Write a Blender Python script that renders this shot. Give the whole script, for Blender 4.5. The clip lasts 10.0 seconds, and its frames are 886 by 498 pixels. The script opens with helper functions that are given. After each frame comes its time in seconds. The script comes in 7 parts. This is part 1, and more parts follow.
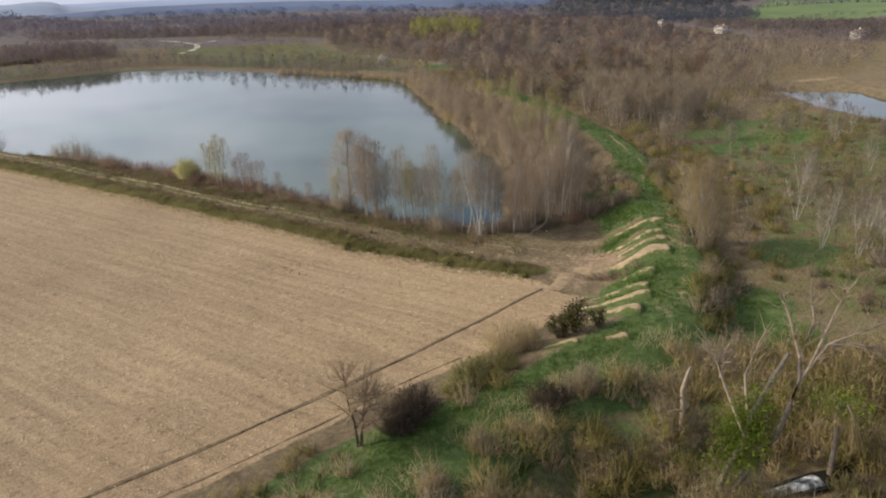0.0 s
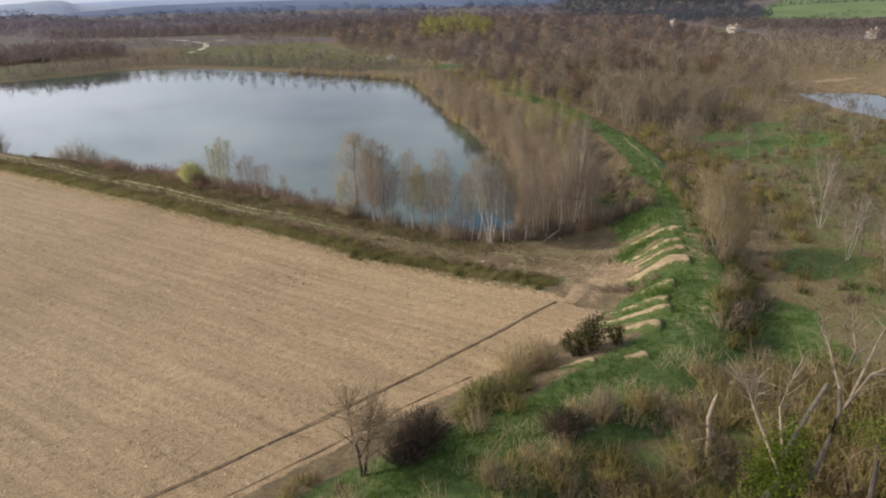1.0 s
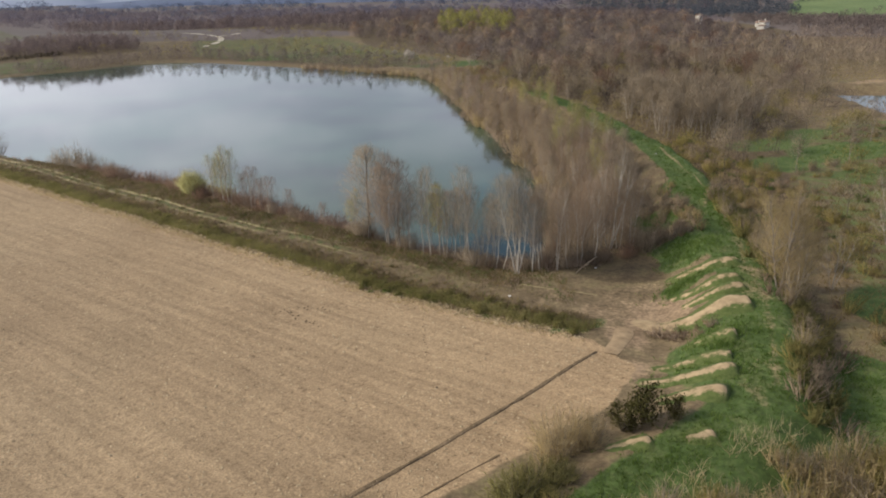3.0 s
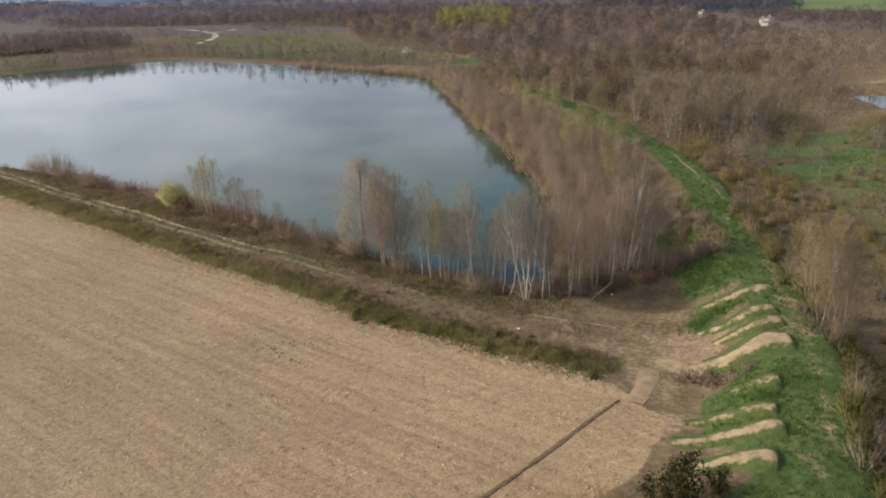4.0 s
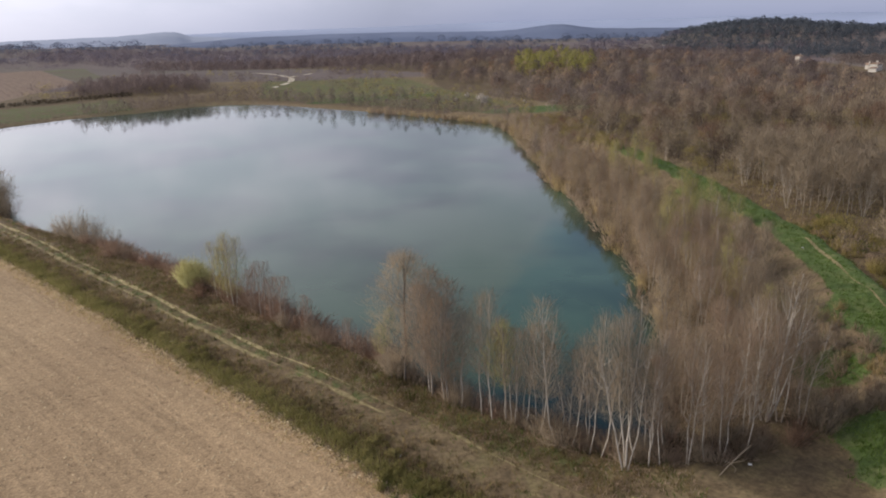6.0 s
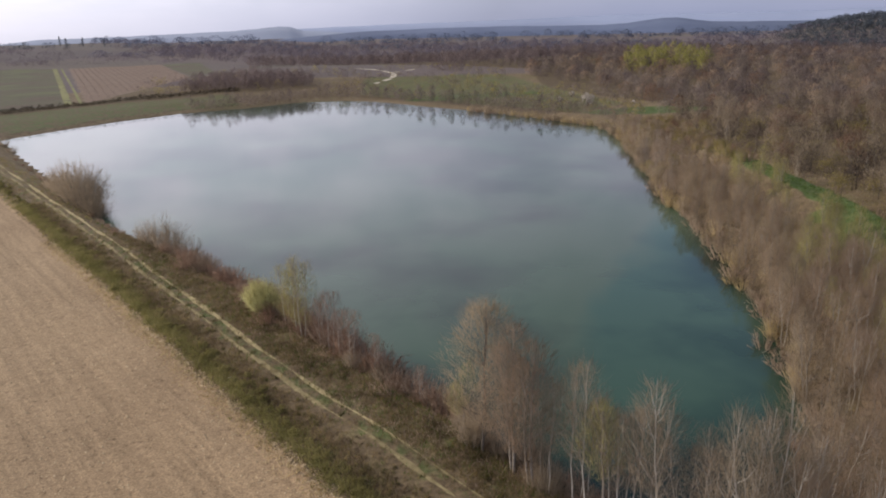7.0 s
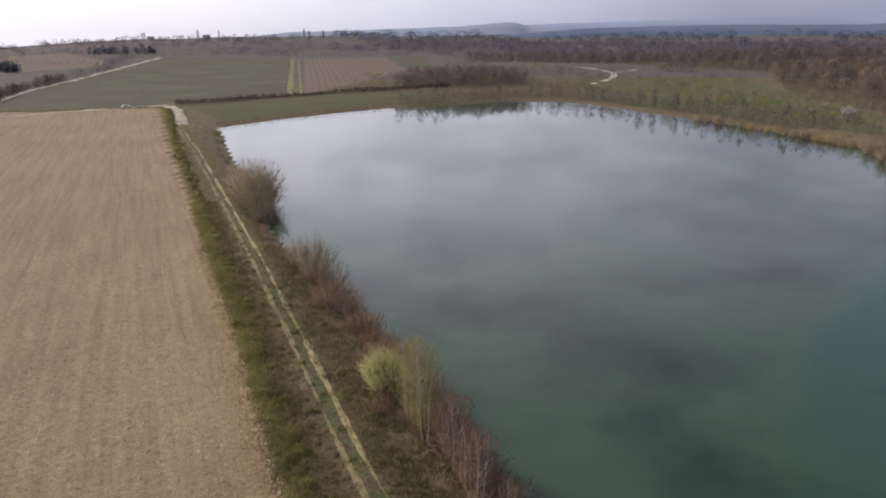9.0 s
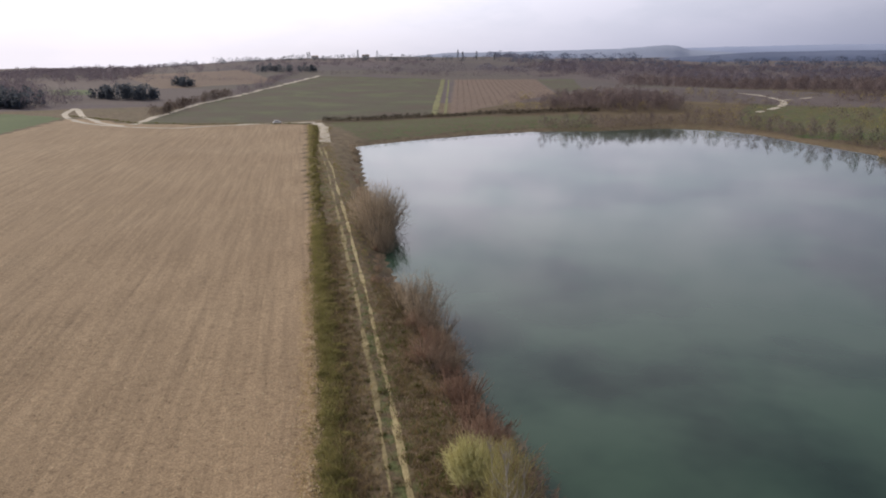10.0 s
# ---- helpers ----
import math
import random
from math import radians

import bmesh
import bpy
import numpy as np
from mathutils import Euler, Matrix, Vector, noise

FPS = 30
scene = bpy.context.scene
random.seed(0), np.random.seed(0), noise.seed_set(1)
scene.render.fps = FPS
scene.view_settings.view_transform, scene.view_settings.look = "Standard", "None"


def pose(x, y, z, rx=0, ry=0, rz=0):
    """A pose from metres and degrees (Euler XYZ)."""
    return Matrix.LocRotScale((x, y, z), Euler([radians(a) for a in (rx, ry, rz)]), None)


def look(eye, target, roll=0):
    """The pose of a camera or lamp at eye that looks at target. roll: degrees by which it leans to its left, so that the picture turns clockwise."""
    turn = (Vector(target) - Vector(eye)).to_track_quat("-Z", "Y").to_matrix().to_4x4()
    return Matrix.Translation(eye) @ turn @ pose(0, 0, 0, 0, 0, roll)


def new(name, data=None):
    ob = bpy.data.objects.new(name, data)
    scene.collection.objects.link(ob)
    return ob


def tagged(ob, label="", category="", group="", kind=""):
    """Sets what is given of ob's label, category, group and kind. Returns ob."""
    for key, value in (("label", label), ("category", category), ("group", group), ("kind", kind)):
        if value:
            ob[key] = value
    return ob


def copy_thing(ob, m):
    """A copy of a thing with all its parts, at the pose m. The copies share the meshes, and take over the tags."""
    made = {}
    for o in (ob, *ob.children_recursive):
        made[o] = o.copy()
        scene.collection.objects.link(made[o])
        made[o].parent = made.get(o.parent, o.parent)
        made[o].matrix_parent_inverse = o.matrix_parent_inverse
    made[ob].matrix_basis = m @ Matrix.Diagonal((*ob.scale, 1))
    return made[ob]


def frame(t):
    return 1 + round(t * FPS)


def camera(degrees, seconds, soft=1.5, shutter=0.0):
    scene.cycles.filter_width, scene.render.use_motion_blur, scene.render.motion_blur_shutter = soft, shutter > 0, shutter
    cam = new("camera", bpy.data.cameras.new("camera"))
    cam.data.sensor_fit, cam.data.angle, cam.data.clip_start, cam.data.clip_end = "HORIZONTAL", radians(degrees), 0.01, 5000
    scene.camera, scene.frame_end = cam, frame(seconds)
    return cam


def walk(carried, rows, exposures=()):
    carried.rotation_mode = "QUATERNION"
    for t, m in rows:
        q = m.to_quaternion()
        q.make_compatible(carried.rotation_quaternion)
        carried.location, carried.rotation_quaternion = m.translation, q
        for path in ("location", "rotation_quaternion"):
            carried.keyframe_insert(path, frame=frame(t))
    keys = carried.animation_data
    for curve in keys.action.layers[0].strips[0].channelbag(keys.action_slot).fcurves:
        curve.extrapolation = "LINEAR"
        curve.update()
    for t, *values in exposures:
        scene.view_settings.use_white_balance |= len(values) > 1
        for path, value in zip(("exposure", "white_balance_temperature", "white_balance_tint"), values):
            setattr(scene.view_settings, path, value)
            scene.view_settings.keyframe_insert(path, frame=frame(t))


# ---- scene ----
cam = camera(63.6, 10.0, soft=1.9)
PATH = [
    (0, (-25.29, -57.10, 35.61), (-16.788, -40.221, 29.052), -1.38),
    (0.5, (-24.49, -55.44, 35.71), (-16.106, -38.511, 29.133), -1.39),
    (1, (-23.67, -53.66, 35.73), (-15.389, -36.687, 29.151), -1.37),
    (1.5, (-22.70, -51.45, 35.87), (-14.560, -34.422, 29.251), -1.35),
    (2, (-21.61, -48.95, 35.85), (-13.600, -31.862, 29.216), -1.22),
    (2.5, (-20.28, -45.80, 36.11), (-12.410, -28.665, 29.441), -1.19),
    (4, (-15.16, -33.61, 36.73), (-7.277, -16.551, 29.875), -1.13),
    (4.1, (-14.66, -32.57, 36.75), (-6.743, -15.507, 29.944), -1.16),
    (4.2, (-14.15, -31.53, 36.78), (-6.172, -14.381, 30.268), -1.19),
    (4.3, (-13.64, -30.49, 36.80), (-5.582, -13.216, 30.745), -1.22),
    (4.4, (-13.13, -29.45, 36.83), (-5.022, -12.116, 31.019), -1.25),
    (4.5, (-12.62, -28.41, 36.86), (-4.490, -11.077, 31.078), -1.28),
    (5, (-10.14, -23.08, 36.77), (-2.135, -5.692, 30.972), -1.30),
    (5.5, (-7.52, -17.50, 36.90), (-0.158, 0.161, 31.086), -1.27),
    (5.7, (-6.28, -15.14, 36.83), (0.622, 2.709, 31.036), -1.31),
    (6.8, (-0.88, -2.56, 37.85), (3.183, 16.144, 32.054), -1.12),
    (7, (0.00, -0.00, 38.00), (3.514, 18.798, 32.145), -1.35),
    (7.5, (2.17, 6.75, 37.98), (4.345, 25.750, 32.119), -1.19),
    (8, (3.77, 13.05, 38.10), (4.723, 32.154, 32.247), -0.99),
    (8.5, (5.10, 20.24, 37.94), (4.538, 39.353, 32.089), -0.76),
    (9, (5.84, 27.23, 37.65), (3.694, 46.236, 31.797), -0.56),
    (9.5, (6.29, 34.45, 37.62), (2.253, 53.178, 31.891), -0.18),
    (10, (6.40, 41.32, 37.45), (0.393, 59.645, 32.151), 0.04),
]
walk(cam, [(t, look(eye, target, roll)) for t, eye, target, roll in PATH],
     exposures=[(0, 0.31, 6500, 9), (2.7, 0.30, 6500, 9), (5.5, 0.20, 6500, 12), (7.5, 0.09, 6500, 15), (10, -0.05, 6500, 15)])

# ---------------------------------------------------------------- sky and sun
SUN_AZIMUTH, SUN_HEIGHT = -62.0, 34.0   # degrees: to the left of straight ahead, above the horizon
world = bpy.data.worlds.new("overcast_sky")
scene.world = world
world.use_nodes = True
wn, wl = world.node_tree.nodes, world.node_tree.links
wn.clear()
w_out, w_bg = wn.new("ShaderNodeOutputWorld"), wn.new("ShaderNodeBackground")
w_sky, w_geo, w_sep = wn.new("ShaderNodeTexSky"), wn.new("ShaderNodeTexCoord"), wn.new("ShaderNodeSeparateXYZ")
w_sky.sky_type, w_sky.sun_disc = "NISHITA", False
w_sky.sun_elevation, w_sky.sun_rotation = radians(SUN_HEIGHT), radians(SUN_AZIMUTH)
w_sky.air_density, w_sky.dust_density = 1.2, 0.6
w_dim = wn.new("ShaderNodeVectorMath")
w_dim.operation = "SCALE"
w_dim.inputs[3].default_value = 0.13
wl.new(w_sky.outputs[0], w_dim.inputs[0])
# thin cloud sheets, stretched towards the horizon: direction divided by its height
w_lift = wn.new("ShaderNodeMath")
w_lift.operation = "ADD"
w_lift.inputs[1].default_value = 0.32
w_abs = wn.new("ShaderNodeMath")
w_abs.operation = "ABSOLUTE"
w_div = wn.new("ShaderNodeVectorMath")
w_div.operation = "DIVIDE"
wl.new(w_geo.outputs["Generated"], w_sep.inputs[0])
wl.new(w_sep.outputs[2], w_abs.inputs[0])
wl.new(w_abs.outputs[0], w_lift.inputs[0])
wl.new(w_geo.outputs["Generated"], w_div.inputs[0])
wl.new(w_lift.outputs[0], w_div.inputs[1])
w_noise = wn.new("ShaderNodeTexNoise")
w_noise.inputs["Scale"].default_value, w_noise.inputs["Detail"].default_value = 2.7, 4.5
w_noise.inputs["Roughness"].default_value = 0.58
wl.new(w_div.outputs[0], w_noise.inputs["Vector"])
w_ramp = wn.new("ShaderNodeValToRGB")
w_ramp.color_ramp.elements[0].position, w_ramp.color_ramp.elements[0].color = 0.40, (0.70, 0.735, 0.805, 1)
w_ramp.color_ramp.elements[1].position, w_ramp.color_ramp.elements[1].color = 0.57, (0.89, 0.885, 0.95, 1)
wl.new(w_noise.outputs[0], w_ramp.inputs[0])
# the cloud sheet is brightest low down and towards the veiled sun
w_low = wn.new("ShaderNodeValToRGB")
for k, (p, v) in enumerate(((0.0, 0.46), (0.08, 0.59), (0.20, 0.73), (0.34, 0.57), (0.62, 0.29))):
    e = w_low.color_ramp.elements[k] if k < 2 else w_low.color_ramp.elements.new(p)
    e.position, e.color = p, (v, v, v, 1)
wl.new(w_sep.outputs[2], w_low.inputs[0])
w_sun = wn.new("ShaderNodeVectorMath")
w_sun.operation = "DOT_PRODUCT"
w_sun.inputs[1].default_value = (math.sin(radians(SUN_AZIMUTH)) * 0.9, math.cos(radians(SUN_AZIMUTH)) * 0.9, 0.35)
wl.new(w_geo.outputs["Generated"], w_sun.inputs[0])
w_glow = wn.new("ShaderNodeMapRange")
for k, v in zip((1, 2, 3, 4), (0.21, 0.82, 1.06, 2.55)):
    w_glow.inputs[k].default_value = v
wl.new(w_sun.outputs["Value"], w_glow.inputs[0])
w_both = wn.new("ShaderNodeMath")
w_both.operation = "MULTIPLY"
wl.new(w_low.outputs[0], w_both.inputs[0])
wl.new(w_glow.outputs[0], w_both.inputs[1])
w_cloud = wn.new("ShaderNodeVectorMath")
w_cloud.operation = "SCALE"
w_calm = wn.new("ShaderNodeMapRange")
for k, v in zip((1, 2, 3, 4), (0.02, 0.16, 0.85, 0.0)):
    w_calm.inputs[k].default_value = v
wl.new(w_abs.outputs[0], w_calm.inputs[0])
w_even = wn.new("ShaderNodeMix")
w_even.data_type = "RGBA"
w_even.inputs[7].default_value = (0.80, 0.80, 0.885, 1)
wl.new(w_calm.outputs[0], w_even.inputs[0])
wl.new(w_ramp.outputs[0], w_even.inputs[6])
wl.new(w_even.outputs[2], w_cloud.inputs[0])
wl.new(w_both.outputs[0], w_cloud.inputs[3])
# away from the sun the sheet is bluer
w_cool = wn.new("ShaderNodeMapRange")
for k, v in zip((1, 2, 3, 4), (0.05, 0.75, 1.0, 0.0)):
    w_cool.inputs[k].default_value = v
wl.new(w_sun.outputs["Value"], w_cool.inputs[0])
w_blue = wn.new("ShaderNodeMix")
w_blue.data_type, w_blue.blend_type = "RGBA", "MULTIPLY"
w_blue.inputs[7].default_value = (0.90, 0.945, 1.06, 1)
wl.new(w_cool.outputs[0], w_blue.inputs[0])
wl.new(w_cloud.outputs[0], w_blue.inputs[6])
# haze near the horizon, blue away from the sun
w_near = wn.new("ShaderNodeMapRange")
for k, v in zip((1, 2, 3, 4), (0.0, 0.085, 1.0, 0.0)):
    w_near.inputs[k].default_value = v
wl.new(w_abs.outputs[0], w_near.inputs[0])
w_both_low = wn.new("ShaderNodeMath")
w_both_low.operation = "MULTIPLY"
wl.new(w_near.outputs[0], w_both_low.inputs[0])
wl.new(w_cool.outputs[0], w_both_low.inputs[1])
w_haze = wn.new("ShaderNodeMix")
w_haze.data_type, w_haze.blend_type = "RGBA", "MULTIPLY"
w_haze.inputs[7].default_value = (0.71, 0.80, 0.985, 1)
wl.new(w_both_low.outputs[0], w_haze.inputs[0])
wl.new(w_blue.outputs[2], w_haze.inputs[6])
# the sheet breaks up away from the sun, higher in the sky, with ragged borders
w_gap = wn.new("ShaderNodeVectorMath")
w_gap.operation = "DOT_PRODUCT"
w_gap.inputs[1].default_value = (math.sin(radians(44)) * 0.883, math.cos(radians(44)) * 0.883, 0.469)
wl.new(w_geo.outputs["Generated"], w_gap.inputs[0])
w_rag = wn.new("ShaderNodeMath")
w_rag.operation = "MULTIPLY_ADD"
w_rag.inputs[1].default_value = 0.13
wl.new(w_noise.outputs[0], w_rag.inputs[0])
wl.new(w_gap.outputs["Value"], w_rag.inputs[2])
w_cover = wn.new("ShaderNodeMapRange")
w_cover.interpolation_type = "SMOOTHSTEP"
for k, v in zip((1, 2, 3, 4), (1.0, 1.02, 0.95, 0.10)):
    w_cover.inputs[k].default_value = v
wl.new(w_rag.outputs[0], w_cover.inputs[0])
w_mix = wn.new("ShaderNodeMix")
w_mix.data_type = "RGBA"
wl.new(w_cover.outputs[0], w_mix.inputs[0])
wl.new(w_dim.outputs[0], w_mix.inputs[6])
wl.new(w_haze.outputs[2], w_mix.inputs[7])
wl.new(w_mix.outputs[2], w_bg.inputs[0])
wl.new(w_bg.outputs[0], w_out.inputs[0])

sun = new("sun", bpy.data.lights.new("sun", "SUN"))
sun.data.energy, sun.data.angle, sun.data.color = 2.6, radians(11), (1.0, 0.87, 0.68)
sun.matrix_world = look((0, 0, 0), (-math.sin(radians(SUN_AZIMUTH)), -math.cos(radians(SUN_AZIMUTH)), -math.tan(radians(SUN_HEIGHT))))
# ---------------------------------------------------------------- the lie of the land
def smooth(a, b, v):
    u = np.clip((v - a) / (b - a), 0, 1)
    return u * u * (3 - 2 * u)


def line_distance(x, y, pts):
    """Distance to a polyline and how far along it (0 to 1) the nearest place lies."""
    best, along = np.full(np.shape(x), 1e9), np.zeros(np.shape(x))
    steps = [math.dist(a, b) for a, b in zip(pts, pts[1:])]
    run, total = 0.0, sum(steps)
    for (ax, ay), (bx, by), step in zip(pts, pts[1:], steps):
        u = np.clip(((x - ax) * (bx - ax) + (y - ay) * (by - ay)) / step**2, 0, 1)
        d = np.hypot(x - ax - u * (bx - ax), y - ay - u * (by - ay))
        near = d < best
        best, along = np.where(near, d, best), np.where(near, (run + u * step) / total, along)
        run += step
    return best, along


def inside(x, y, poly):
    odd = np.zeros(np.shape(x), bool)
    for (ax, ay), (bx, by) in zip(poly, poly[1:] + poly[:1]):
        if ay != by:
            odd ^= ((ay > y) != (by > y)) & (x < (bx - ax) * (y - ay) / (by - ay) + ax)
    return odd


def signed(x, y, poly):
    """Distance to the edge of an area, negative inside."""
    d, _ = line_distance(x, y, poly + poly[:1])
    return np.where(inside(x, y, poly), -d, d)


def waves(x, y, size, seed=0):
    """A cheap smooth ripple of about -1 to 1."""
    r = np.random.RandomState(seed)
    v = 0
    for k in range(6):
        a, ph, s = r.uniform(0, 6.28), r.uniform(0, 6.28), size * r.uniform(0.6, 1.6)
        v = v + np.sin((x * math.cos(a) + y * math.sin(a)) * 6.28 / s + ph)
    return v / 3


LAKE = [(32.5, 35.5), (28.6, 37.4), (25.4, 41.6), (21, 48), (17.6, 53.4), (13.8, 61), (7.6, 73), (0, 88), (-9, 105), (-19, 122), (-33, 142), (-43, 158), (-52, 176),
        (-64, 199), (-90, 250), (-120, 311), (-101, 344), (-86, 367), (-62, 391), (-31, 404), (0, 430), (22, 428), (40, 412),
        (62, 374), (80, 345), (101, 302), (116, 268), (106, 227), (92, 184), (80, 148), (70, 111), (62, 88), (54, 70), (46, 54), (38.5, 43.5)]
FIELD = [(23, 12), (7, 37), (-16.5, 81), (-23, 93), (-28, 103), (-36, 117.5), (-48, 139), (-66, 172), (-104, 240), (-172, 366), (-222, 341), (-256, 338), (-301, 344),
         (-272, 277), (-285, 190), (-300, 80), (-260, -80), (-28, -11), (-12, -6), (7, -1), (17, 1), (24, 6)]
DIKE = [(-30, -26), (-16, -19), (-6, -15), (10, -11), (22, -8), (30, -4), (36, 2), (42, 9), (50, 19), (58, 30), (66, 43), (74, 55),
        (82, 72), (89, 95), (95, 118), (97.5, 141), (107, 180), (122, 225), (134, 270)]
RIVER = [(224, 122), (214, 108), (201, 86), (191, 64), (190, 40), (202, 0), (230, -60)]
STREAM = [(4, -24), (14, -27.5), (22, -28.5), (32, -31), (60, -40), (110, -50), (192, 10)]

TRACK = [(26.5, 18), (22, 28), (16, 38.5), (11, 47), (6, 55.8), (1, 64.2), (-4.6, 73.8), (-10.6, 84.6), (-16.2, 95.2), (-21.2, 105.1), (-28.6, 118.5), (-33.9, 128.4), (-39.5, 138.8),
         (-49.2, 156), (-58.9, 174), (-72.7, 198.4), (-93.8, 236.4), (-133, 304), (-158, 356)]


def height(x, y):
    x, y = np.asarray(x, float), np.asarray(y, float)
    shore = signed(x, y, LAKE)
    z = 1.7 + 0.25 * waves(x, y, 60, 1) + 0.12 * waves(x, y, 14, 2)
    z = z + 0.9 * np.exp(-(shore / 14) ** 2) * smooth(40, 70, y)
    # the plain climbs behind the lake and into two hills
    z = z + 7.5 * smooth(400, 640, y) * smooth(-260, 40, x) + 5 * smooth(330, 620, np.hypot(x, y)) * smooth(60, 260, x)
    z = z + 27 * np.exp(-(((x + 560) / 430) ** 2 + ((y - 1500) / 750) ** 2)) * (1 + 0.12 * waves(x, y, 500, 3))
    z = z + 38 * np.exp(-(((x - 850) / 150) ** 2 + ((y - 930) / 240) ** 2)) * (1 + 0.1 * waves(x, y, 400, 4))
    z = z + 13 * smooth(300, 540, 0.8 * x - 0.45 * y) * smooth(350, 650, x)
    # behind the near wood the plain dips, then rises gently into the distance
    r = np.hypot(x, y)
    z = z - 9 * smooth(620, 880, r) * smooth(-140, 60, x) + 13 * smooth(1150, 2800, r) * smooth(-0.35, -0.1, x / np.maximum(y, 1))
    z = z - 60 * smooth(900, 2800, -x + 0.2 * y) * smooth(1900, 1200, y)
    z = z - 70 * smooth(1700, 3200, np.hypot(x, y)) * smooth(-0.5, -0.9, x / np.maximum(y, 1))
    # the dike with its grass way
    d, s = line_distance(x, y, DIKE)
    crest = np.interp(s, [0, 0.12, 0.25, 0.4, 0.55, 0.64, 0.70, 0.78, 1], [2.2, 3.6, 4.7, 5.6, 7.0, 8.2, 7.4, 2.6, 2.0]) + 0.25 * waves(x, y, 9, 5)
    outer = inside(x, y, DIKE + [(600, 270), (600, -300), (-30, -300)])
    z = np.maximum(z, z + (crest - z) * np.where(outer, smooth(7.0, 2.2, d), smooth(9.5, 2.5, d)))
    # hollow between dike and field
    z = z - 0.7 * np.exp(-(((x - 33) / 7) ** 2 + ((y - 13) / 7) ** 2))
    river, _ = line_distance(x, y, RIVER)
    z = z - (z + 1.5) * smooth(18, 11, river)
    stream, _ = line_distance(x, y, STREAM)
    z = z - (z + 0.8) * smooth(8, 2.2, stream)
    # the far shores are low
    z = np.where(y > 300, z * (0.22 + 0.78 * smooth(1, 34, shore)), z)
    # lake bed and its bank
    bank = smooth(-0.3, 5.0, shore)
    return np.where(shore > 5, z, np.where(shore > -0.3, z * bank - 0.15 * (1 - bank), -0.15 - 2.5 * smooth(0.3, 12, -shore)))


# ---------------------------------------------------------------- materials
def node_material(name, rough=0.85):
    m = bpy.data.materials.new(name)
    m.use_nodes = True
    b = m.node_tree.nodes["Principled BSDF"]
    b.inputs["Roughness"].default_value = rough
    b.inputs["Specular IOR Level"].default_value = 0.25
    return m, m.node_tree.nodes, m.node_tree.links, b


def noise_node(n, l, scale, detail=4.0, rough=0.6, vector=None):
    t = n.new("ShaderNodeTexNoise")
    t.inputs["Scale"].default_value, t.inputs["Detail"].default_value, t.inputs["Roughness"].default_value = scale, detail, rough
    if vector is not None:
        l.new(vector, t.inputs["Vector"])
    return t.outputs[0]


def ramp_node(n, l, value, stops):
    r = n.new("ShaderNodeValToRGB")
    e = r.color_ramp.elements
    while len(e) < len(stops):
        e.new(0.5)
    for k, (p, c) in zip(e, stops):
        k.position, k.color = p, (*c, 1)
    l.new(value, r.inputs[0])
    return r.outputs[0]


def mix_node(n, l, fac, a, b, how="MIX"):
    m = n.new("ShaderNodeMix")
    m.data_type, m.blend_type = "RGBA", how
    for k, v in ((0, fac), (6, a), (7, b)):
        if isinstance(v, (int, float)):
            m.inputs[k].default_value = v
        elif isinstance(v, tuple):
            m.inputs[k].default_value = (*v, 1)
        else:
            l.new(v, m.inputs[k])
    return m.outputs[2]


def math_node(n, l, how, a, b=0.0, c=0.0):
    m = n.new("ShaderNodeMath")
    m.operation = how
    for k, v in enumerate((a, b, c)):
        if isinstance(v, (int, float)):
            m.inputs[k].default_value = v
        else:
            l.new(v, m.inputs[k])
    return m.outputs[0]


def bump_node(n, l, b, value, strength, distance):
    k = n.new("ShaderNodeBump")
    k.inputs["Strength"].default_value, k.inputs["Distance"].default_value = strength, distance
    l.new(value, k.inputs["Height"])
    l.new(k.outputs[0], b.inputs["Normal"])


def speckled(name, dark, light, scale, rough=0.85, bump=0.0, patch=0.12, tint=None):
    """A surface of two tones at two sizes; tint: a third tone in large patches."""
    m, n, l, b = node_material(name, rough)
    co = n.new("ShaderNodeTexCoord").outputs["Object"]
    fine = noise_node(n, l, scale, 6, 0.7, co)
    col = ramp_node(n, l, fine, [(0.32, dark), (0.68, light)])
    wide = noise_node(n, l, scale * patch, 3, 0.5, co)
    if tint:
        col = mix_node(n, l, ramp_node(n, l, wide, [(0.45, (0, 0, 0)), (0.65, (1, 1, 1))]), col, tint)
    else:
        col = mix_node(n, l, 0.5, col, ramp_node(n, l, wide, [(0.3, (0.72, 0.72, 0.72)), (0.7, (1.2, 1.2, 1.2))]), "MULTIPLY")
    l.new(col, b.inputs["Base Color"])
    if bump:
        bump_node(n, l, b, fine, 0.8, bump)
    return m


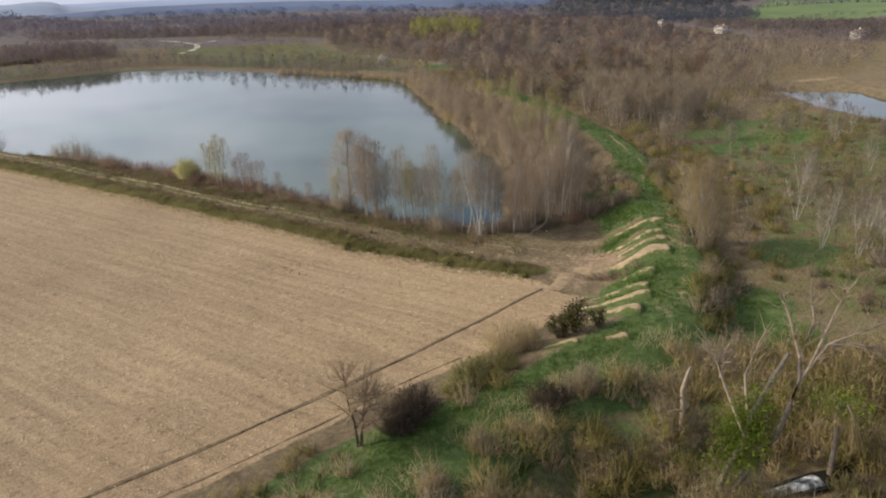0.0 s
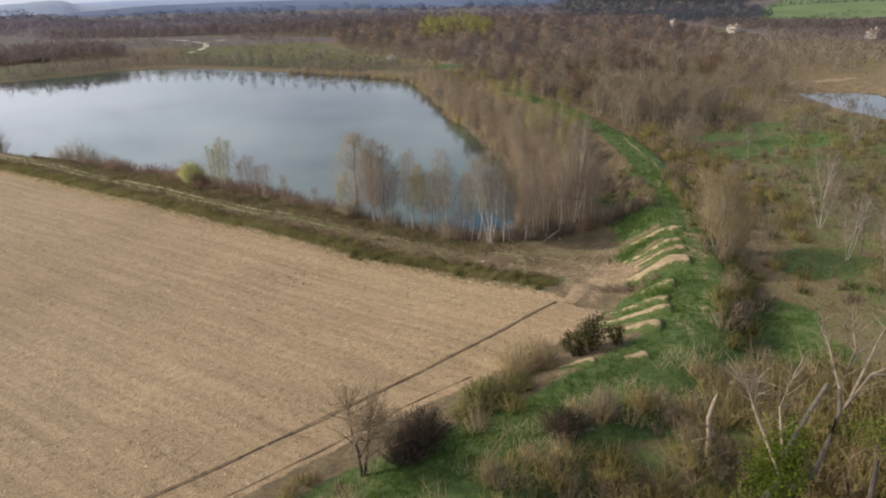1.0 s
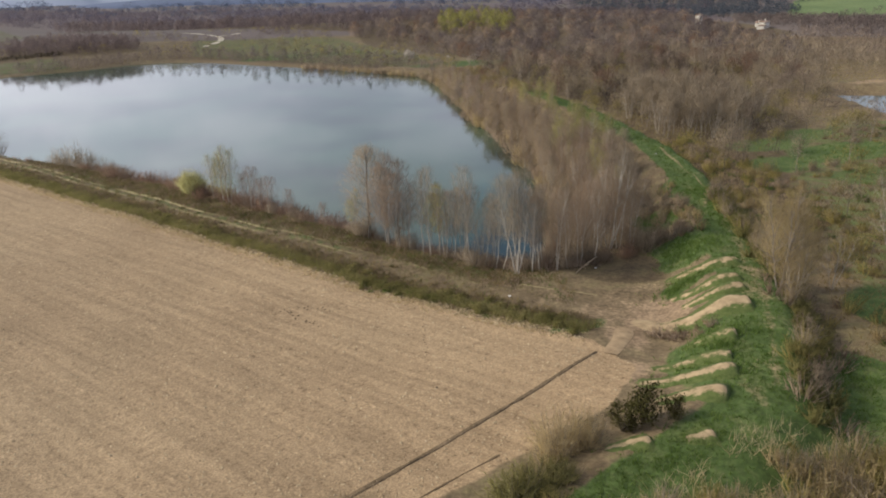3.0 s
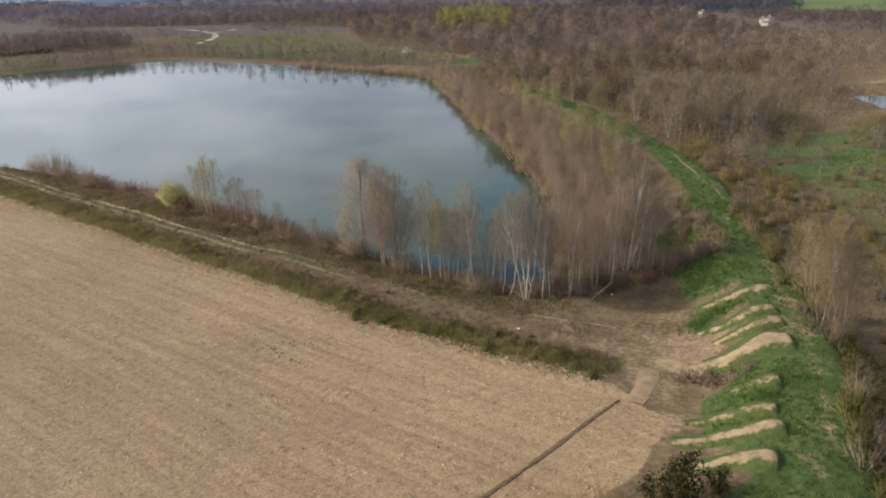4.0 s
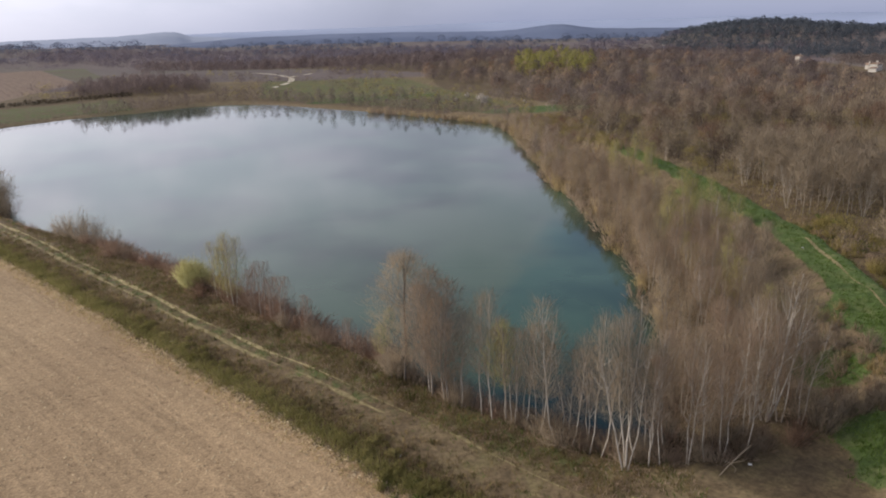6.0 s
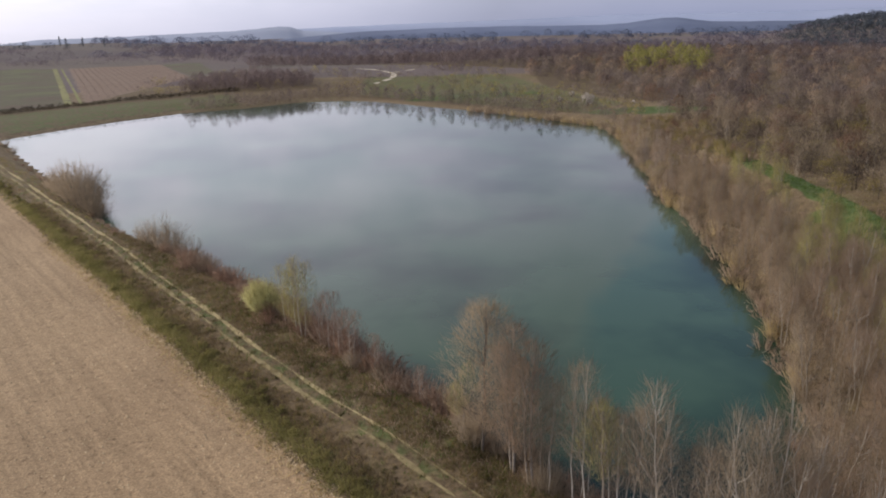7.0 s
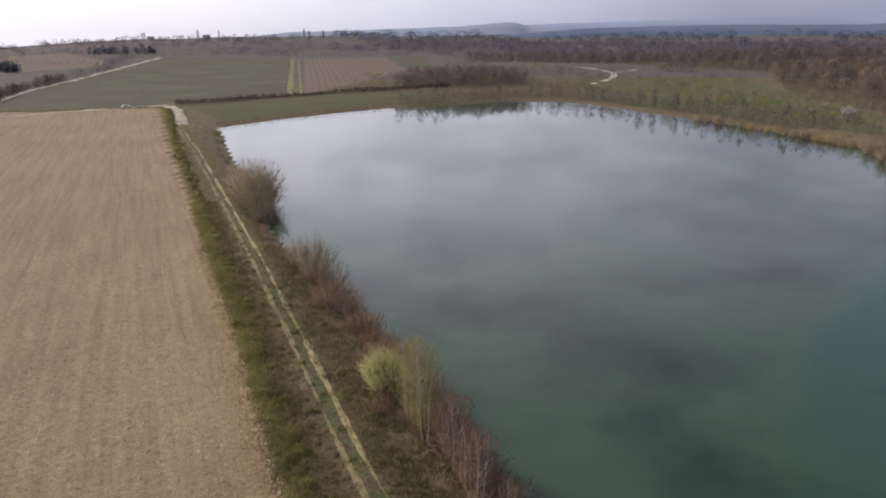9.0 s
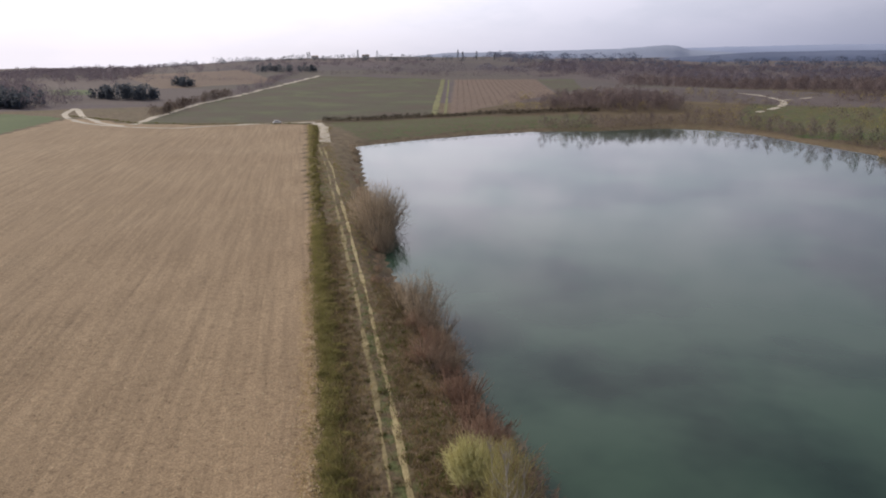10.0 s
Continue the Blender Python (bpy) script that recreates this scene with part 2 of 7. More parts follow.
def twiggy(name, tones, clump=0.22, rough=0.8):
    """Twigs, blades or leaves: each has a tone of its own, and so has each plant and each clump."""
    m, n, l, b = node_material(name, rough)
    each = n.new("ShaderNodeNewGeometry").outputs["Random Per Island"]
    plant = n.new("ShaderNodeObjectInfo").outputs["Random"]
    place = noise_node(n, l, clump, 2, 0.5, n.new("ShaderNodeNewGeometry").outputs["Position"])
    v = math_node(n, l, "MULTIPLY_ADD", each, 0.12, math_node(n, l, "MULTIPLY_ADD", plant, 0.30, math_node(n, l, "MULTIPLY_ADD", place, 1.7, -0.58)))
    k = [i / (len(tones) - 1) for i in range(len(tones))]
    tone = ramp_node(n, l, v, list(zip(k, tones)))
    l.new(tone, b.inputs["Base Color"])
    b.inputs["Specular IOR Level"].default_value = 0.1
    # thin twigs and leaves let some light through
    thin_side, both = n.new("ShaderNodeBsdfTranslucent"), n.new("ShaderNodeMixShader")
    l.new(tone, thin_side.inputs[0])
    both.inputs[0].default_value = 0.48
    l.new(b.outputs[0], both.inputs[1])
    l.new(thin_side.outputs[0], both.inputs[2])
    l.new(both.outputs[0], n["Material Output"].inputs[0])
    return m


bark_pale = speckled("bark_pale", (0.20, 0.17, 0.14), (0.48, 0.43, 0.37), 2.5)
bark_white = speckled("bark_white", (0.36, 0.32, 0.27), (0.68, 0.63, 0.56), 1.6)
bark_grey = speckled("bark_grey", (0.10, 0.085, 0.07), (0.26, 0.22, 0.18), 3.0)
thorn_dark = twiggy("thorn_dark", [(0.08, 0.062, 0.046), (0.14, 0.108, 0.08), (0.20, 0.155, 0.11)])
bark_dead = speckled("bark_dead", (0.21, 0.165, 0.115), (0.46, 0.375, 0.275), 2.0)
bramble_green = twiggy("bramble_green", [(0.205, 0.195, 0.075), (0.30, 0.28, 0.115), (0.40, 0.365, 0.17)], 0.3)
twigs_brown = twiggy("twigs_brown", [(0.31, 0.235, 0.175), (0.44, 0.34, 0.26), (0.54, 0.425, 0.335)])
twigs_grey = twiggy("twigs_grey", [(0.30, 0.245, 0.18), (0.42, 0.345, 0.255), (0.51, 0.425, 0.33)])
twigs_red = twiggy("twigs_red", [(0.22, 0.145, 0.11), (0.335, 0.222, 0.168), (0.42, 0.29, 0.22)])
twigs_tan = twiggy("twigs_tan", [(0.40, 0.31, 0.165), (0.53, 0.42, 0.235), (0.62, 0.50, 0.30)])
twigs_olive = twiggy("twigs_olive", [(0.29, 0.25, 0.095), (0.41, 0.35, 0.135), (0.49, 0.42, 0.185)])
leaves_lime = twiggy("leaves_lime", [(0.56, 0.54, 0.25), (0.68, 0.66, 0.34), (0.77, 0.74, 0.43)])
twigs_bud = twiggy("twigs_bud", [(0.34, 0.31, 0.13), (0.45, 0.41, 0.18), (0.53, 0.48, 0.23)])
twigs_fawn = twiggy("twigs_fawn", [(0.37, 0.285, 0.19), (0.48, 0.375, 0.255), (0.57, 0.455, 0.32)])
twigs_lime = twiggy("twigs_lime", [(0.27, 0.26, 0.085), (0.38, 0.37, 0.13), (0.46, 0.44, 0.175)], 0.1)
leaves_dark = twiggy("leaves_dark", [(0.08, 0.078, 0.03), (0.135, 0.128, 0.05), (0.20, 0.185, 0.08)])
leaves_ivy = twiggy("leaves_ivy", [(0.09, 0.12, 0.02), (0.17, 0.22, 0.035), (0.28, 0.33, 0.06)])
leaves_pine = twiggy("leaves_pine", [(0.03, 0.038, 0.036), (0.052, 0.062, 0.056), (0.08, 0.09, 0.078)])
leaves_bloom = twiggy("leaves_bloom", [(0.60, 0.55, 0.52), (0.74, 0.69, 0.66), (0.82, 0.78, 0.75)])
wood_far = twiggy("wood_far", [(0.12, 0.097, 0.092), (0.22, 0.18, 0.165), (0.34, 0.28, 0.255), (0.37, 0.31, 0.26)], 0.10)
wood_dark = twiggy("wood_dark", [(0.08, 0.064, 0.058), (0.15, 0.12, 0.107), (0.23, 0.185, 0.163)], 0.1)
twigs_rose = twiggy("twigs_rose", [(0.31, 0.228, 0.165), (0.44, 0.33, 0.245), (0.54, 0.42, 0.32)])
wood_red = twiggy("wood_red", [(0.21, 0.135, 0.10), (0.29, 0.19, 0.14), (0.35, 0.24, 0.175)], 0.1)
# far woods and pines: distance haze is mixed into these base colours
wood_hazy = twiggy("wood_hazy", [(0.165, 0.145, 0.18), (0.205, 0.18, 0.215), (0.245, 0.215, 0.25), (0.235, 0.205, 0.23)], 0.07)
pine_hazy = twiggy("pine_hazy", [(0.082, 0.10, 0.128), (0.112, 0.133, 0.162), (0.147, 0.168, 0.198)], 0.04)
wood_mid = twiggy("wood_mid", [(0.17, 0.13, 0.105), (0.31, 0.245, 0.20), (0.46, 0.37, 0.30), (0.42, 0.345, 0.235)], 0.10)
grass_lush = twiggy("grass_lush", [(0.088, 0.13, 0.033), (0.13, 0.205, 0.05), (0.205, 0.28, 0.085)], 0.3)
grass_dry = twiggy("grass_dry", [(0.18, 0.14, 0.07), (0.30, 0.235, 0.115), (0.42, 0.335, 0.17)], 0.3)
weeds_brown = twiggy("weeds_brown", [(0.165, 0.127, 0.086), (0.25, 0.194, 0.13), (0.35, 0.272, 0.182)], 0.3)
weeds_dark = twiggy("weeds_dark", [(0.098, 0.098, 0.038), (0.16, 0.157, 0.06), (0.235, 0.222, 0.095)], 0.3)
sand = speckled("sand", (0.34, 0.26, 0.155), (0.56, 0.44, 0.28), 1.2, 0.9, 0.06, 0.2)
ramp_dirt = speckled("ramp_dirt", (0.27, 0.195, 0.12), (0.45, 0.335, 0.21), 1.2, 0.9, 0.06, 0.2)
lane_grass = speckled("lane_grass", (0.15, 0.155, 0.065), (0.25, 0.25, 0.11), 0.5)
rut_dull = speckled("rut_dull", (0.19, 0.16, 0.085), (0.34, 0.29, 0.16), 0.9, 0.9, 0.04, 0.25)
rut_earth = speckled("rut_earth", (0.24, 0.205, 0.105), (0.45, 0.385, 0.22), 0.9, 0.9, 0.04, 0.25)
pale_gravel = speckled("pale_gravel", (0.42, 0.38, 0.31), (0.62, 0.58, 0.49), 0.8, 0.9, 0.03)
furrow_soil = speckled("furrow_soil", (0.11, 0.08, 0.05), (0.29, 0.215, 0.138), 2.2, 0.9, 0.08)
dark_soil = speckled("dark_soil", (0.075, 0.055, 0.037), (0.16, 0.12, 0.08), 2.2, 0.9)
straw = twiggy("straw", [(0.40, 0.32, 0.18), (0.54, 0.45, 0.27), (0.66, 0.56, 0.36)], 0.4)
clod_soil = speckled("clod_soil", (0.32, 0.245, 0.155), (0.64, 0.52, 0.35), 1.1, 0.9)
wall_render = speckled("wall_render", (0.66, 0.62, 0.55), (0.80, 0.77, 0.71), 0.6)
roof_tile = speckled("roof_tile", (0.30, 0.21, 0.16), (0.44, 0.33, 0.26), 1.0)
dark_pane = speckled("dark_pane", (0.03, 0.035, 0.04), (0.06, 0.065, 0.07), 0.5, 0.2)
# horizon ridges: the air's blue haze is painted in as base colour
ridge_haze_blue = speckled("ridge_haze_blue", (0.28, 0.335, 0.46), (0.33, 0.385, 0.51), 0.004, 0.95, 0.0, 0.3)
ridge_haze_deep = speckled("ridge_haze_deep", (0.11, 0.145, 0.24), (0.145, 0.185, 0.29), 0.006, 0.95, 0.0, 0.3)
# tree belts of the far plain, their colour already blued by haze
belt_haze_blue = twiggy("belt_haze_blue", [(0.10, 0.125, 0.20), (0.13, 0.16, 0.24), (0.165, 0.195, 0.28)], 0.02)
belt_haze_mauve = twiggy("belt_haze_mauve", [(0.165, 0.16, 0.22), (0.20, 0.192, 0.255), (0.24, 0.23, 0.29)], 0.02)
wood_ash = twiggy("wood_ash", [(0.17, 0.14, 0.125), (0.31, 0.26, 0.23), (0.45, 0.38, 0.335)], 0.09)
# mauve of winter twigs, with some blue added to stand for haze
wood_mauve = twiggy("wood_mauve", [(0.10, 0.08, 0.085), (0.20, 0.162, 0.165), (0.32, 0.265, 0.262)], 0.09)
# near-black tone that stands for shade on the earth bank
bank_shade = twiggy("bank_shade", [(0.045, 0.04, 0.03), (0.07, 0.06, 0.045), (0.10, 0.085, 0.06)], 0.1)
# the furthest ridge, nearly washed out by painted haze
ridge_haze_pale = speckled("ridge_haze_pale", (0.29, 0.355, 0.52), (0.33, 0.395, 0.56), 0.002, 0.95, 0.0, 0.3)


def lake_water():
    m, n, l, b = node_material("lake_water", 0.04)
    co = n.new("ShaderNodeTexCoord").outputs["Object"]
    mottle = math_node(n, l, "MULTIPLY_ADD", noise_node(n, l, 0.035, 4, 0.55, co), 0.45, math_node(n, l, "MULTIPLY", noise_node(n, l, 0.009, 2, 0.5, co), 0.55))
    l.new(ramp_node(n, l, mottle, [(0.43, (0.008, 0.025, 0.018)), (0.475, (0.022, 0.052, 0.036)), (0.54, (0.042, 0.086, 0.058))]), b.inputs["Base Color"])
    b.inputs["IOR"].default_value = 1.333
    b.inputs["Specular IOR Level"].default_value = 0.5
    ripple = noise_node(n, l, 1.6, 3, 0.5, co)
    bump_node(n, l, b, ripple, 0.06, 0.05)
    return m


def white_water():
    m, n, l, b = node_material("white_water", 0.35)
    co = n.new("ShaderNodeTexCoord").outputs["Object"]
    l.new(ramp_node(n, l, noise_node(n, l, 0.8, 6, 0.7, co), [(0.40, (0.05, 0.06, 0.06)), (0.52, (0.40, 0.43, 0.46)), (0.62, (0.85, 0.87, 0.9))]), b.inputs["Base Color"])
    bump_node(n, l, b, noise_node(n, l, 2.5, 5, 0.6, co), 0.8, 0.15)
    return m

stream_water, _, _, stream_b = node_material("stream_water", 0.08)
stream_b.inputs["Base Color"].default_value = (0.022, 0.024, 0.018, 1)

ROWS_TURN = math.atan2(0.875, -0.484)   # the way the drill rows run


def ground_material():
    """Rough grass everywhere, with tilled soil, lush grass, bare earth, vines and meadow where the land's own masks say."""
    m, n, l, b = node_material("land", 0.92)
    co = n.new("ShaderNodeTexCoord").outputs["Object"]
    one, two = n.new("ShaderNodeVertexColor"), n.new("ShaderNodeVertexColor")
    one.layer_name, two.layer_name = "cover_a", "cover_b"
    a, bb = n.new("ShaderNodeSeparateColor"), n.new("ShaderNodeSeparateColor")
    l.new(one.outputs[0], a.inputs[0])
    l.new(two.outputs[0], bb.inputs[0])
    fine, mid, wide = noise_node(n, l, 2.2, 6, 0.7, co), noise_node(n, l, 0.35, 5, 0.65, co), noise_node(n, l, 0.03, 4, 0.55, co)
    fray = math_node(n, l, "MULTIPLY_ADD", mid, 0.9, -0.45)

    def edge(mask):
        v = math_node(n, l, "ADD", mask, math_node(n, l, "MULTIPLY", fray, 0.8))
        return ramp_node(n, l, v, [(0.42, (0, 0, 0)), (0.58, (1, 1, 1))])

    # dry rough grass and litter, with green coming through
    col = ramp_node(n, l, mid, [(0.30, (0.130, 0.098, 0.060)), (0.50, (0.205, 0.158, 0.098)), (0.70, (0.275, 0.220, 0.130))])
    green = math_node(n, l, "MULTIPLY_ADD", wide, 0.6, math_node(n, l, "MULTIPLY", mid, 0.5))
    col = mix_node(n, l, ramp_node(n, l, green, [(0.58, (0, 0, 0)), (0.76, (0.8, 0.8, 0.8))]), col, (0.12, 0.128, 0.048))
    # woodland floor
    floor = ramp_node(n, l, mid, [(0.3, (0.075, 0.055, 0.036)), (0.5, (0.125, 0.095, 0.058)), (0.7, (0.175, 0.140, 0.075))])
    col = mix_node(n, l, edge(one.outputs[1]), col, floor)
    # lush grass
    lush = ramp_node(n, l, mid, [(0.28, (0.056, 0.084, 0.024)), (0.48, (0.084, 0.134, 0.040)), (0.72, (0.148, 0.172, 0.070))])
    col = mix_node(n, l, edge(a.outputs[1]), col, lush)
    # far winter fallow, stubble and pasture in broad patches, tinted mauve for the haze
    patch = n.new("ShaderNodeTexVoronoi")
    patch.inputs["Scale"].default_value = 0.006
    l.new(co, patch.inputs["Vector"])
    tone = n.new("ShaderNodeSeparateColor")
    l.new(patch.outputs["Color"], tone.inputs[0])
    fallow = ramp_node(n, l, tone.outputs[0], [(0.1, (0.150, 0.122, 0.130)), (0.4, (0.150, 0.135, 0.115)), (0.6, (0.185, 0.150, 0.142)), (0.9, (0.135, 0.118, 0.120))])
    col = mix_node(n, l, ramp_node(n, l, two.outputs[1], [(0.4, (0, 0, 0)), (0.6, (1, 1, 1))]), col, fallow)
    # vines on olive ground, ploughed brown ground, meadow
    col = mix_node(n, l, edge(bb.outputs[0]), col, ramp_node(n, l, wide, [(0.35, (0.135, 0.112, 0.082)), (0.52, (0.125, 0.125, 0.078)), (0.68, (0.15, 0.165, 0.085))]))
    col = mix_node(n, l, edge(bb.outputs[1]), col, ramp_node(n, l, mid, [(0.3, (0.21, 0.15, 0.115)), (0.7, (0.29, 0.22, 0.17))]))
    col = mix_node(n, l, edge(bb.outputs[2]), col, ramp_node(n, l, wide, [(0.3, (0.12, 0.175, 0.075)), (0.7, (0.17, 0.225, 0.10))]))
    # bare sandy earth
    loose = math_node(n, l, "ADD", a.outputs[2], math_node(n, l, "MULTIPLY_ADD", fine, 0.7, -0.35))
    loose = math_node(n, l, "ADD", loose, math_node(n, l, "MULTIPLY", fray, 0.9))
    col = mix_node(n, l, ramp_node(n, l, loose, [(0.30, (0, 0, 0)), (0.75, (1, 1, 1))]), col, ramp_node(n, l, mid, [(0.3, (0.23, 0.165, 0.108)), (0.7, (0.43, 0.32, 0.215))]))
    # the tilled field: drill rows, crumbs and broad dry patches
    rows = n.new("ShaderNodeMapping")
    rows.inputs["Scale"].default_value = (0.035, 1.0, 1.0)
    level = n.new("ShaderNodeMapping")
    level.inputs["Rotation"].default_value = (0, 0, -ROWS_TURN)
    l.new(co, level.inputs[0])
    l.new(level.outputs[0], rows.inputs[0])
    streak = noise_node(n, l, 0.9, 4, 0.65, rows.outputs[0])
    crumbs = noise_node(n, l, 1.5, 8, 0.75, co)
    soil = ramp_node(n, l, crumbs, [(0.30, (0.190, 0.131, 0.080)), (0.44, (0.410, 0.306, 0.193)), (0.60, (0.470, 0.353, 0.226)), (0.74, (0.650, 0.507, 0.332))])
    soil = mix_node(n, l, 0.6, soil, ramp_node(n, l, streak, [(0.32, (0.70, 0.68, 0.66)), (0.62, (1.14, 1.13, 1.12))]), "MULTIPLY")
    soil = mix_node(n, l, 0.6, soil, ramp_node(n, l, wide, [(0.3, (0.86, 0.82, 0.78)), (0.7, (1.10, 1.10, 1.08))]), "MULTIPLY")
    grain = noise_node(n, l, 5.5, 4, 0.7, co)
    soil = mix_node(n, l, 0.9, soil, ramp_node(n, l, grain, [(0.36, (0.66, 0.64, 0.62)), (0.50, (1.0, 1.0, 1.0)), (0.66, (1.30, 1.29, 1.25))]), "MULTIPLY")
    col = mix_node(n, l, 0.9, col, ramp_node(n, l, fine, [(0.36, (0.62, 0.62, 0.62)), (0.66, (1.32, 1.30, 1.26))]), "MULTIPLY")
    field = edge(a.outputs[0])
    col = mix_node(n, l, field, col, soil)
    l.new(col, b.inputs["Base Color"])
    relief = math_node(n, l, "ADD", crumbs, math_node(n, l, "MULTIPLY", streak, 0.8))
    bump_node(n, l, b, relief, 0.9, 0.13)
    b.inputs["Diffuse Roughness"].default_value = 0.5
    return m


def ramp_material():
    """Sand along the crest of a ramp, easing into grass on its flanks."""
    m, n, l, b = node_material("ramp_sand", 0.92)
    co = n.new("ShaderNodeTexCoord").outputs["Object"]
    crest = n.new("ShaderNodeVertexColor")
    crest.layer_name = "crest"
    fine, mid = noise_node(n, l, 2.5, 6, 0.7, co), noise_node(n, l, 0.8, 5, 0.65, co)
    grit = ramp_node(n, l, mid, [(0.3, (0.24, 0.178, 0.108)), (0.5, (0.375, 0.285, 0.175)), (0.7, (0.49, 0.38, 0.24))])
    turf = ramp_node(n, l, fine, [(0.3, (0.054, 0.084, 0.022)), (0.7, (0.135, 0.165, 0.055))])
    v = math_node(n, l, "ADD", crest.outputs[0], math_node(n, l, "MULTIPLY_ADD", mid, 1.7, math_node(n, l, "MULTIPLY_ADD", fine, 0.9, -1.30)))
    l.new(mix_node(n, l, ramp_node(n, l, v, [(0.42, (0, 0, 0)), (0.74, (1, 1, 1))]), turf, grit), b.inputs["Base Color"])
    bump_node(n, l, b, fine, 0.9, 0.08)
    return m


ramp_sand = ramp_material()


# ---------------------------------------------------------------- mesh helpers
def mesh_of(name, verts, tris, material, normals=None):
    """A mesh from numpy arrays of vertices and triangles, with rounded shading where normals are given."""
    verts, tris = np.asarray(verts, np.float32), np.asarray(tris, np.int32)
    me = bpy.data.meshes.new(name)
    me.vertices.add(len(verts))
    me.vertices.foreach_set("co", verts.ravel())
    size = tris.shape[1]
    me.loops.add(tris.size)
    me.loops.foreach_set("vertex_index", tris.ravel())
    me.polygons.add(len(tris))
    me.polygons.foreach_set("loop_start", np.arange(len(tris), dtype=np.int32) * size)
    me.materials.append(material)
    me.update(calc_edges=True)
    me.validate()
    if normals is not None:
        me.normals_split_custom_set_from_vertices(np.ascontiguousarray(normals, np.float32))
    return me


def join(chunks):
    verts, tris, k = [], [], 0
    for v, f in chunks:
        verts.append(v)
        tris.append(np.asarray(f) + k)
        k += len(v)
    return np.concatenate(verts), np.concatenate(tris)


def part(name, data, material, parent, label=""):
    """One mesh object under a thing; data is (vertices, faces) or a ready mesh."""
    me = data if isinstance(data, bpy.types.Mesh) else mesh_of(name, *data, material)
    ob = new(name, me)
    ob.parent = parent
    return tagged(ob, label)


def unit(v):
    return v / np.maximum(np.linalg.norm(v, axis=-1, keepdims=True), 1e-9)


def outward(v, rough=0.3, seed=0):
    """Directions out of the middle of a crown, so that twigs catch light as a rounded whole."""
    lo, hi = v.min(0), v.max(0)
    o = (v - (lo * [0.5, 0.5, 0.7] + hi * [0.5, 0.5, 0.3])) / np.maximum(hi - lo, 0.1) + [0, 0, 0.12]
    return unit(unit(o) + [0, 0, 0.7] + rough * np.repeat(np.random.RandomState(seed).normal(size=(len(v) // 3 + 1, 3)), 3, 0)[: len(v)])


def blades(rng, base, way, width, face=None, loose=0.5):
    """Thin triangles: twigs, stalks, blades. face: the side each should turn outwards, followed loosely."""
    turn = rng.normal(size=way.shape)
    if face is not None:
        turn = unit(face) + loose * turn
    side = unit(np.cross(turn, way)) * np.asarray(width)[:, None] / 2
    n = len(base)
    v = np.stack([base + side, base - side, base + way], 1).reshape(-1, 3)
    return v, np.arange(3 * n).reshape(-1, 3)


def tube(points, radii, sides=5):
    """A tapered tube along some points."""
    points, n = np.asarray(points, float), len(points)
    way = unit(np.gradient(points, axis=0))
    a = unit(np.cross(way, np.where(np.abs(way[:, 2:]) > 0.9, [[1.0, 0, 0]], [[0, 0, 1.0]])))
    b = np.cross(way, a)
    ang = np.arange(sides) * 2 * math.pi / sides
    v = points[:, None] + np.asarray(radii)[:, None, None] * (a[:, None] * np.cos(ang)[None, :, None] + b[:, None] * np.sin(ang)[None, :, None])
    f = []
    for i in range(n - 1):
        for j in range(sides):
            p, q = i * sides + j, i * sides + (j + 1) % sides
            f += [(p, q, q + sides), (p, q + sides, p + sides)]
    return v.reshape(-1, 3), np.array(f)


def leafage(rng, centre, size):
    """Small leaf triangles turned every way."""
    n = len(centre)
    a, b = unit(rng.normal(size=(n, 3))), unit(rng.normal(size=(n, 3)))
    s = np.asarray(size)[:, None]
    v = np.stack([centre - a * s * 0.5, centre + a * s * 0.5, centre + b * s], 1).reshape(-1, 3)
    return v, np.arange(3 * n).reshape(-1, 3)


# ---------------------------------------------------------------- the ground
def spread(lo, core_lo, core_hi, hi, fine, growth, most):
    """Grid lines: fine in the core, wider and wider outside it."""
    lines = list(np.arange(core_lo, core_hi, fine))
    for sign, start, end in ((1, core_hi, hi), (-1, core_lo - fine, lo)):
        v, step = start, fine
        while sign * (end - v) > 0:
            lines.append(v)
            step = min(step * growth, 5.2 if abs(v) < 400 else most if abs(v) < 900 else 1e9)
            v += sign * step
        lines.append(end)
    return np.array(sorted(lines))


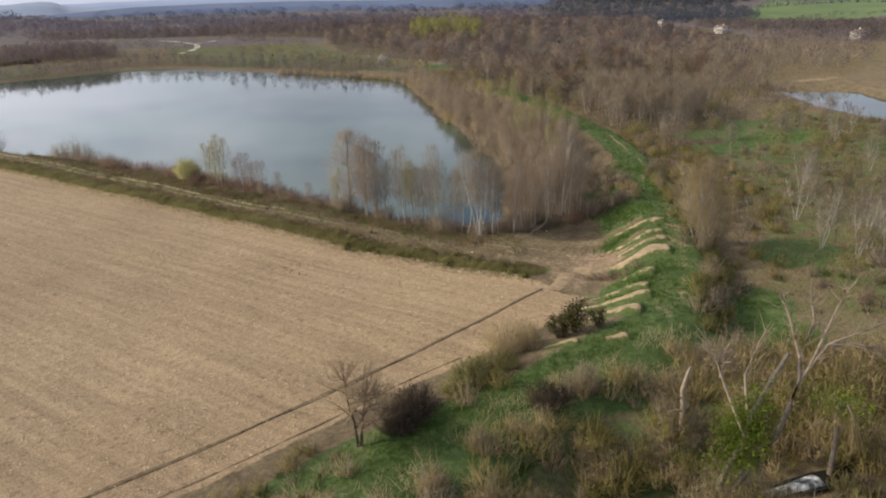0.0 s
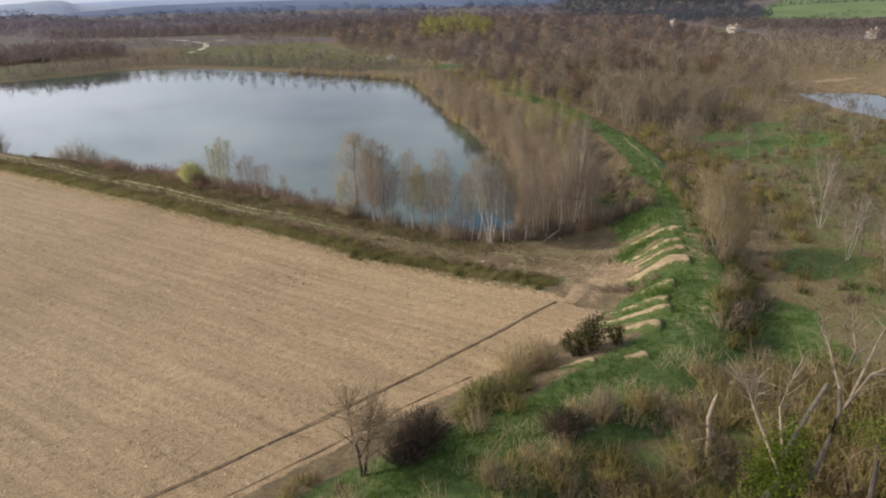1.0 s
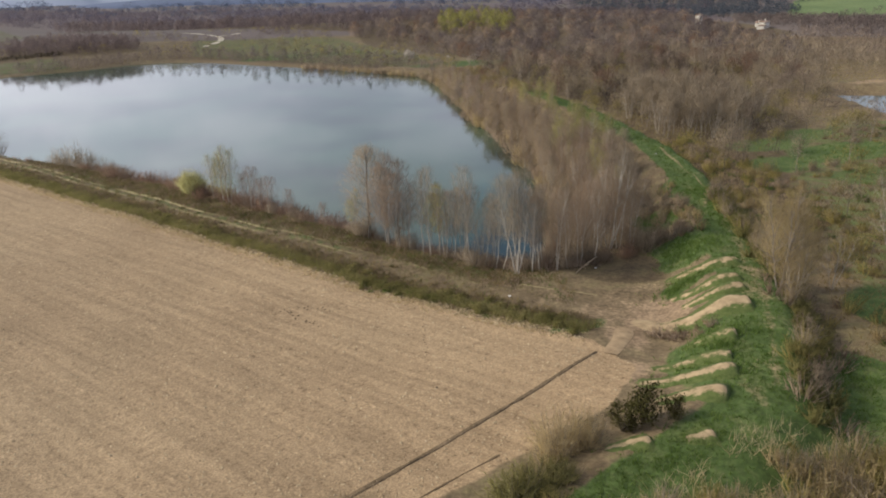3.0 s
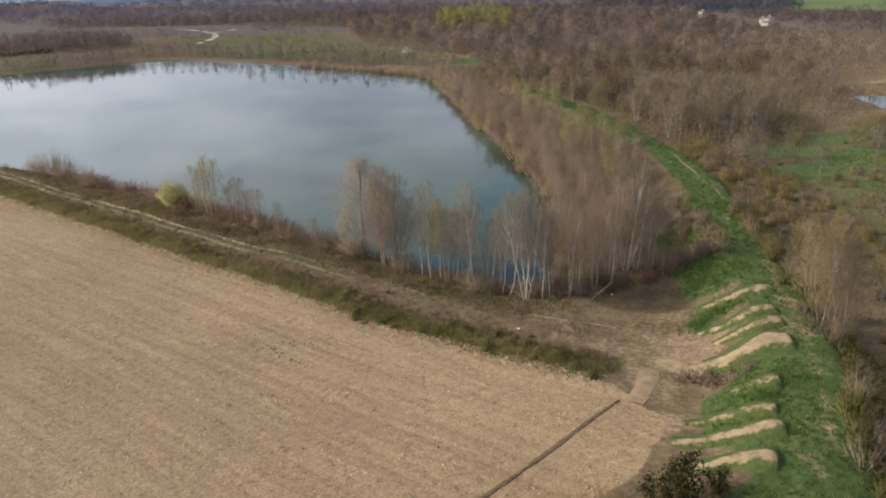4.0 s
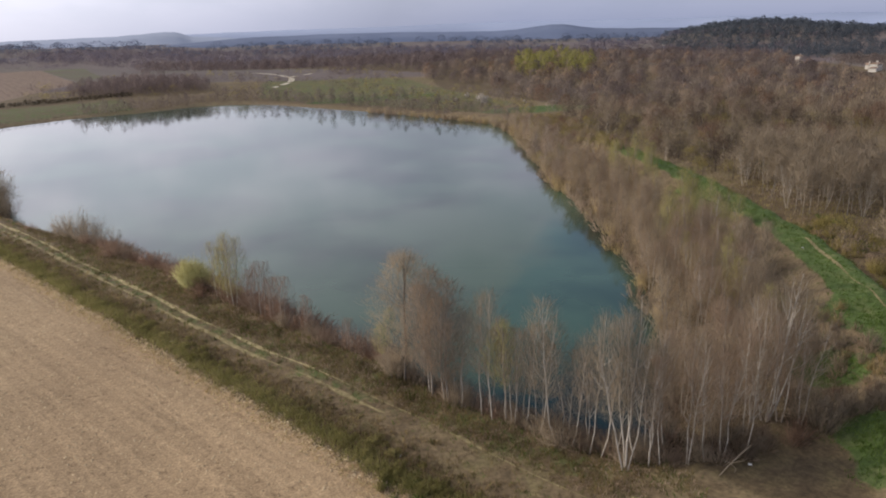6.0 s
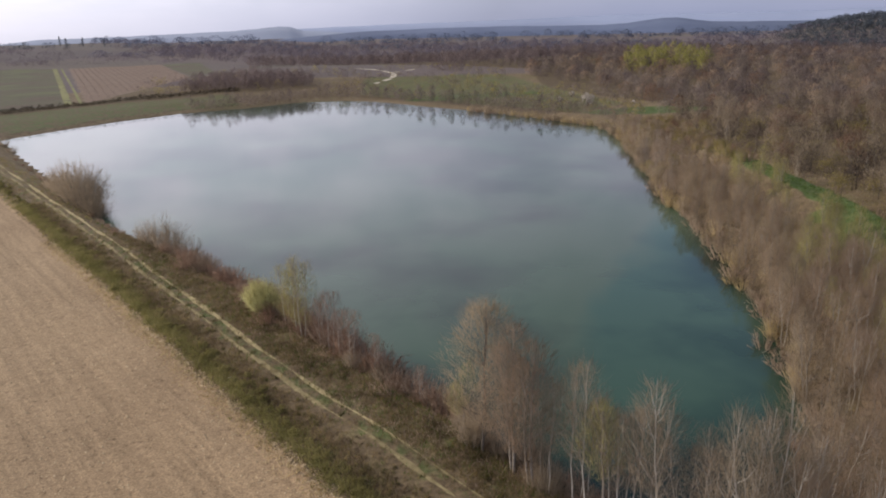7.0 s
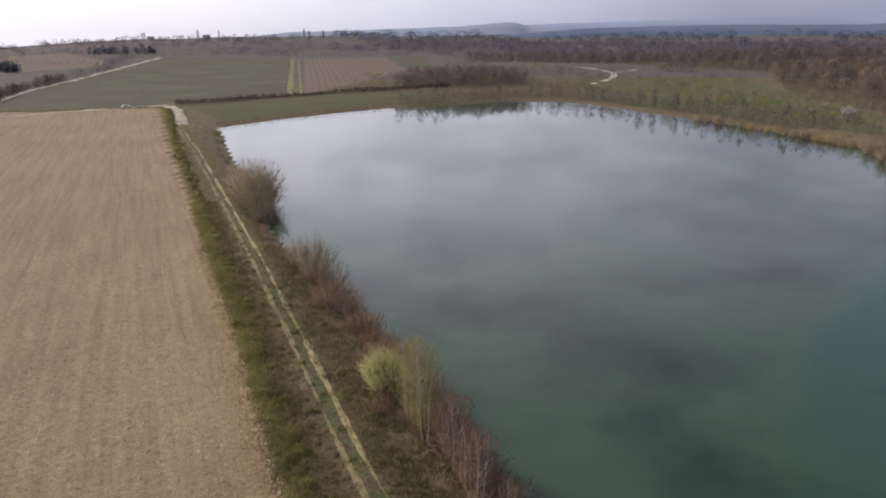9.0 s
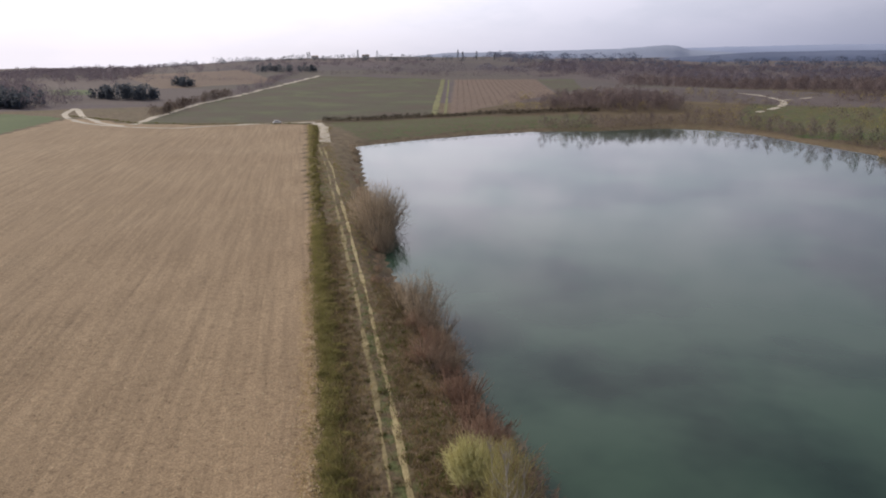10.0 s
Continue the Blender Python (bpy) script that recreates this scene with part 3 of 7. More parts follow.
def build_ground():
    gx, gy = spread(-4300, -45, 95, 4300, 1.5, 1.06, 10), spread(-900, -32, 115, 4600, 1.5, 1.06, 10)
    x, y = np.meshgrid(gx, gy)
    x, y = x.ravel(), y.ravel()
    z = height(x, y)
    field = signed(x, y, FIELD)
    tilled = field < 0
    z = z - 0.18 * smooth(0.0, -1.2, field)   # the field lies a little below its margin
    nx, ny = len(gx), len(gy)
    k = (np.arange(ny - 1)[:, None] * nx + np.arange(nx - 1)).ravel()
    me = mesh_of("ground", np.stack([x, y, z], 1), np.stack([k, k + 1, k + nx + 1, k + nx], 1), ground_material())
    me.polygons.foreach_set("use_smooth", np.ones(len(me.polygons), bool))
    soft = lambda d, w: smooth(w, -w, d)
    dike, along = line_distance(x, y, DIKE)
    outer = inside(x, y, DIKE + [(600, 270), (600, -300), (-30, -300)])
    lush = np.maximum(soft(dike - np.where(outer, 4.6, 3.2), 1.4) * smooth(0.02, 0.12, along) * smooth(0.66, 0.6, along), soft(dike - 3.0, 1.6) * smooth(0.02, 0.12, along) * smooth(0.74, 0.66, along))
    for cx, cy, rx, ry in LUSH_PATCHES:
        lush = np.maximum(lush, soft(np.hypot((x - cx) / rx, (y - cy) / ry) - 1, 0.35))
    rut, _ = line_distance(x, y, TRACK[3:])
    lush = np.maximum(lush, 0.50 * soft(rut - 1.7, 1.0))
    lush = np.maximum(lush, 0.50 * soft(np.abs(field - 2.2) - 2.0, 0.8) * (y < 370) * (y > 24))
    lush = np.maximum(lush, soft(line_distance(x, y, GREEN_STRIP)[0] - 1.7, 0.7))
    for poly in GREENISH:
        lush = np.maximum(lush, 0.50 * soft(signed(x, y, poly), 6.0))
    bare = np.zeros_like(x)
    for cx, cy, rx, ry, much in BARE_PATCHES:
        bare = np.maximum(bare, soft(np.hypot((x - cx) / rx, (y - cy) / ry) - 1, 0.3) * much)
    bare = np.maximum(bare, 0.44 * soft(np.abs(dike - 0.9) - 0.7, 0.5) * (x > 24) * (x < 60) * outer)
    shore = signed(x, y, LAKE)
    bare = np.maximum(bare, 0.14 * np.exp(-(shore / 1.0) ** 2) * (y > 250))
    wood = np.zeros_like(x)
    for poly in WOODS:
        wood = np.maximum(wood, soft(signed(x, y, poly), 4.0))
    wood = np.maximum(wood, 0.75 * soft(np.abs(shore - 2.5) - 3.0, 1.2) * (y < 200))
    wood = np.maximum(wood, 0.62 * soft(np.abs(field - 2.4) - 2.2, 0.8) * (y < 370) * (y > 24) * (x < 24))
    wood = np.maximum(wood, 0.9 * soft(np.hypot((x - 42) / 9, (y - 29) / 7) - 1, 0.3)) * (1 - lush)
    wood = np.maximum(wood, 0.50 * soft(signed(x, y, FAR_BANK), 6.0))
    vine, plough, meadow = (np.max([soft(signed(x, y, poly), 3.0) for poly in polys], 0) for polys in (VINES, PLOUGHED, MEADOWS))
    for name, r, g, b, a in (("cover_a", soft(field, 0.9), lush, bare, wood), ("cover_b", vine, plough, meadow, smooth(430, 520, np.hypot(x, y - 60)) * (1 - wood))):
        at = me.color_attributes.new(name, "FLOAT_COLOR", "POINT")
        at.data.foreach_set("color", np.stack([r, g, b, a], 1).astype(np.float32).ravel())
    return tagged(new("ground", me), "broad valley floor of tilled soil, rough grass and banks", "ground", kind="structure")


def sheet(name, poly, z, material, step=None):
    """A level water sheet that lies under its banks."""
    bm = bmesh.new()
    bm.faces.new([bm.verts.new((px, py, z)) for px, py in poly])
    bmesh.ops.triangulate(bm, faces=bm.faces)
    me = bpy.data.meshes.new(name)
    bm.to_mesh(me)
    bm.free()
    me.materials.append(material)
    return new(name, me)


def resample(pts, step):
    pts = np.asarray(pts, float)
    run = np.r_[0, np.cumsum(np.hypot(*np.diff(pts, axis=0).T))]
    s = np.linspace(0, run[-1], max(2, int(run[-1] / step)))
    # soften the corners
    q = np.stack([np.interp(s, run, pts[:, 0]), np.interp(s, run, pts[:, 1])], 1)
    for _ in range(4):
        q[1:-1] = (q[:-2] + 2 * q[1:-1] + q[2:]) / 4
    return q


def ribbon(name, pts, half, profile, material, seed=0, step=1.2, lift=0.03, uneven=0.25, label=""):
    """A strip laid along a line over the ground; profile: heights from one edge to the other."""
    rng = np.random.RandomState(seed)
    q = resample(pts, step)
    way = unit(np.gradient(q, axis=0))
    side = np.stack([way[:, 1], -way[:, 0]], 1)
    n, k = len(q), len(profile)
    rough = 1 + uneven * np.convolve(rng.normal(size=n + 8), np.ones(9) / 5, "valid")[:n]
    off = np.linspace(-1, 1, k)
    p = q[:, None] + side[:, None] * (off[None, :, None] * (half * rough)[:, None, None])
    z = height(p[..., 0].ravel(), p[..., 1].ravel()).reshape(n, k) - 0.18 * smooth(0, -1.2, signed(p[..., 0].ravel(), p[..., 1].ravel(), FIELD)).reshape(n, k)
    z = z + lift + np.asarray(profile)[None, :] * rng.uniform(0.6, 1.3, (n, 1))
    v = np.concatenate([p, z[..., None]], -1).reshape(-1, 3)
    i = (np.arange(n - 1)[:, None] * k + np.arange(k - 1)).ravel()
    f = np.stack([i, i + 1, i + k + 1, i + k], 1)
    me = mesh_of(name, v, f, material)
    me.polygons.foreach_set("use_smooth", np.ones(len(me.polygons), bool))
    return tagged(new(name, me), label, kind="structure")


# patches of cover: centre and half sizes
LUSH_PATCHES = [(60, 28, 5, 8), (49, 28, 3.6, 3.4), (47, 24, 4, 3), (55, 40, 3, 5), (41, 18, 4, 1.6), (33, 4, 4, 3), (66, 42, 5, 8), (29, 0, 5, 5), (-4, -13, 12, 3.2), (34, -13, 7, 5), (40, -5, 6, 5),
                (128, 62, 16, 8), (120, 76, 12, 6), (106, 60, 9, 6), (136, 80, 9, 5), (146, 40, 16, 8), (112, 45, 8, 5), (60, 4, 7, 5), (104, 152, 4, 9), (112, 196, 7, 12), (86, 96, 4, 14),
                (150, 300, 30, 12), (24, 16, 4, 1.6), (96, 400, 40, 12), (30, 2, 4, 5), (36, 6, 3, 4), (-8, -12, 10, 3), (12, -13.5, 8, 2.6), (-6, -17, 8, 3), (24, -13, 5, 3)]
FAR_BANK = [(-170, 375), (-120, 312), (-88, 372), (-60, 396), (0, 436), (24, 434), (66, 378), (104, 304), (150, 330), (110, 460), (60, 520), (-40, 560), (-110, 500)]
GREEN_STRIP = [(22, -7), (15, -8.4), (11, -9), (5, -10.4), (1, -9.4), (-4, -12.2), (-12, -14.4)]
GREENISH = [[(-172, 372), (-120, 316), (-86, 372), (-60, 396), (-30, 410), (-40, 468), (-104, 436)], [(60, 600), (120, 560), (150, 500), (160, 330), (120, 300), (70, 384), (30, 440), (40, 520)], [(24, 24), (28, 34), (14, 56), (4, 72), (-5, 88), (-15, 105), (-28, 127), (-24, 108), (-14, 93), (-8, 82), (0, 66), (12, 45)], [(44, -14), (60, 14), (84, 40), (120, 78), (160, 92), (180, 84), (166, 40), (168, -20), (110, -40), (60, -30)], [(60, -10), (72, 14), (110, 50), (150, 78), (160, 40), (120, 0), (80, -20)], [(-30, -30), (-14, -12), (20, -10), (40, -14), (40, -26), (0, -30)]]
BARE_PATCHES = [(248, 140, 15, 4.5, 0.7), (33, 13.6, 4.2, 2.8, 0.95), (37, 14.6, 3.6, 2.2, 0.85), (34.6, 16.6, 3.6, 2.0, 0.7), (27, 11.5, 2.0, 3.0, 0.85), (20, 5.6, 5, 2.4, 0.8), (30, 18, 5, 3.4, 0.5), (36, 21, 5, 2.6, 0.42), (26, 24.5, 4, 2.6, 0.36),
                (43.4, 9.6, 1.6, 2.2, 0.5), (47.6, 14.6, 1.5, 2.4, 0.45), (30.8, -1.6, 0.9, 2.0, 0.42), (27.4, -4.6, 1.2, 1.6, 0.4), (60, 33, 1.4, 3, 0.4)]
WOODS = [[(120, 120), (128, 200), (150, 270), (170, 330), (140, 420), (170, 520), (420, 640), (520, 480), (430, 330), (300, 260), (200, 200), (150, 130)],
         [(80, 45), (96, 90), (104, 120), (150, 130), (160, 100), (120, 60), (92, 30), (70, 18), (62, 22)],
         [(100, 620), (60, 680), (-20, 760), (60, 900), (600, 900), (640, 620), (420, 600), (180, 520)]]
VINES = [[(-128, 440), (-246, 822), (-392, 800), (-348, 623), (-300, 451), (-250, 335), (-190, 368)], [(-150, 850), (-84, 600), (-70, 640), (-110, 860)]]
PLOUGHED = [[(-121, 440), (-84, 590), (-150, 850), (-238, 830)], [(-420, 560), (-380, 690), (-560, 900), (-640, 760)]]
MEADOWS = [[(-345, 352), (-304, 343), (-275, 277), (-292, 220), (-420, 240), (-430, 330)], [(-498, 517), (-463, 530), (-414, 478), (-444, 473)],
           [(690, 560), (790, 480), (1300, 500), (1300, 900), (800, 650)]]

build_ground()
water = lake_water()
mid = np.mean(LAKE, 0)
tagged(sheet("water", [tuple(mid + (np.array(p) - mid) * 1.02) for p in LAKE], 0.0, water), "still teal lake water mirroring a cloudy sky", "lake", kind="structure")


def band_poly(pts, half):
    q = resample(pts, 8.0)
    way = unit(np.gradient(q, axis=0))
    side = np.stack([way[:, 1], -way[:, 0]], 1) * half
    return [tuple(p) for p in q + side] + [tuple(p) for p in (q - side)[::-1]]


tagged(sheet("river", band_poly(RIVER, 15), 0.02, water), "pale river bend behind bare trees", "river", kind="structure")

# the farm track: two worn ruts with grass between



def shifted(pts, d):
    q = resample(pts, 3.0)
    way = unit(np.gradient(q, axis=0))
    return [tuple(p) for p in q + np.stack([way[:, 1], -way[:, 0]], 1) * d]


ribbon("track_rut", shifted(TRACK[4:], 0.76), 0.21, (0, 0.02, 0), rut_earth, 1, step=0.8, uneven=1.0, label="worn sandy wheel rut of a farm track")
ribbon("track_rut", shifted(TRACK[3:], -0.76), 0.24, (0, 0.02, 0), rut_dull, 2, step=0.8, uneven=0.9, label="dull earthy wheel rut of a farm track")
ribbon("track_rut", shifted(TRACK[1:5], 0.76), 0.12, (0, 0.02, 0), rut_dull, 16, step=0.8, uneven=0.8, label="faint earthy wheel rut of a farm track")
ribbon("track_end", [(-128, 300), (-143, 328), (-158, 356), (-170, 372)], 2.4, (0, 0.05, 0.05, 0), pale_gravel, 3, uneven=0.12, label="pale gravel end of the farm track")
ribbon("furrow", [(22, 10), (8, 5), (-8, 0), (-18, -3), (-28, -5.5), (-60, -16)], 0.19, (-0.02, 0.10, 0.0, 0.10, -0.02), furrow_soil, 4, step=0.5, uneven=0.6, label="dark open furrow across the tilled field")
ribbon("furrow", [(5, -0.3), (-3, -2.4), (-11, -5), (-24, -8.5), (-45, -16)], 0.10, (-0.02, 0.06, 0.0, 0.06, -0.02), furrow_soil, 5, step=0.5, uneven=0.8, label="shallow dark furrow along the field's edge")
ribbon("road", [(-392, 800), (-372, 715), (-348, 623), (-318, 520), (-300, 451), (-262, 360), (-249, 330)], 2.2, (0, 0.06, 0.06, 0), pale_gravel, 6, 4, uneven=0.1, label="pale lane climbing the hill beside the vines")
ribbon("road", [(-344, 392), (-326, 365), (-304, 345), (-282, 331), (-249, 322), (-224, 324), (-190, 362), (-172, 374)], 1.7, (0, 0.06, 0.06, 0), pale_gravel, 7, 4, uneven=0.1, label="pale gravel road round the field's end")
ribbon("road", [(-339, 388), (-300, 352), (-268, 332), (-249, 325)], 1.6, (0, 0.06, 0.06, 0), pale_gravel, 8, 4, uneven=0.1, label="pale gravel road round the field's end")
ribbon("road", [(48, 490), (60, 512), (67, 535), (68, 562), (58, 588), (40, 612)], 1.9, (0, 0.06, 0.06, 0), pale_gravel, 9, 4, uneven=0.1, label="pale path on the slope behind the lake")
ribbon("road", [(68, 560), (88, 578)], 1.6, (0, 0.06, 0.06, 0), pale_gravel, 10, 4, uneven=0.1, label="pale path on the slope behind the lake")
for d, half in ((-3.0, 2.0), (3.4, 0.9)):
    ribbon("vineyard_lane", shifted([(-126, 438), (-186, 630), (-247, 824)], d), half, (0, 0.06, 0.06, 0), lane_grass, 11, 4, uneven=0.1, label="light green grass lane between vines")
ribbon("path", [(82, 70), (80, 66), (76.5, 59), (72.5, 51), (69, 43.5), (66.5, 37.5), (64, 31), (59, 24)], 0.24, (0, 0.03, 0), rut_dull, 12, step=0.8, uneven=0.7, label="trodden earth path over the grass")
ribbon("wheel_mark", [(24.6, 29.4), (25.8, 27.7), (27, 26.3), (28.0, 25.6)], 0.08, (0, 0.03, 0), rut_earth, 13, step=0.4, uneven=1.1, label="pale sandy wheel mark on the grass")
ribbon("wheel_mark", [(28.6, 24.9), (29.6, 24.1), (31.4, 22.4)], 0.06, (0, 0.03, 0), rut_earth, 18, step=0.4, uneven=1.1, label="pale sandy wheel mark on the grass")
ribbon("field_ramp", [(28.6, 13.6), (26.6, 11.6), (23, 9)], 0.8, (0, 0.08, 0.1, 0.06, 0), ramp_dirt, 17, step=0.6, label="short sandy ramp from the track into the field")
tagged(ribbon("stream", STREAM, 0.9, (0, 0, 0, 0), stream_water, 14, lift=0.35, label="small dark stream under the trees"), category="stream")
tagged(ribbon("rapids", [(16.2, -27.7), (17.5, -28.0), (19.2, -28.2), (21.5, -28.5)], 0.6, (0, 0.2, 0.28, 0.2, 0), white_water(), 15, step=0.4, lift=0.42, label="white broken water in the stream"), category="rapids")


def dirt_jump(line, width, high, seed, sandy=1.0):
    """A long earth mound across the dike's slope: worn to sand on its crest and the face below it, grass on its flanks, its high end steep."""
    rng = np.random.RandomState(seed)
    q = resample(line, 0.3)
    n, k = len(q), 15
    way = unit(np.gradient(q, axis=0))
    side = np.stack([way[:, 1], -way[:, 0]], 1)
    off = np.linspace(-1, 1, k)
    prof = np.cos(off * math.pi / 2) ** 1.8
    u = np.linspace(0, 1, n)
    grow = np.interp(u, [0, 0.15, 0.55, 0.85, 0.96, 1], [0.0, 0.35, 0.65, 1.0, 0.9, 0.1])
    wob = np.convolve(rng.normal(size=n + 12), np.ones(13) / 6, "valid")[:n] * 0.2
    p = q[:, None] + side[:, None] * ((off[None, :] * width * (0.55 + 0.45 * grow[:, None])) + wob[:, None])[..., None]
    z = height(p[..., 0].ravel(), p[..., 1].ravel()).reshape(n, k) + prof[None] * high * grow[:, None] * (1 + 0.2 * wob[:, None]) - 0.06 + 0.025 * rng.normal(size=(n, k))
    v = np.concatenate([p, z[..., None]], -1).reshape(-1, 3)
    i = (np.arange(n - 1)[:, None] * k + np.arange(k - 1)).ravel()
    me = mesh_of("dirt_jump", v, np.stack([i, i + 1, i + k + 1, i + k], 1), ramp_sand)
    me.polygons.foreach_set("use_smooth", np.ones(len(me.polygons), bool))
    worn = np.interp(off, [-1, -0.38, -0.12, 0.22, 0.5, 1], [0, 0.05, 0.8, 0.95, 0.25, 0.0])[None] * np.interp(u, [0, 0.1, 0.45, 0.88, 0.96, 1], [0.5, 0.8, 0.85, 1.0, 0.75, 0.0])[:, None]
    if sandy > 1.1:   # its low end runs out into bare ground
        worn = np.maximum(worn, np.clip(1.25 - 2.2 * u, 0, 0.95)[:, None] * np.ones(k))
    at = me.color_attributes.new("crest", "FLOAT_COLOR", "POINT")
    at.data.foreach_set("color", np.repeat((worn * sandy).ravel(), 4).astype(np.float32))
    return tagged(new("dirt_jump", me), "sandy earth ramp with a worn crest on the dike", "dirt jump", "ramps along the dike")


for n, (line, w, h, sandy) in enumerate([([(40.6, 21.6), (44.2, 18.6), (48.4, 17.0)], 1.5, 0.8, 0.9), ([(37.6, 17.4), (40.4, 14.4), (44.6, 13.4)], 1.3, 0.7, 0.9), ([(36.4, 14.2), (39.6, 12.2), (43.2, 11.4)], 1.2, 0.7, 1.0),
                                         ([(30.2, 15.2), (32.4, 12.2), (35.3, 9.9), (38.4, 9.2), (40.8, 7.8)], 1.9, 1.2, 1.15), ([(30.0, 6.2), (33.8, 3.2)], 1.4, 0.8, 0.72), ([(24.4, 5.0), (28.1, 2.4), (30.5, 0.5)], 1.2, 0.7, 0.75),
                                         ([(21.0, 3.0), (24.9, 1.2), (27.3, -0.6), (28.8, -1.8)], 1.5, 0.9, 1.0), ([(20.2, -0.5), (23.3, -2.8), (24.8, -4.6)], 1.5, 0.9, 1.05), ([(11.4, -5.0), (14.9, -6.7)], 1.2, 0.5, 0.95),
                                         ([(16.8, -7.5), (19.8, -8.2)], 1.1, 0.5, 0.95), ([(61.4, 36.4), (64, 39)], 0.9, 0.5, 0.8)]):
    dirt_jump(line, w * 1.45, h * 0.8, 20 + n, sandy if sandy > 1.1 else 0.92 * sandy)


# ---------------------------------------------------------------- plants
def bare_tree(seed, high, spread, stems=1, limbs=14, shoots=8, twigs=4, trunk_r=0.14, start=0.25, up=0.9, lean=0.08, twig_w=0.035, shape=1.0):
    """A leafless tree: tapered stems and limbs, and a crown of shoots and twigs. Returns both."""
    rng = np.random.RandomState(seed)
    wood, lo, ld, ll = [], [], [], []
    for s in range(stems):
        h = high * rng.uniform(0.8, 1.0) if s else high
        turn, tilt = rng.uniform(0, 6.28), lean * rng.uniform(0.4, 1.6) * (1.6 if stems > 1 else 1)
        u = np.linspace(0, 1, 7)
        path = np.stack([np.cos(turn) * (tilt * h * u + 0.12 * (stems > 1)), np.sin(turn) * (tilt * h * u + 0.12 * (stems > 1)), h * u - 0.25 * (u == 0)], 1)
        path[1:, :2] += np.cumsum(rng.normal(size=(6, 2)) * 0.012 * h, 0)
        wood.append(tube(path, trunk_r * (1 - 0.88 * u) * (1 if stems == 1 else 0.75), 6))
        for k in range(limbs):
            f = start + (1 - start) * rng.uniform(0, 1) ** 0.85 * 0.97
            at = np.array([np.interp(f, u, path[:, c]) for c in range(3)])
            g = (f - start) / (1 - start)
            wide = spread * (0.35 + 0.65 * math.sin(math.pi * min(1, 0.25 + 0.75 * g) ** shape)) * rng.uniform(0.6, 1.1)
            a = rng.uniform(0, 6.28)
            way = unit(np.array([math.cos(a), math.sin(a), up * rng.uniform(0.7, 1.5)]))
            reach = wide / max(0.35, math.hypot(way[0], way[1]))
            reach = min(reach, 0.42 * high, max(0.6, (high * 1.04 - at[2]) / max(way[2], 0.2)))
            end = at + way * reach + [0, 0, 0.06 * reach]
            mid_p = (at + end) / 2 + rng.normal(size=3) * 0.05 * reach
            if twig_w > 0.045:
                wood.append(tube([at, end], np.array([0.34, 0.06]) * trunk_r * (1.15 - 0.75 * f), 3))
            else:
                wood.append(tube([at, mid_p, end], np.array([0.36, 0.22, 0.06]) * trunk_r * (1.15 - 0.75 * f), 3))
            lo.append(at), ld.append(end - at), ll.append(reach)
        lo.append(path[4]), ld.append(path[6] - path[4]), ll.append(h / 3)
    lo, ld, ll = np.array(lo), np.array(ld), np.array(ll)
    n = len(lo) * shoots
    pick = np.repeat(np.arange(len(lo)), shoots)
    f = rng.uniform(0.2, 1.0, n)
    base = lo[pick] + ld[pick] * f[:, None]
    way = unit(unit(ld[pick]) + 0.65 * rng.normal(size=(n, 3)) + [0, 0, 0.35 * up])
    length = rng.uniform(0.5, 1.0, n) * np.clip(ll[pick] * 0.55, 0.5, 2.2)
    sh = way * length[:, None]
    shell = lambda p: np.c_[p[:, :2], p[:, 2] - 0.35 * high] / [spread, spread, 0.6 * high] + [0, 0, 0.25]
    crown = [blades(rng, base, sh, np.full(n, twig_w * 1.5), shell(base), 0.7)]
    m = n * twigs
    pick = np.repeat(np.arange(n), twigs)
    base2 = base[pick] + sh[pick] * rng.uniform(0.2, 1.0, (m, 1))
    way2 = unit(unit(sh[pick]) + 0.75 * rng.normal(size=(m, 3)) + [0, 0, 0.3 * up]) * (length[pick] * rng.uniform(0.35, 0.8, m))[:, None]
    crown.append(blades(rng, base2, way2, np.full(m, twig_w), shell(base2), 0.7))
    return join(wood), join(crown)


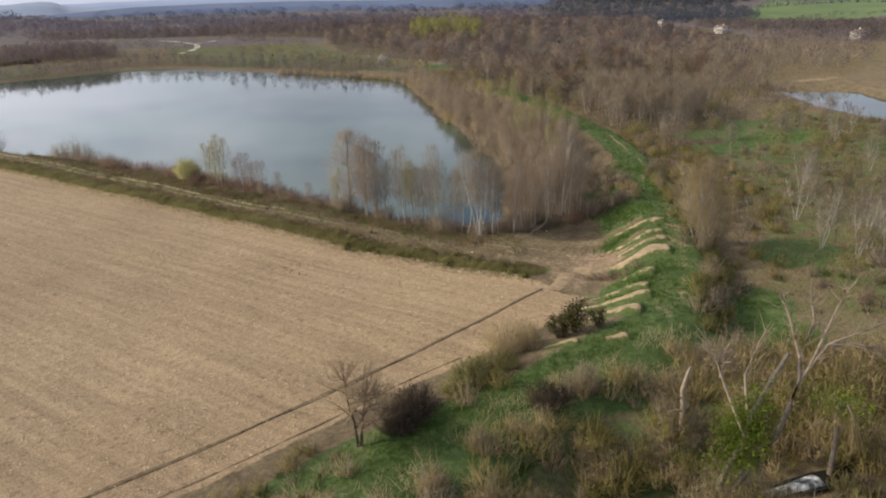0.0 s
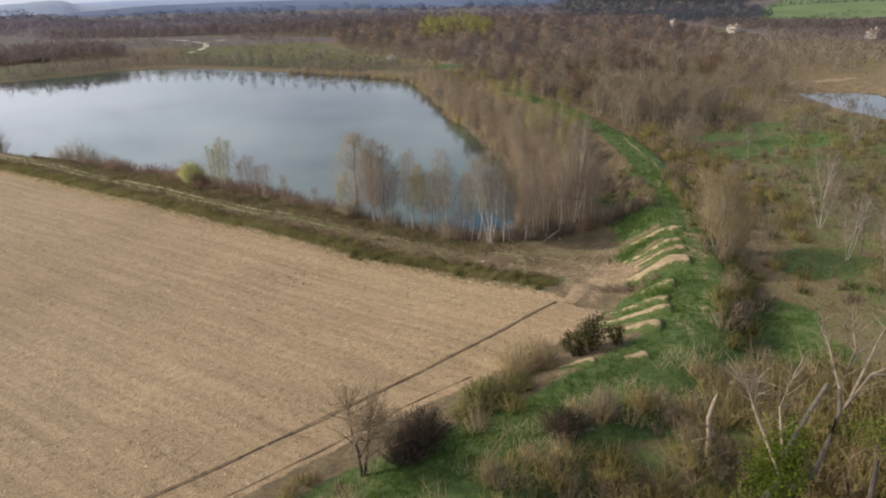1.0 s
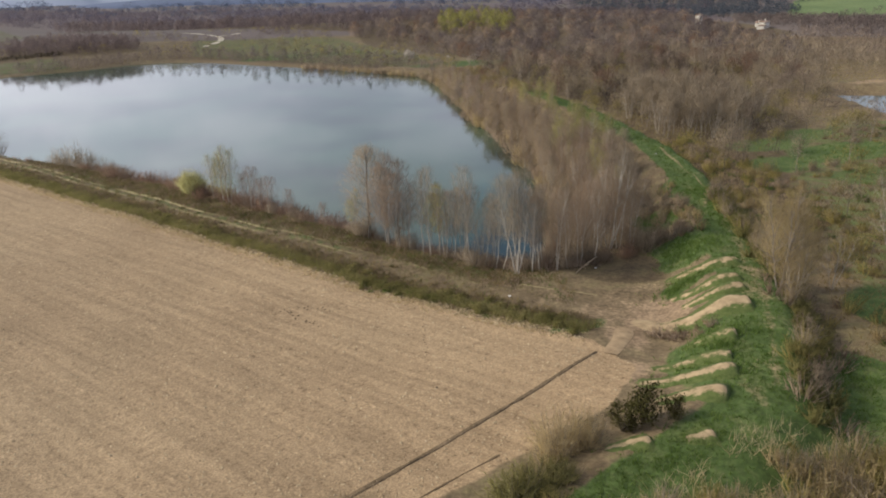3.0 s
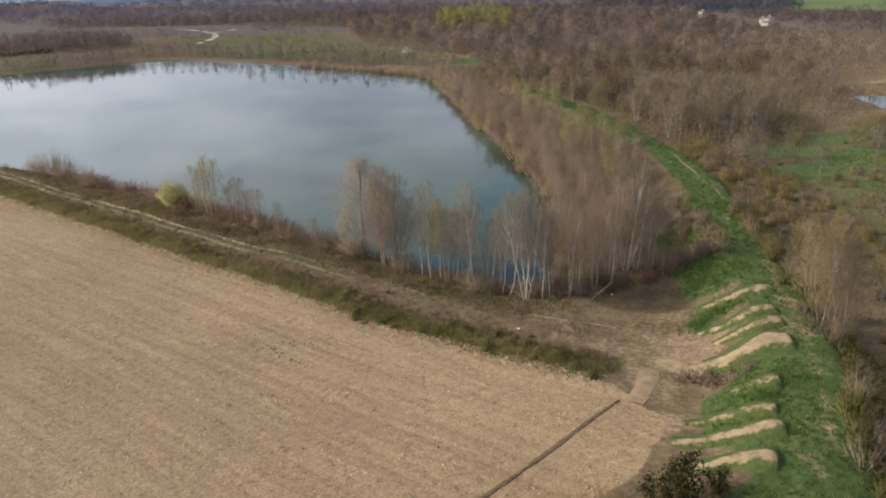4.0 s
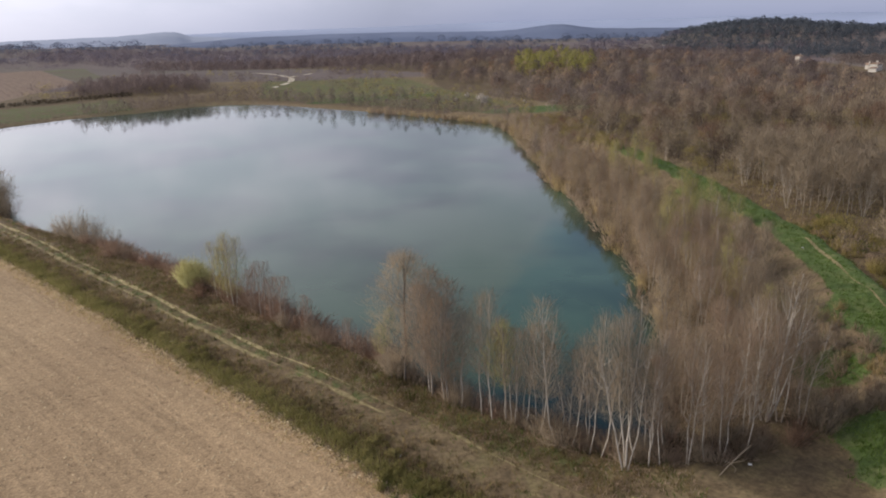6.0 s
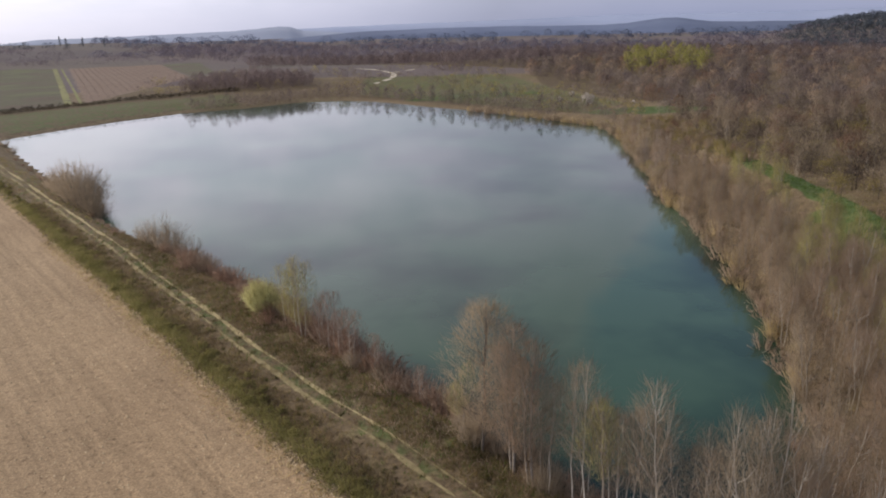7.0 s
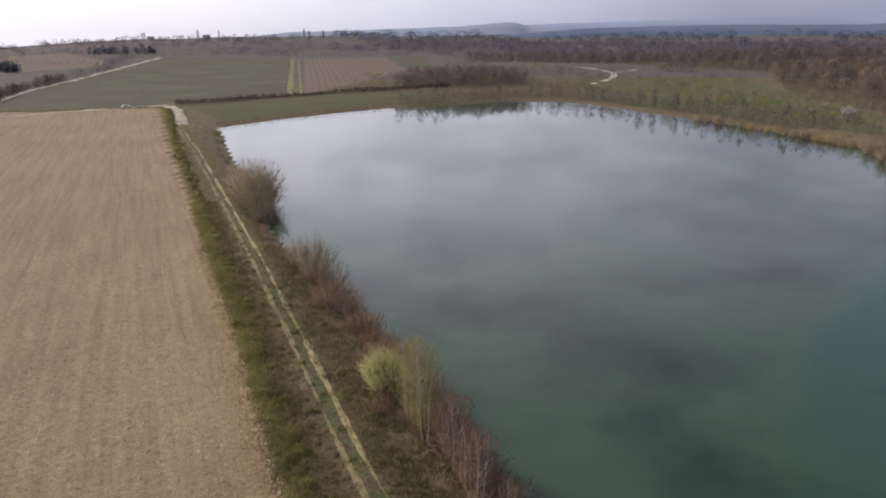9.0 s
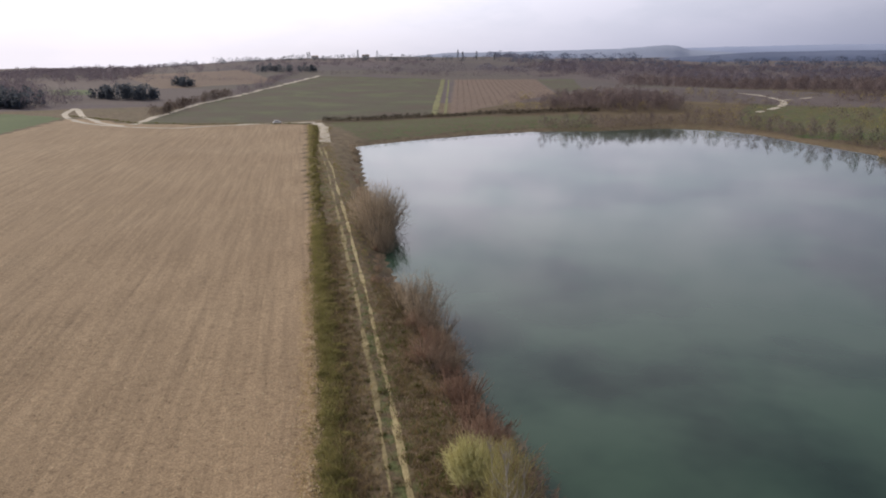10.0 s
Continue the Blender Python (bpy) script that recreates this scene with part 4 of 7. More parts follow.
def slender(seed, high, wide, stems=1, strands=1400, width=0.02, low=0.22, trunk_r=0.09, lean=0.05, limbs=16, rise=1.0, full=0.75, bough=0.42):
    """A slim leafless tree: curved stems that show to the top, steep limbs and a haze of fine upright twigs in a narrow crown."""
    rng = np.random.RandomState(seed)
    wood, axes = [], []
    u = np.linspace(0, 1, 8)
    for k in range(stems):
        h = high * (rng.uniform(0.78, 1.0) if k else 1.0)
        turn = k * 6.28 / stems + rng.uniform(-0.6, 0.6)
        tilt = lean * rng.uniform(0.5, 1.7) * (1.5 if stems > 1 else 1.0)
        out = np.array([math.cos(turn), math.sin(turn)])
        path = np.c_[out[None] * (0.16 * (stems > 1) + tilt * h * u**0.8)[:, None], h * u - 0.3 * (u == 0)]
        path[1:, :2] += np.cumsum(rng.normal(size=(7, 2)) * 0.009 * h, 0)
        thick = trunk_r * (1.0 if k == 0 else rng.uniform(0.6, 0.9))
        wood.append(tube(path, thick * (1 - 0.86 * u) + 0.006, 5))
        axes.append(path)
        if high > 6:
            at = path[3] + (path[4] - path[3]) * rng.uniform(0, 1)
            a = rng.uniform(0, 6.28)
            end = at + np.array([math.cos(a) * 0.10 * h, math.sin(a) * 0.10 * h, 0.38 * h])
            fork = np.stack([at, (at + end) / 2 + [*(rng.normal(size=2) * 0.12), 0], end])
            wood.append(tube(fork, [thick * 0.5, thick * 0.32, 0.008], 4))
    half = wide / 2
    reach = lambda f: half * np.sin(math.pi * np.clip((f - low) / (1.04 - low), 0.03, 0.97) ** full) ** 0.75
    spot = lambda k, f: np.stack([np.interp(f, u, axes[k][:, c]) for c in range(3)], -1)
    for _ in range(limbs * stems):
        k, f, a = rng.randint(stems), rng.uniform(low, 0.9), rng.uniform(0, 6.28)
        start, g = spot(k, f), min(0.97, f + rng.uniform(0.1, 0.24))
        end = spot(k, g) + np.array([math.cos(a), math.sin(a), 0]) * reach(g) * rng.uniform(0.6, 1.0)
        wood.append(tube([start, start * 0.45 + end * 0.55 - [0, 0, 0.02 * high], end], np.array([1.0, 0.66, 0.21]) * bough * trunk_r * (1.1 - 0.6 * f) + 0.004, 3))
    n = strands
    pick, f = rng.randint(0, stems, n), low + (0.97 - low) * rng.uniform(0, 1, n) ** 0.8
    a, q = rng.uniform(0, 6.28, n), np.sqrt(rng.uniform(0, 1, n))
    flat = np.stack([np.cos(a), np.sin(a), np.zeros(n)], 1)
    base = np.zeros((n, 3))
    for k in range(stems):
        base[pick == k] = spot(k, f[pick == k])
    base += flat * (reach(f) * q * (1 + 0.18 * np.sin(3 * a + 9 * f) + 0.10 * np.sin(5 * a - 14 * f)))[:, None]
    way = unit(flat * (0.65 * q)[:, None] + [0, 0, rise] + 0.42 * rng.normal(size=(n, 3))) * (high * rng.uniform(0.045, 0.11, n))[:, None]
    face = flat * q[:, None] + [0, 0, 0.25]
    return join(wood), blades(rng, base, way, width * rng.uniform(0.6, 1.4, n), face, 0.6)


def shrub(seed, high, wide, stalks=60, twigs=7, twig_w=0.035, droop=0.0):
    """A many-stemmed leafless bush."""
    rng = np.random.RandomState(seed)
    a, r = rng.uniform(0, 6.28, stalks), np.sqrt(rng.uniform(0, 1, stalks))
    base = np.stack([np.cos(a) * r * wide * 0.28, np.sin(a) * r * wide * 0.28, np.full(stalks, -0.15)], 1)
    out = np.stack([np.cos(a) * r * wide * 0.42, np.sin(a) * r * wide * 0.42, high * (1 - 0.45 * r**2) * rng.uniform(0.65, 1.0, stalks)], 1)
    out[:, :2] += rng.normal(size=(stalks, 2)) * wide * 0.06
    stems = [tube([b, b + o * 0.5 + rng.normal(size=3) * 0.06, b + o], [twig_w * 0.9, twig_w * 0.6, twig_w * 0.2], 3) for b, o in zip(base[: stalks // 3], out[: stalks // 3])]
    n = stalks * twigs
    pick = np.repeat(np.arange(stalks), twigs)
    f = rng.uniform(0.15, 1.0, n)
    b2 = base[pick] + out[pick] * f[:, None]
    w2 = unit(unit(out[pick]) * 0.8 + 0.7 * rng.normal(size=(n, 3)) + [0, 0, 0.2 - droop]) * (high * rng.uniform(0.12, 0.32, n))[:, None]
    return join(stems), join([blades(rng, base, out, np.full(stalks, twig_w * 1.3), out * [1, 1, 0.3] + [0, 0, 0.2], 0.7), blades(rng, b2, w2, np.full(n, twig_w), b2 * [1, 1, 0.5] + [0, 0, 0.2], 0.7)])


def leafy(seed, high, wide, leaves=900, size=0.2, clumps=14, low=0.15):
    """Leaves gathered in uneven clumps on a short frame of stems."""
    rng = np.random.RandomState(seed)
    u = rng.normal(size=(clumps, 3))
    u = unit(u) * rng.uniform(0.3, 1.0, (clumps, 1)) ** 0.5
    c = np.stack([u[:, 0] * wide * 0.36, u[:, 1] * wide * 0.36, high * (low + (1 - low) * (0.5 + 0.42 * u[:, 2]))], 1)
    pick = rng.randint(0, clumps, leaves)
    r = min(high, wide) * 0.2
    p = c[pick] + unit(rng.normal(size=(leaves, 3))) * (r * rng.uniform(0.2, 1.15, (leaves, 1)))
    p[:, 2] = np.maximum(p[:, 2], 0.02)
    stems = [tube([(0, 0, -0.2), k * [0.4, 0.4, 0.5], k], [0.05 + 0.006 * high, 0.04, 0.015], 3) for k in c]
    return join(stems), leafage(rng, p, size * rng.uniform(0.6, 1.3, leaves))


def conifer(seed, high, wide, sprays=420, size=0.5, bare=0.25):
    rng = np.random.RandomState(seed)
    f = rng.uniform(0, 1, sprays) ** 0.8
    a, r = rng.uniform(0, 6.28, sprays), rng.uniform(0.15, 1.0, sprays) ** 0.6
    edge = wide / 2 * np.sin(math.pi * np.clip(0.18 + 0.82 * f, 0, 1)) ** 0.7
    p = np.stack([np.cos(a) * r * edge, np.sin(a) * r * edge, high * (bare + (1 - bare) * f)], 1)
    return tube([(0, 0, -0.2), (0, 0, high * 0.5), (0, 0, high * 0.9)], [0.2, 0.14, 0.04], 5), leafage(rng, p, size * rng.uniform(0.6, 1.4, sprays))


def round_tree(seed, high, wide, strands=420, width=0.08, trunk_r=0.13, low=0.12, limbs=7):
    """A leafless tree seen from some way off: trunk, limbs and a soft rounded crown of fine twigs."""
    rng = np.random.RandomState(seed)
    lean = rng.normal(size=2) * 0.05 * high
    top = np.array([*lean, high * 0.92])
    wood = [tube([(0, 0, -0.3), top * 0.5 + [*rng.normal(size=2) * 0.2, 0], top], [trunk_r, trunk_r * 0.6, 0.02], 5)]
    lobes = []
    for k in range(limbs):
        f, a = rng.uniform(0.18, 0.7), k * 6.28 / limbs + rng.uniform(-0.4, 0.4)
        end = np.array([math.cos(a) * wide * 0.34, math.sin(a) * wide * 0.34, high * (f + 0.24)]) * [*rng.uniform(0.7, 1.15, 2), 1]
        wood.append(tube([top * f, top * f * 0.4 + end * 0.6 - [0, 0, 0.03 * high], end], [trunk_r * 0.45, trunk_r * 0.25, 0.02], 3))
        lobes.append(end)
    lobes = np.array(lobes + [top * 0.85, top * 0.7])
    pick = rng.randint(0, len(lobes), strands)
    away = unit(rng.normal(size=(strands, 3))) * rng.uniform(0.15, 1.0, (strands, 1)) ** 0.5
    base = lobes[pick] + away * [wide * 0.24, wide * 0.24, high * 0.20]
    base[:, 2] = np.maximum(base[:, 2], low * high * rng.uniform(0.5, 1.2, strands))
    way = unit(away + [0, 0, 0.9] + 0.35 * rng.normal(size=(strands, 3))) * (high * rng.uniform(0.07, 0.15, strands))[:, None]
    return join(wood), blades(rng, base, way, width * rng.uniform(0.6, 1.4, strands), away + base / high * 0.6, 0.4)


SHAPES = {}


def plant(name, geo, wood_material, crown_material, label, category, group="", crown="crown", stem="trunk"):
    """One plant as a thing: an Empty at its foot with its stems and its crown."""
    root = new(name)
    root.empty_display_size = 0.3
    tagged(root, label, category, group)
    part(stem, geo[0], wood_material, root)
    part(crown, mesh_of(crown, *geo[1], crown_material, outward(geo[1][0])), crown_material, root)
    SHAPES[root.name] = (geo, wood_material, crown_material)
    return root


def mass(name, roots, spots, seed, label, category, low=0.85, high=1.12):
    """The same plants past counting: one mesh of all their stems and crowns."""
    rng = np.random.RandomState(seed)
    which = rng.randint(0, len(roots), len(spots))
    z = height(spots[:, 0], spots[:, 1])
    layers = {}
    for (x, y), h, k in zip(spots, z, which):
        geo, wood_m, crown_m = roots[k] if isinstance(roots[k], tuple) else SHAPES[roots[k].name]
        a, s = rng.uniform(0, 6.28), rng.uniform(low, high)
        turn = np.array([[math.cos(a), math.sin(a), 0], [-math.sin(a), math.cos(a), 0], [0, 0, 1]]) * s
        for (v, f), m in zip(geo, (wood_m, crown_m)):
            layers.setdefault(m.name, []).append((v @ turn + [x, y, max(h, -0.1)], f, outward(v) @ turn / s))
    chunks, slots, mats, normals = [], [], [], []
    for k, (m, some) in enumerate(layers.items()):
        v, f = join([(a, b) for a, b, _ in some])
        normals += [c for _, _, c in some]
        chunks.append((v, f)), slots.append(np.full(len(f), k)), mats.append(bpy.data.materials[m])
    me = mesh_of(name, *join(chunks), mats[0], np.concatenate(normals))
    for m in mats[1:]:
        me.materials.append(m)
    me.polygons.foreach_set("material_index", np.concatenate(slots).astype(np.int32))
    return tagged(new(name, me), label, category, kind="stuff")


PLACED = set()


def stand(root, spots, seed=0, low=0.85, high=1.12, sink=0.0):
    """Copies of a plant at some places, each turned and sized a little differently; the first place takes the plant itself."""
    rng = np.random.RandomState(seed)
    spots = [tuple(s) for s in spots]
    zs = height([s[0] for s in spots], [s[1] for s in spots])
    for s, z in zip(spots, zs):
        size = s[2] if len(s) > 2 else rng.uniform(low, high)
        m = pose(s[0], s[1], max(z, -0.1) - sink, 0, 0, rng.uniform(0, 360))
        if root.name in PLACED:
            ob = copy_thing(root, m)
        else:
            ob = root
            ob.matrix_basis = m
            PLACED.add(root.name)
        ob.scale = (size * rng.uniform(0.9, 1.1), size * rng.uniform(0.9, 1.1), size)


def scatter(poly, gap, seed, keep=None):
    """Uneven places inside an area, about a gap apart."""
    rng = np.random.RandomState(seed)
    p = np.array(poly)
    gx, gy = np.meshgrid(np.arange(p[:, 0].min(), p[:, 0].max(), gap), np.arange(p[:, 1].min(), p[:, 1].max(), gap))
    q = np.stack([gx.ravel(), gy.ravel()], 1) + rng.uniform(-0.48, 0.48, (gx.size, 2)) * gap
    q = q[inside(q[:, 0], q[:, 1], poly) & (signed(q[:, 0], q[:, 1], LAKE) > 0.2)]
    q = q[line_distance(q[:, 0], q[:, 1], GREEN_STRIP)[0] > 2.0]
    return q if keep is None else q[keep(q[:, 0], q[:, 1])]


def deal(points, roots, seed, **sizes):
    """Share places out among several plants."""
    rng = np.random.RandomState(seed)
    which = rng.randint(0, len(roots), len(points))
    for k, root in enumerate(roots):
        if (which == k).any():
            stand(root, points[which == k], seed + k, **sizes)


# --- the tall bare trees at the near corner of the lake
TALL = "tall bare poplar with pale trunk at the lake's edge"
MULTI = "slender bare birch with several white stems"
tall_a = plant("poplar_tree", slender(1, 12.6, 6.2, 1, 4600, 0.020, 0.15, 0.13, 0.03, 40, 0.8, 0.8, 0.24), bark_grey, twigs_fawn, TALL, "tree", "trees by the lake")
tall_b = plant("poplar_tree", slender(2, 12.4, 4.4, 2, 3800, 0.020, 0.18, 0.11, 0.04, 22, 0.9, 0.8, 0.26), bark_pale, twigs_rose, TALL, "tree", "trees by the lake")
tall_c = plant("poplar_tree", slender(3, 11.4, 4.0, 1, 1700, 0.024, 0.16, 0.09, 0.04, 18, 1.3), bark_grey, twigs_grey, "bare grey-brown poplar in the shore thicket", "tree", "trees by the lake")
birch_a = plant("birch_tree", slender(4, 13.6, 3.6, 4, 2500, 0.019, 0.36, 0.088, 0.10, 10, 1.0), bark_white, twigs_grey, MULTI, "tree", "trees by the lake")
birch_b = plant("birch_tree", slender(5, 12.6, 3.8, 1, 1000, 0.020, 0.32, 0.066, 0.07, 18, 1.0), bark_white, twigs_grey, "slender bare birch with a white leaning stem", "tree", "trees by the lake")
birch_c = plant("birch_tree", slender(6, 12.0, 3.4, 2, 1500, 0.020, 0.30, 0.066, 0.08, 12, 1.0), bark_white, twigs_rose, MULTI, "tree", "trees by the lake")
budding = plant("willow_tree", slender(7, 11.4, 3.2, 2, 1700, 0.024, 0.36, 0.08, 0.05, 14, 1.4), bark_pale, twigs_bud, "slim willow with first yellow-green buds", "tree", "trees by the lake")
thicket_a = plant("poplar_tree", slender(8, 10.4, 3.4, 2, 1500, 0.024, 0.16, 0.08, 0.08, 12, 1.0), bark_pale, twigs_rose, "bare brown tree in the shore thicket", "tree", "trees by the lake")
thicket_b = plant("willow_tree", slender(9, 8.6, 3.8, 2, 1500, 0.024, 0.1, 0.075, 0.09, 12, 0.9), bark_pale, twigs_fawn, "bare tan willow in the shore thicket", "tree", "trees by the lake")
thicket_c = plant("willow_tree", slender(10, 7.6, 3.4, 3, 1500, 0.024, 0.1, 0.065, 0.1, 9, 0.9), bark_pale, twigs_rose, "bare grey willow in the shore thicket", "tree", "trees by the lake")

stand(tall_a, [(13.2, 54.0, 1.1)], 31)
stand(tall_b, [(15.0, 50.6, 1.12), (16.0, 48.6, 1.06)], 32)
stand(birch_b, [(18.5, 45.6, 0.95), (19.0, 44.2, 1.0), (22.2, 40.8, 0.9), (23.3, 39.4, 1.12), (25.1, 36.6, 1.05), (25.6, 35.6, 1.0), (27.9, 33.6, 1.1), (29.3, 32.2, 0.85), (17.2, 47.6, 0.8), (21.4, 42.2, 0.85),
                (24.0, 38.0, 0.8), (31.0, 33.6, 0.95), (33.4, 31.6, 0.9), (26.8, 35.4, 0.9), (37.4, 31.2, 0.85)], 33)
stand(birch_a, [(26.3, 32.8, 1.08), (42.4, 34.6, 1.12)], 34)
stand(birch_c, [(24.4, 39.6, 0.85), (20.8, 43.2, 0.9), (28.4, 32.6, 0.9), (31.8, 31.9, 0.95), (35.2, 31.6, 0.9), (39.0, 33.2, 1.0), (44.8, 32.8, 0.9), (19.8, 46.4, 0.85), (23.0, 42.2, 0.9), (17.4, 49.4, 0.8), (21.8, 44.0, 0.9), (25.8, 38.0, 0.9), (29.8, 34.6, 1.0)], 35)
stand(budding, [(20.4, 43.9, 0.98), (12.0, 57.6, 0.62), (62.0, 78.0, 1.0), (66.5, 80.5, 1.0), (52.0, 44.0, 0.8)], 36)
BELT = [(33, 34), (44, 32), (52, 40), (58, 50), (66, 62), (73, 78), (79, 96), (85, 116), (90, 140), (98, 176), (110, 218), (121, 262), (116, 269),
        (105, 226), (91, 184), (79, 148), (69, 111), (61, 88), (53, 70), (45, 54), (37, 41)]
belt = scatter(BELT, 2.7, 41)
deal(belt[belt[:, 1] < 78], [tall_c, thicket_a, thicket_b, thicket_c, thicket_a, thicket_b, birch_c], 42, low=0.65, high=1.1)
deal(belt[(belt[:, 1] >= 78) & (belt[:, 1] < 150)], [thicket_b, thicket_c, thicket_b, thicket_c, thicket_a, thicket_b], 44, low=0.55, high=0.92)
some_shore = [(slender(900 + k, 7.2 - 0.8 * k, 4.2, 2, 420, 0.07, 0.06, 0.06, 0.08, 3, 0.8), bark_pale, m) for k, m in enumerate((twigs_brown, twigs_rose, wood_ash, twigs_fawn, twigs_olive))]
mass("shore_trees", some_shore, belt[belt[:, 1] >= 150], 43, "bare tan trees packed along the far part of the shore", "trees", 0.65, 1.1)

# --- shrubs and small trees of the bank, the dike and the foreground
brush_red = plant("shrub", shrub(51, 2.6, 3.4, 62, 8, 0.033), twigs_red, twigs_red, "dense leafless reddish shrub on the bank", "shrub", "bank shrubs", "crown", "stem")
brush_brown = plant("shrub", shrub(52, 2.4, 3.2, 62, 8, 0.033), twigs_brown, twigs_brown, "dense leafless brown shrub", "shrub", "bank shrubs", "crown", "stem")
brush_grey = plant("shrub", shrub(53, 4.6, 4.0, 80, 10, 0.032), bark_grey, twigs_grey, "tall leafless grey-brown willow shrub by the water", "shrub", "bank shrubs", "crown", "stem")
brush_tan = plant("shrub", shrub(54, 2.9, 3.0, 66, 7, 0.036), bark_pale, twigs_tan, "tan leafless shrub with upright stems", "shrub", "scrub shrubs", "crown", "stem")
brush_pale = plant("shrub", shrub(55, 3.4, 2.6, 70, 8, 0.034), bark_pale, twigs_grey, "grey leafless shrub with pale upright stems", "shrub", "scrub shrubs", "crown", "stem")
brush_olive = plant("shrub", shrub(56, 3.2, 3.4, 70, 8, 0.04), twigs_olive, twigs_olive, "olive shrub with yellow catkins", "shrub", "scrub shrubs", "crown", "stem")
brush_dark = plant("shrub", shrub(57, 2.5, 3.6, 150, 20, 0.034), bark_grey, thorn_dark, "dark dense rounded thorn bush", "shrub", "scrub shrubs", "crown", "stem")

lime = plant("willow_bush", shrub(58, 5.5, 4.3, 240, 18, 0.05), twigs_olive, leaves_lime, "rounded, loose willow bush in fresh yellow-green leaf", "shrub", "", "crown", "stem")
stand(lime, [(-7.4, 91.2, 0.86)], 1)
slim = plant("birch_tree", slender(61, 8.8, 3.4, 2, 1700, 0.022, 0.12, 0.075, 0.04, 16, 1.0), bark_white, twigs_bud, "slim pale birch with first buds on the bank", "tree", "bank trees")
stand(slim, [(-2.2, 82.6, 1.18), (-4.2, 86.2, 0.9), (-3.0, 84.4, 1.0)], 2)
slim_b = plant("birch_tree", slender(62, 6.8, 2.6, 2, 1300, 0.022, 0.1, 0.055, 0.05, 12, 1.0), bark_white, twigs_red, "slim bare birch with purple-brown twigs", "tree", "bank trees")
stand(slim_b, [(1.0, 78.6, 1.15), (3.2, 75.2, 1.0), (0.0, 80.4, 0.95), (5.6, 71.4, 0.8), (2.0, 77.0, 0.9), (9.6, 65.6, 0.7)], 3)
stand(brush_grey, [(-27.5, 134.0, 1.75), (-29.5, 136.4, 1.4), (-25.0, 130.0, 1.5), (-22.5, 127.0, 1.15), (-31.5, 139.0, 0.9), (-20.0, 122.0, 0.9), (-17.4, 117.6, 0.8), (-46.2, 165.0, 1.2), (-48.4, 169.0, 1.7), (-50.6, 173.0, 2.1), (-52.6, 177.0, 2.4), (-54.4, 181.0, 2.3), (-56.2, 184.6, 2.5),
                   (-58.4, 188.4, 2.3), (-60.6, 192.0, 2.0), (-62.6, 196.0, 1.5), (-66.0, 203.0, 1.0), (-100.0, 269.0, 0.9), (-108.0, 284.0, 1.0), (-72.0, 214.0, 0.7),
                   (-115.0, 298.0, 0.8), (-48.0, 168.0, 0.9)], 4)


def along(pts, gap, seed, side=0.0, jitter=0.8):
    rng = np.random.RandomState(seed)
    q = resample(pts, gap)
    way = unit(np.gradient(q, axis=0))
    return q + np.stack([way[:, 1], -way[:, 0]], 1) * (side + rng.normal(size=(len(q), 1)) * jitter) + rng.normal(size=q.shape) * jitter * 0.5


NEAR_SHORE = [(29, 40), (24, 48.3), (19.5, 54.3), (14.5, 61.4), (7.5, 72.4), (-0.5, 87.4), (-9.5, 104.4), (-19.5, 121.4)]
deal(along(NEAR_SHORE[3:7], 0.95, 71, -0.9, 0.8), [brush_red, brush_brown, brush_red], 72, low=0.9, high=1.8)
deal(along(NEAR_SHORE[5:8] + [(-26, 131)], 1.0, 73, -1.3, 1.0), [brush_red, brush_brown, brush_red], 74, low=0.7, high=1.4)
deal(along([(9, 67), (3.5, 78), (-4, 91)], 1.6, 75, -1.8, 0.8), [brush_red, brush_brown, brush_pale], 76, low=0.7, high=1.1)
mass("shore_brush", [brush_brown, brush_red, brush_grey], along([(40, 32), (31.5, 32.8), (27.4, 35.4), (20.4, 45.6), (15.6, 52.8), (12.4, 59)], 0.75, 77, -0.2, 0.7), 78, "dark leafless undergrowth at the foot of the birches", "brush", 0.45, 0.95)
mass("shore_brush", [brush_pale, brush_red, brush_brown], along([(44, 51), (38, 41.5), (34, 35.5), (29, 37.4), (25, 41.6), (20.6, 48.4), (16.6, 54.6)], 1.3, 177, 0.5, 0.5), 178, "leafless brush along the water behind the birches", "brush", 0.6, 1.1)
mass("shore_brush", [brush_brown, brush_red], along([(-33, 141), (-43, 157), (-64, 198), (-90, 249)], 4.0, 79, -1.5, 0.8), 80, "low leafless brush on the far part of the bank", "brush", 0.3, 0.6)
deal(scatter([(34, 30), (52, 27), (57, 38), (50, 40), (44, 33), (36, 34)], 3.2, 81), [brush_brown, brush_red, brush_grey], 82, low=0.5, high=1.0)

# the same shrubs with fewer twigs, for the masses
thin = lambda seed, tall, wide, m, stalks=30, twigs=5, w=0.056: (shrub(seed, tall, wide, stalks, twigs, w), m, m)
some_tan, some_tan_b, some_olive = thin(541, 2.9, 2.6, twigs_tan), thin(542, 2.5, 2.2, twigs_tan, 40), thin(561, 3.2, 3.2, twigs_olive, 40)
some_grey, some_brown, some_red = thin(551, 3.4, 2.4, twigs_grey, 40), thin(521, 2.4, 3.0, twigs_brown), thin(511, 2.6, 3.2, twigs_red)
some_green = thin(562, 1.3, 2.6, grass_lush, 30, 6, 0.09)

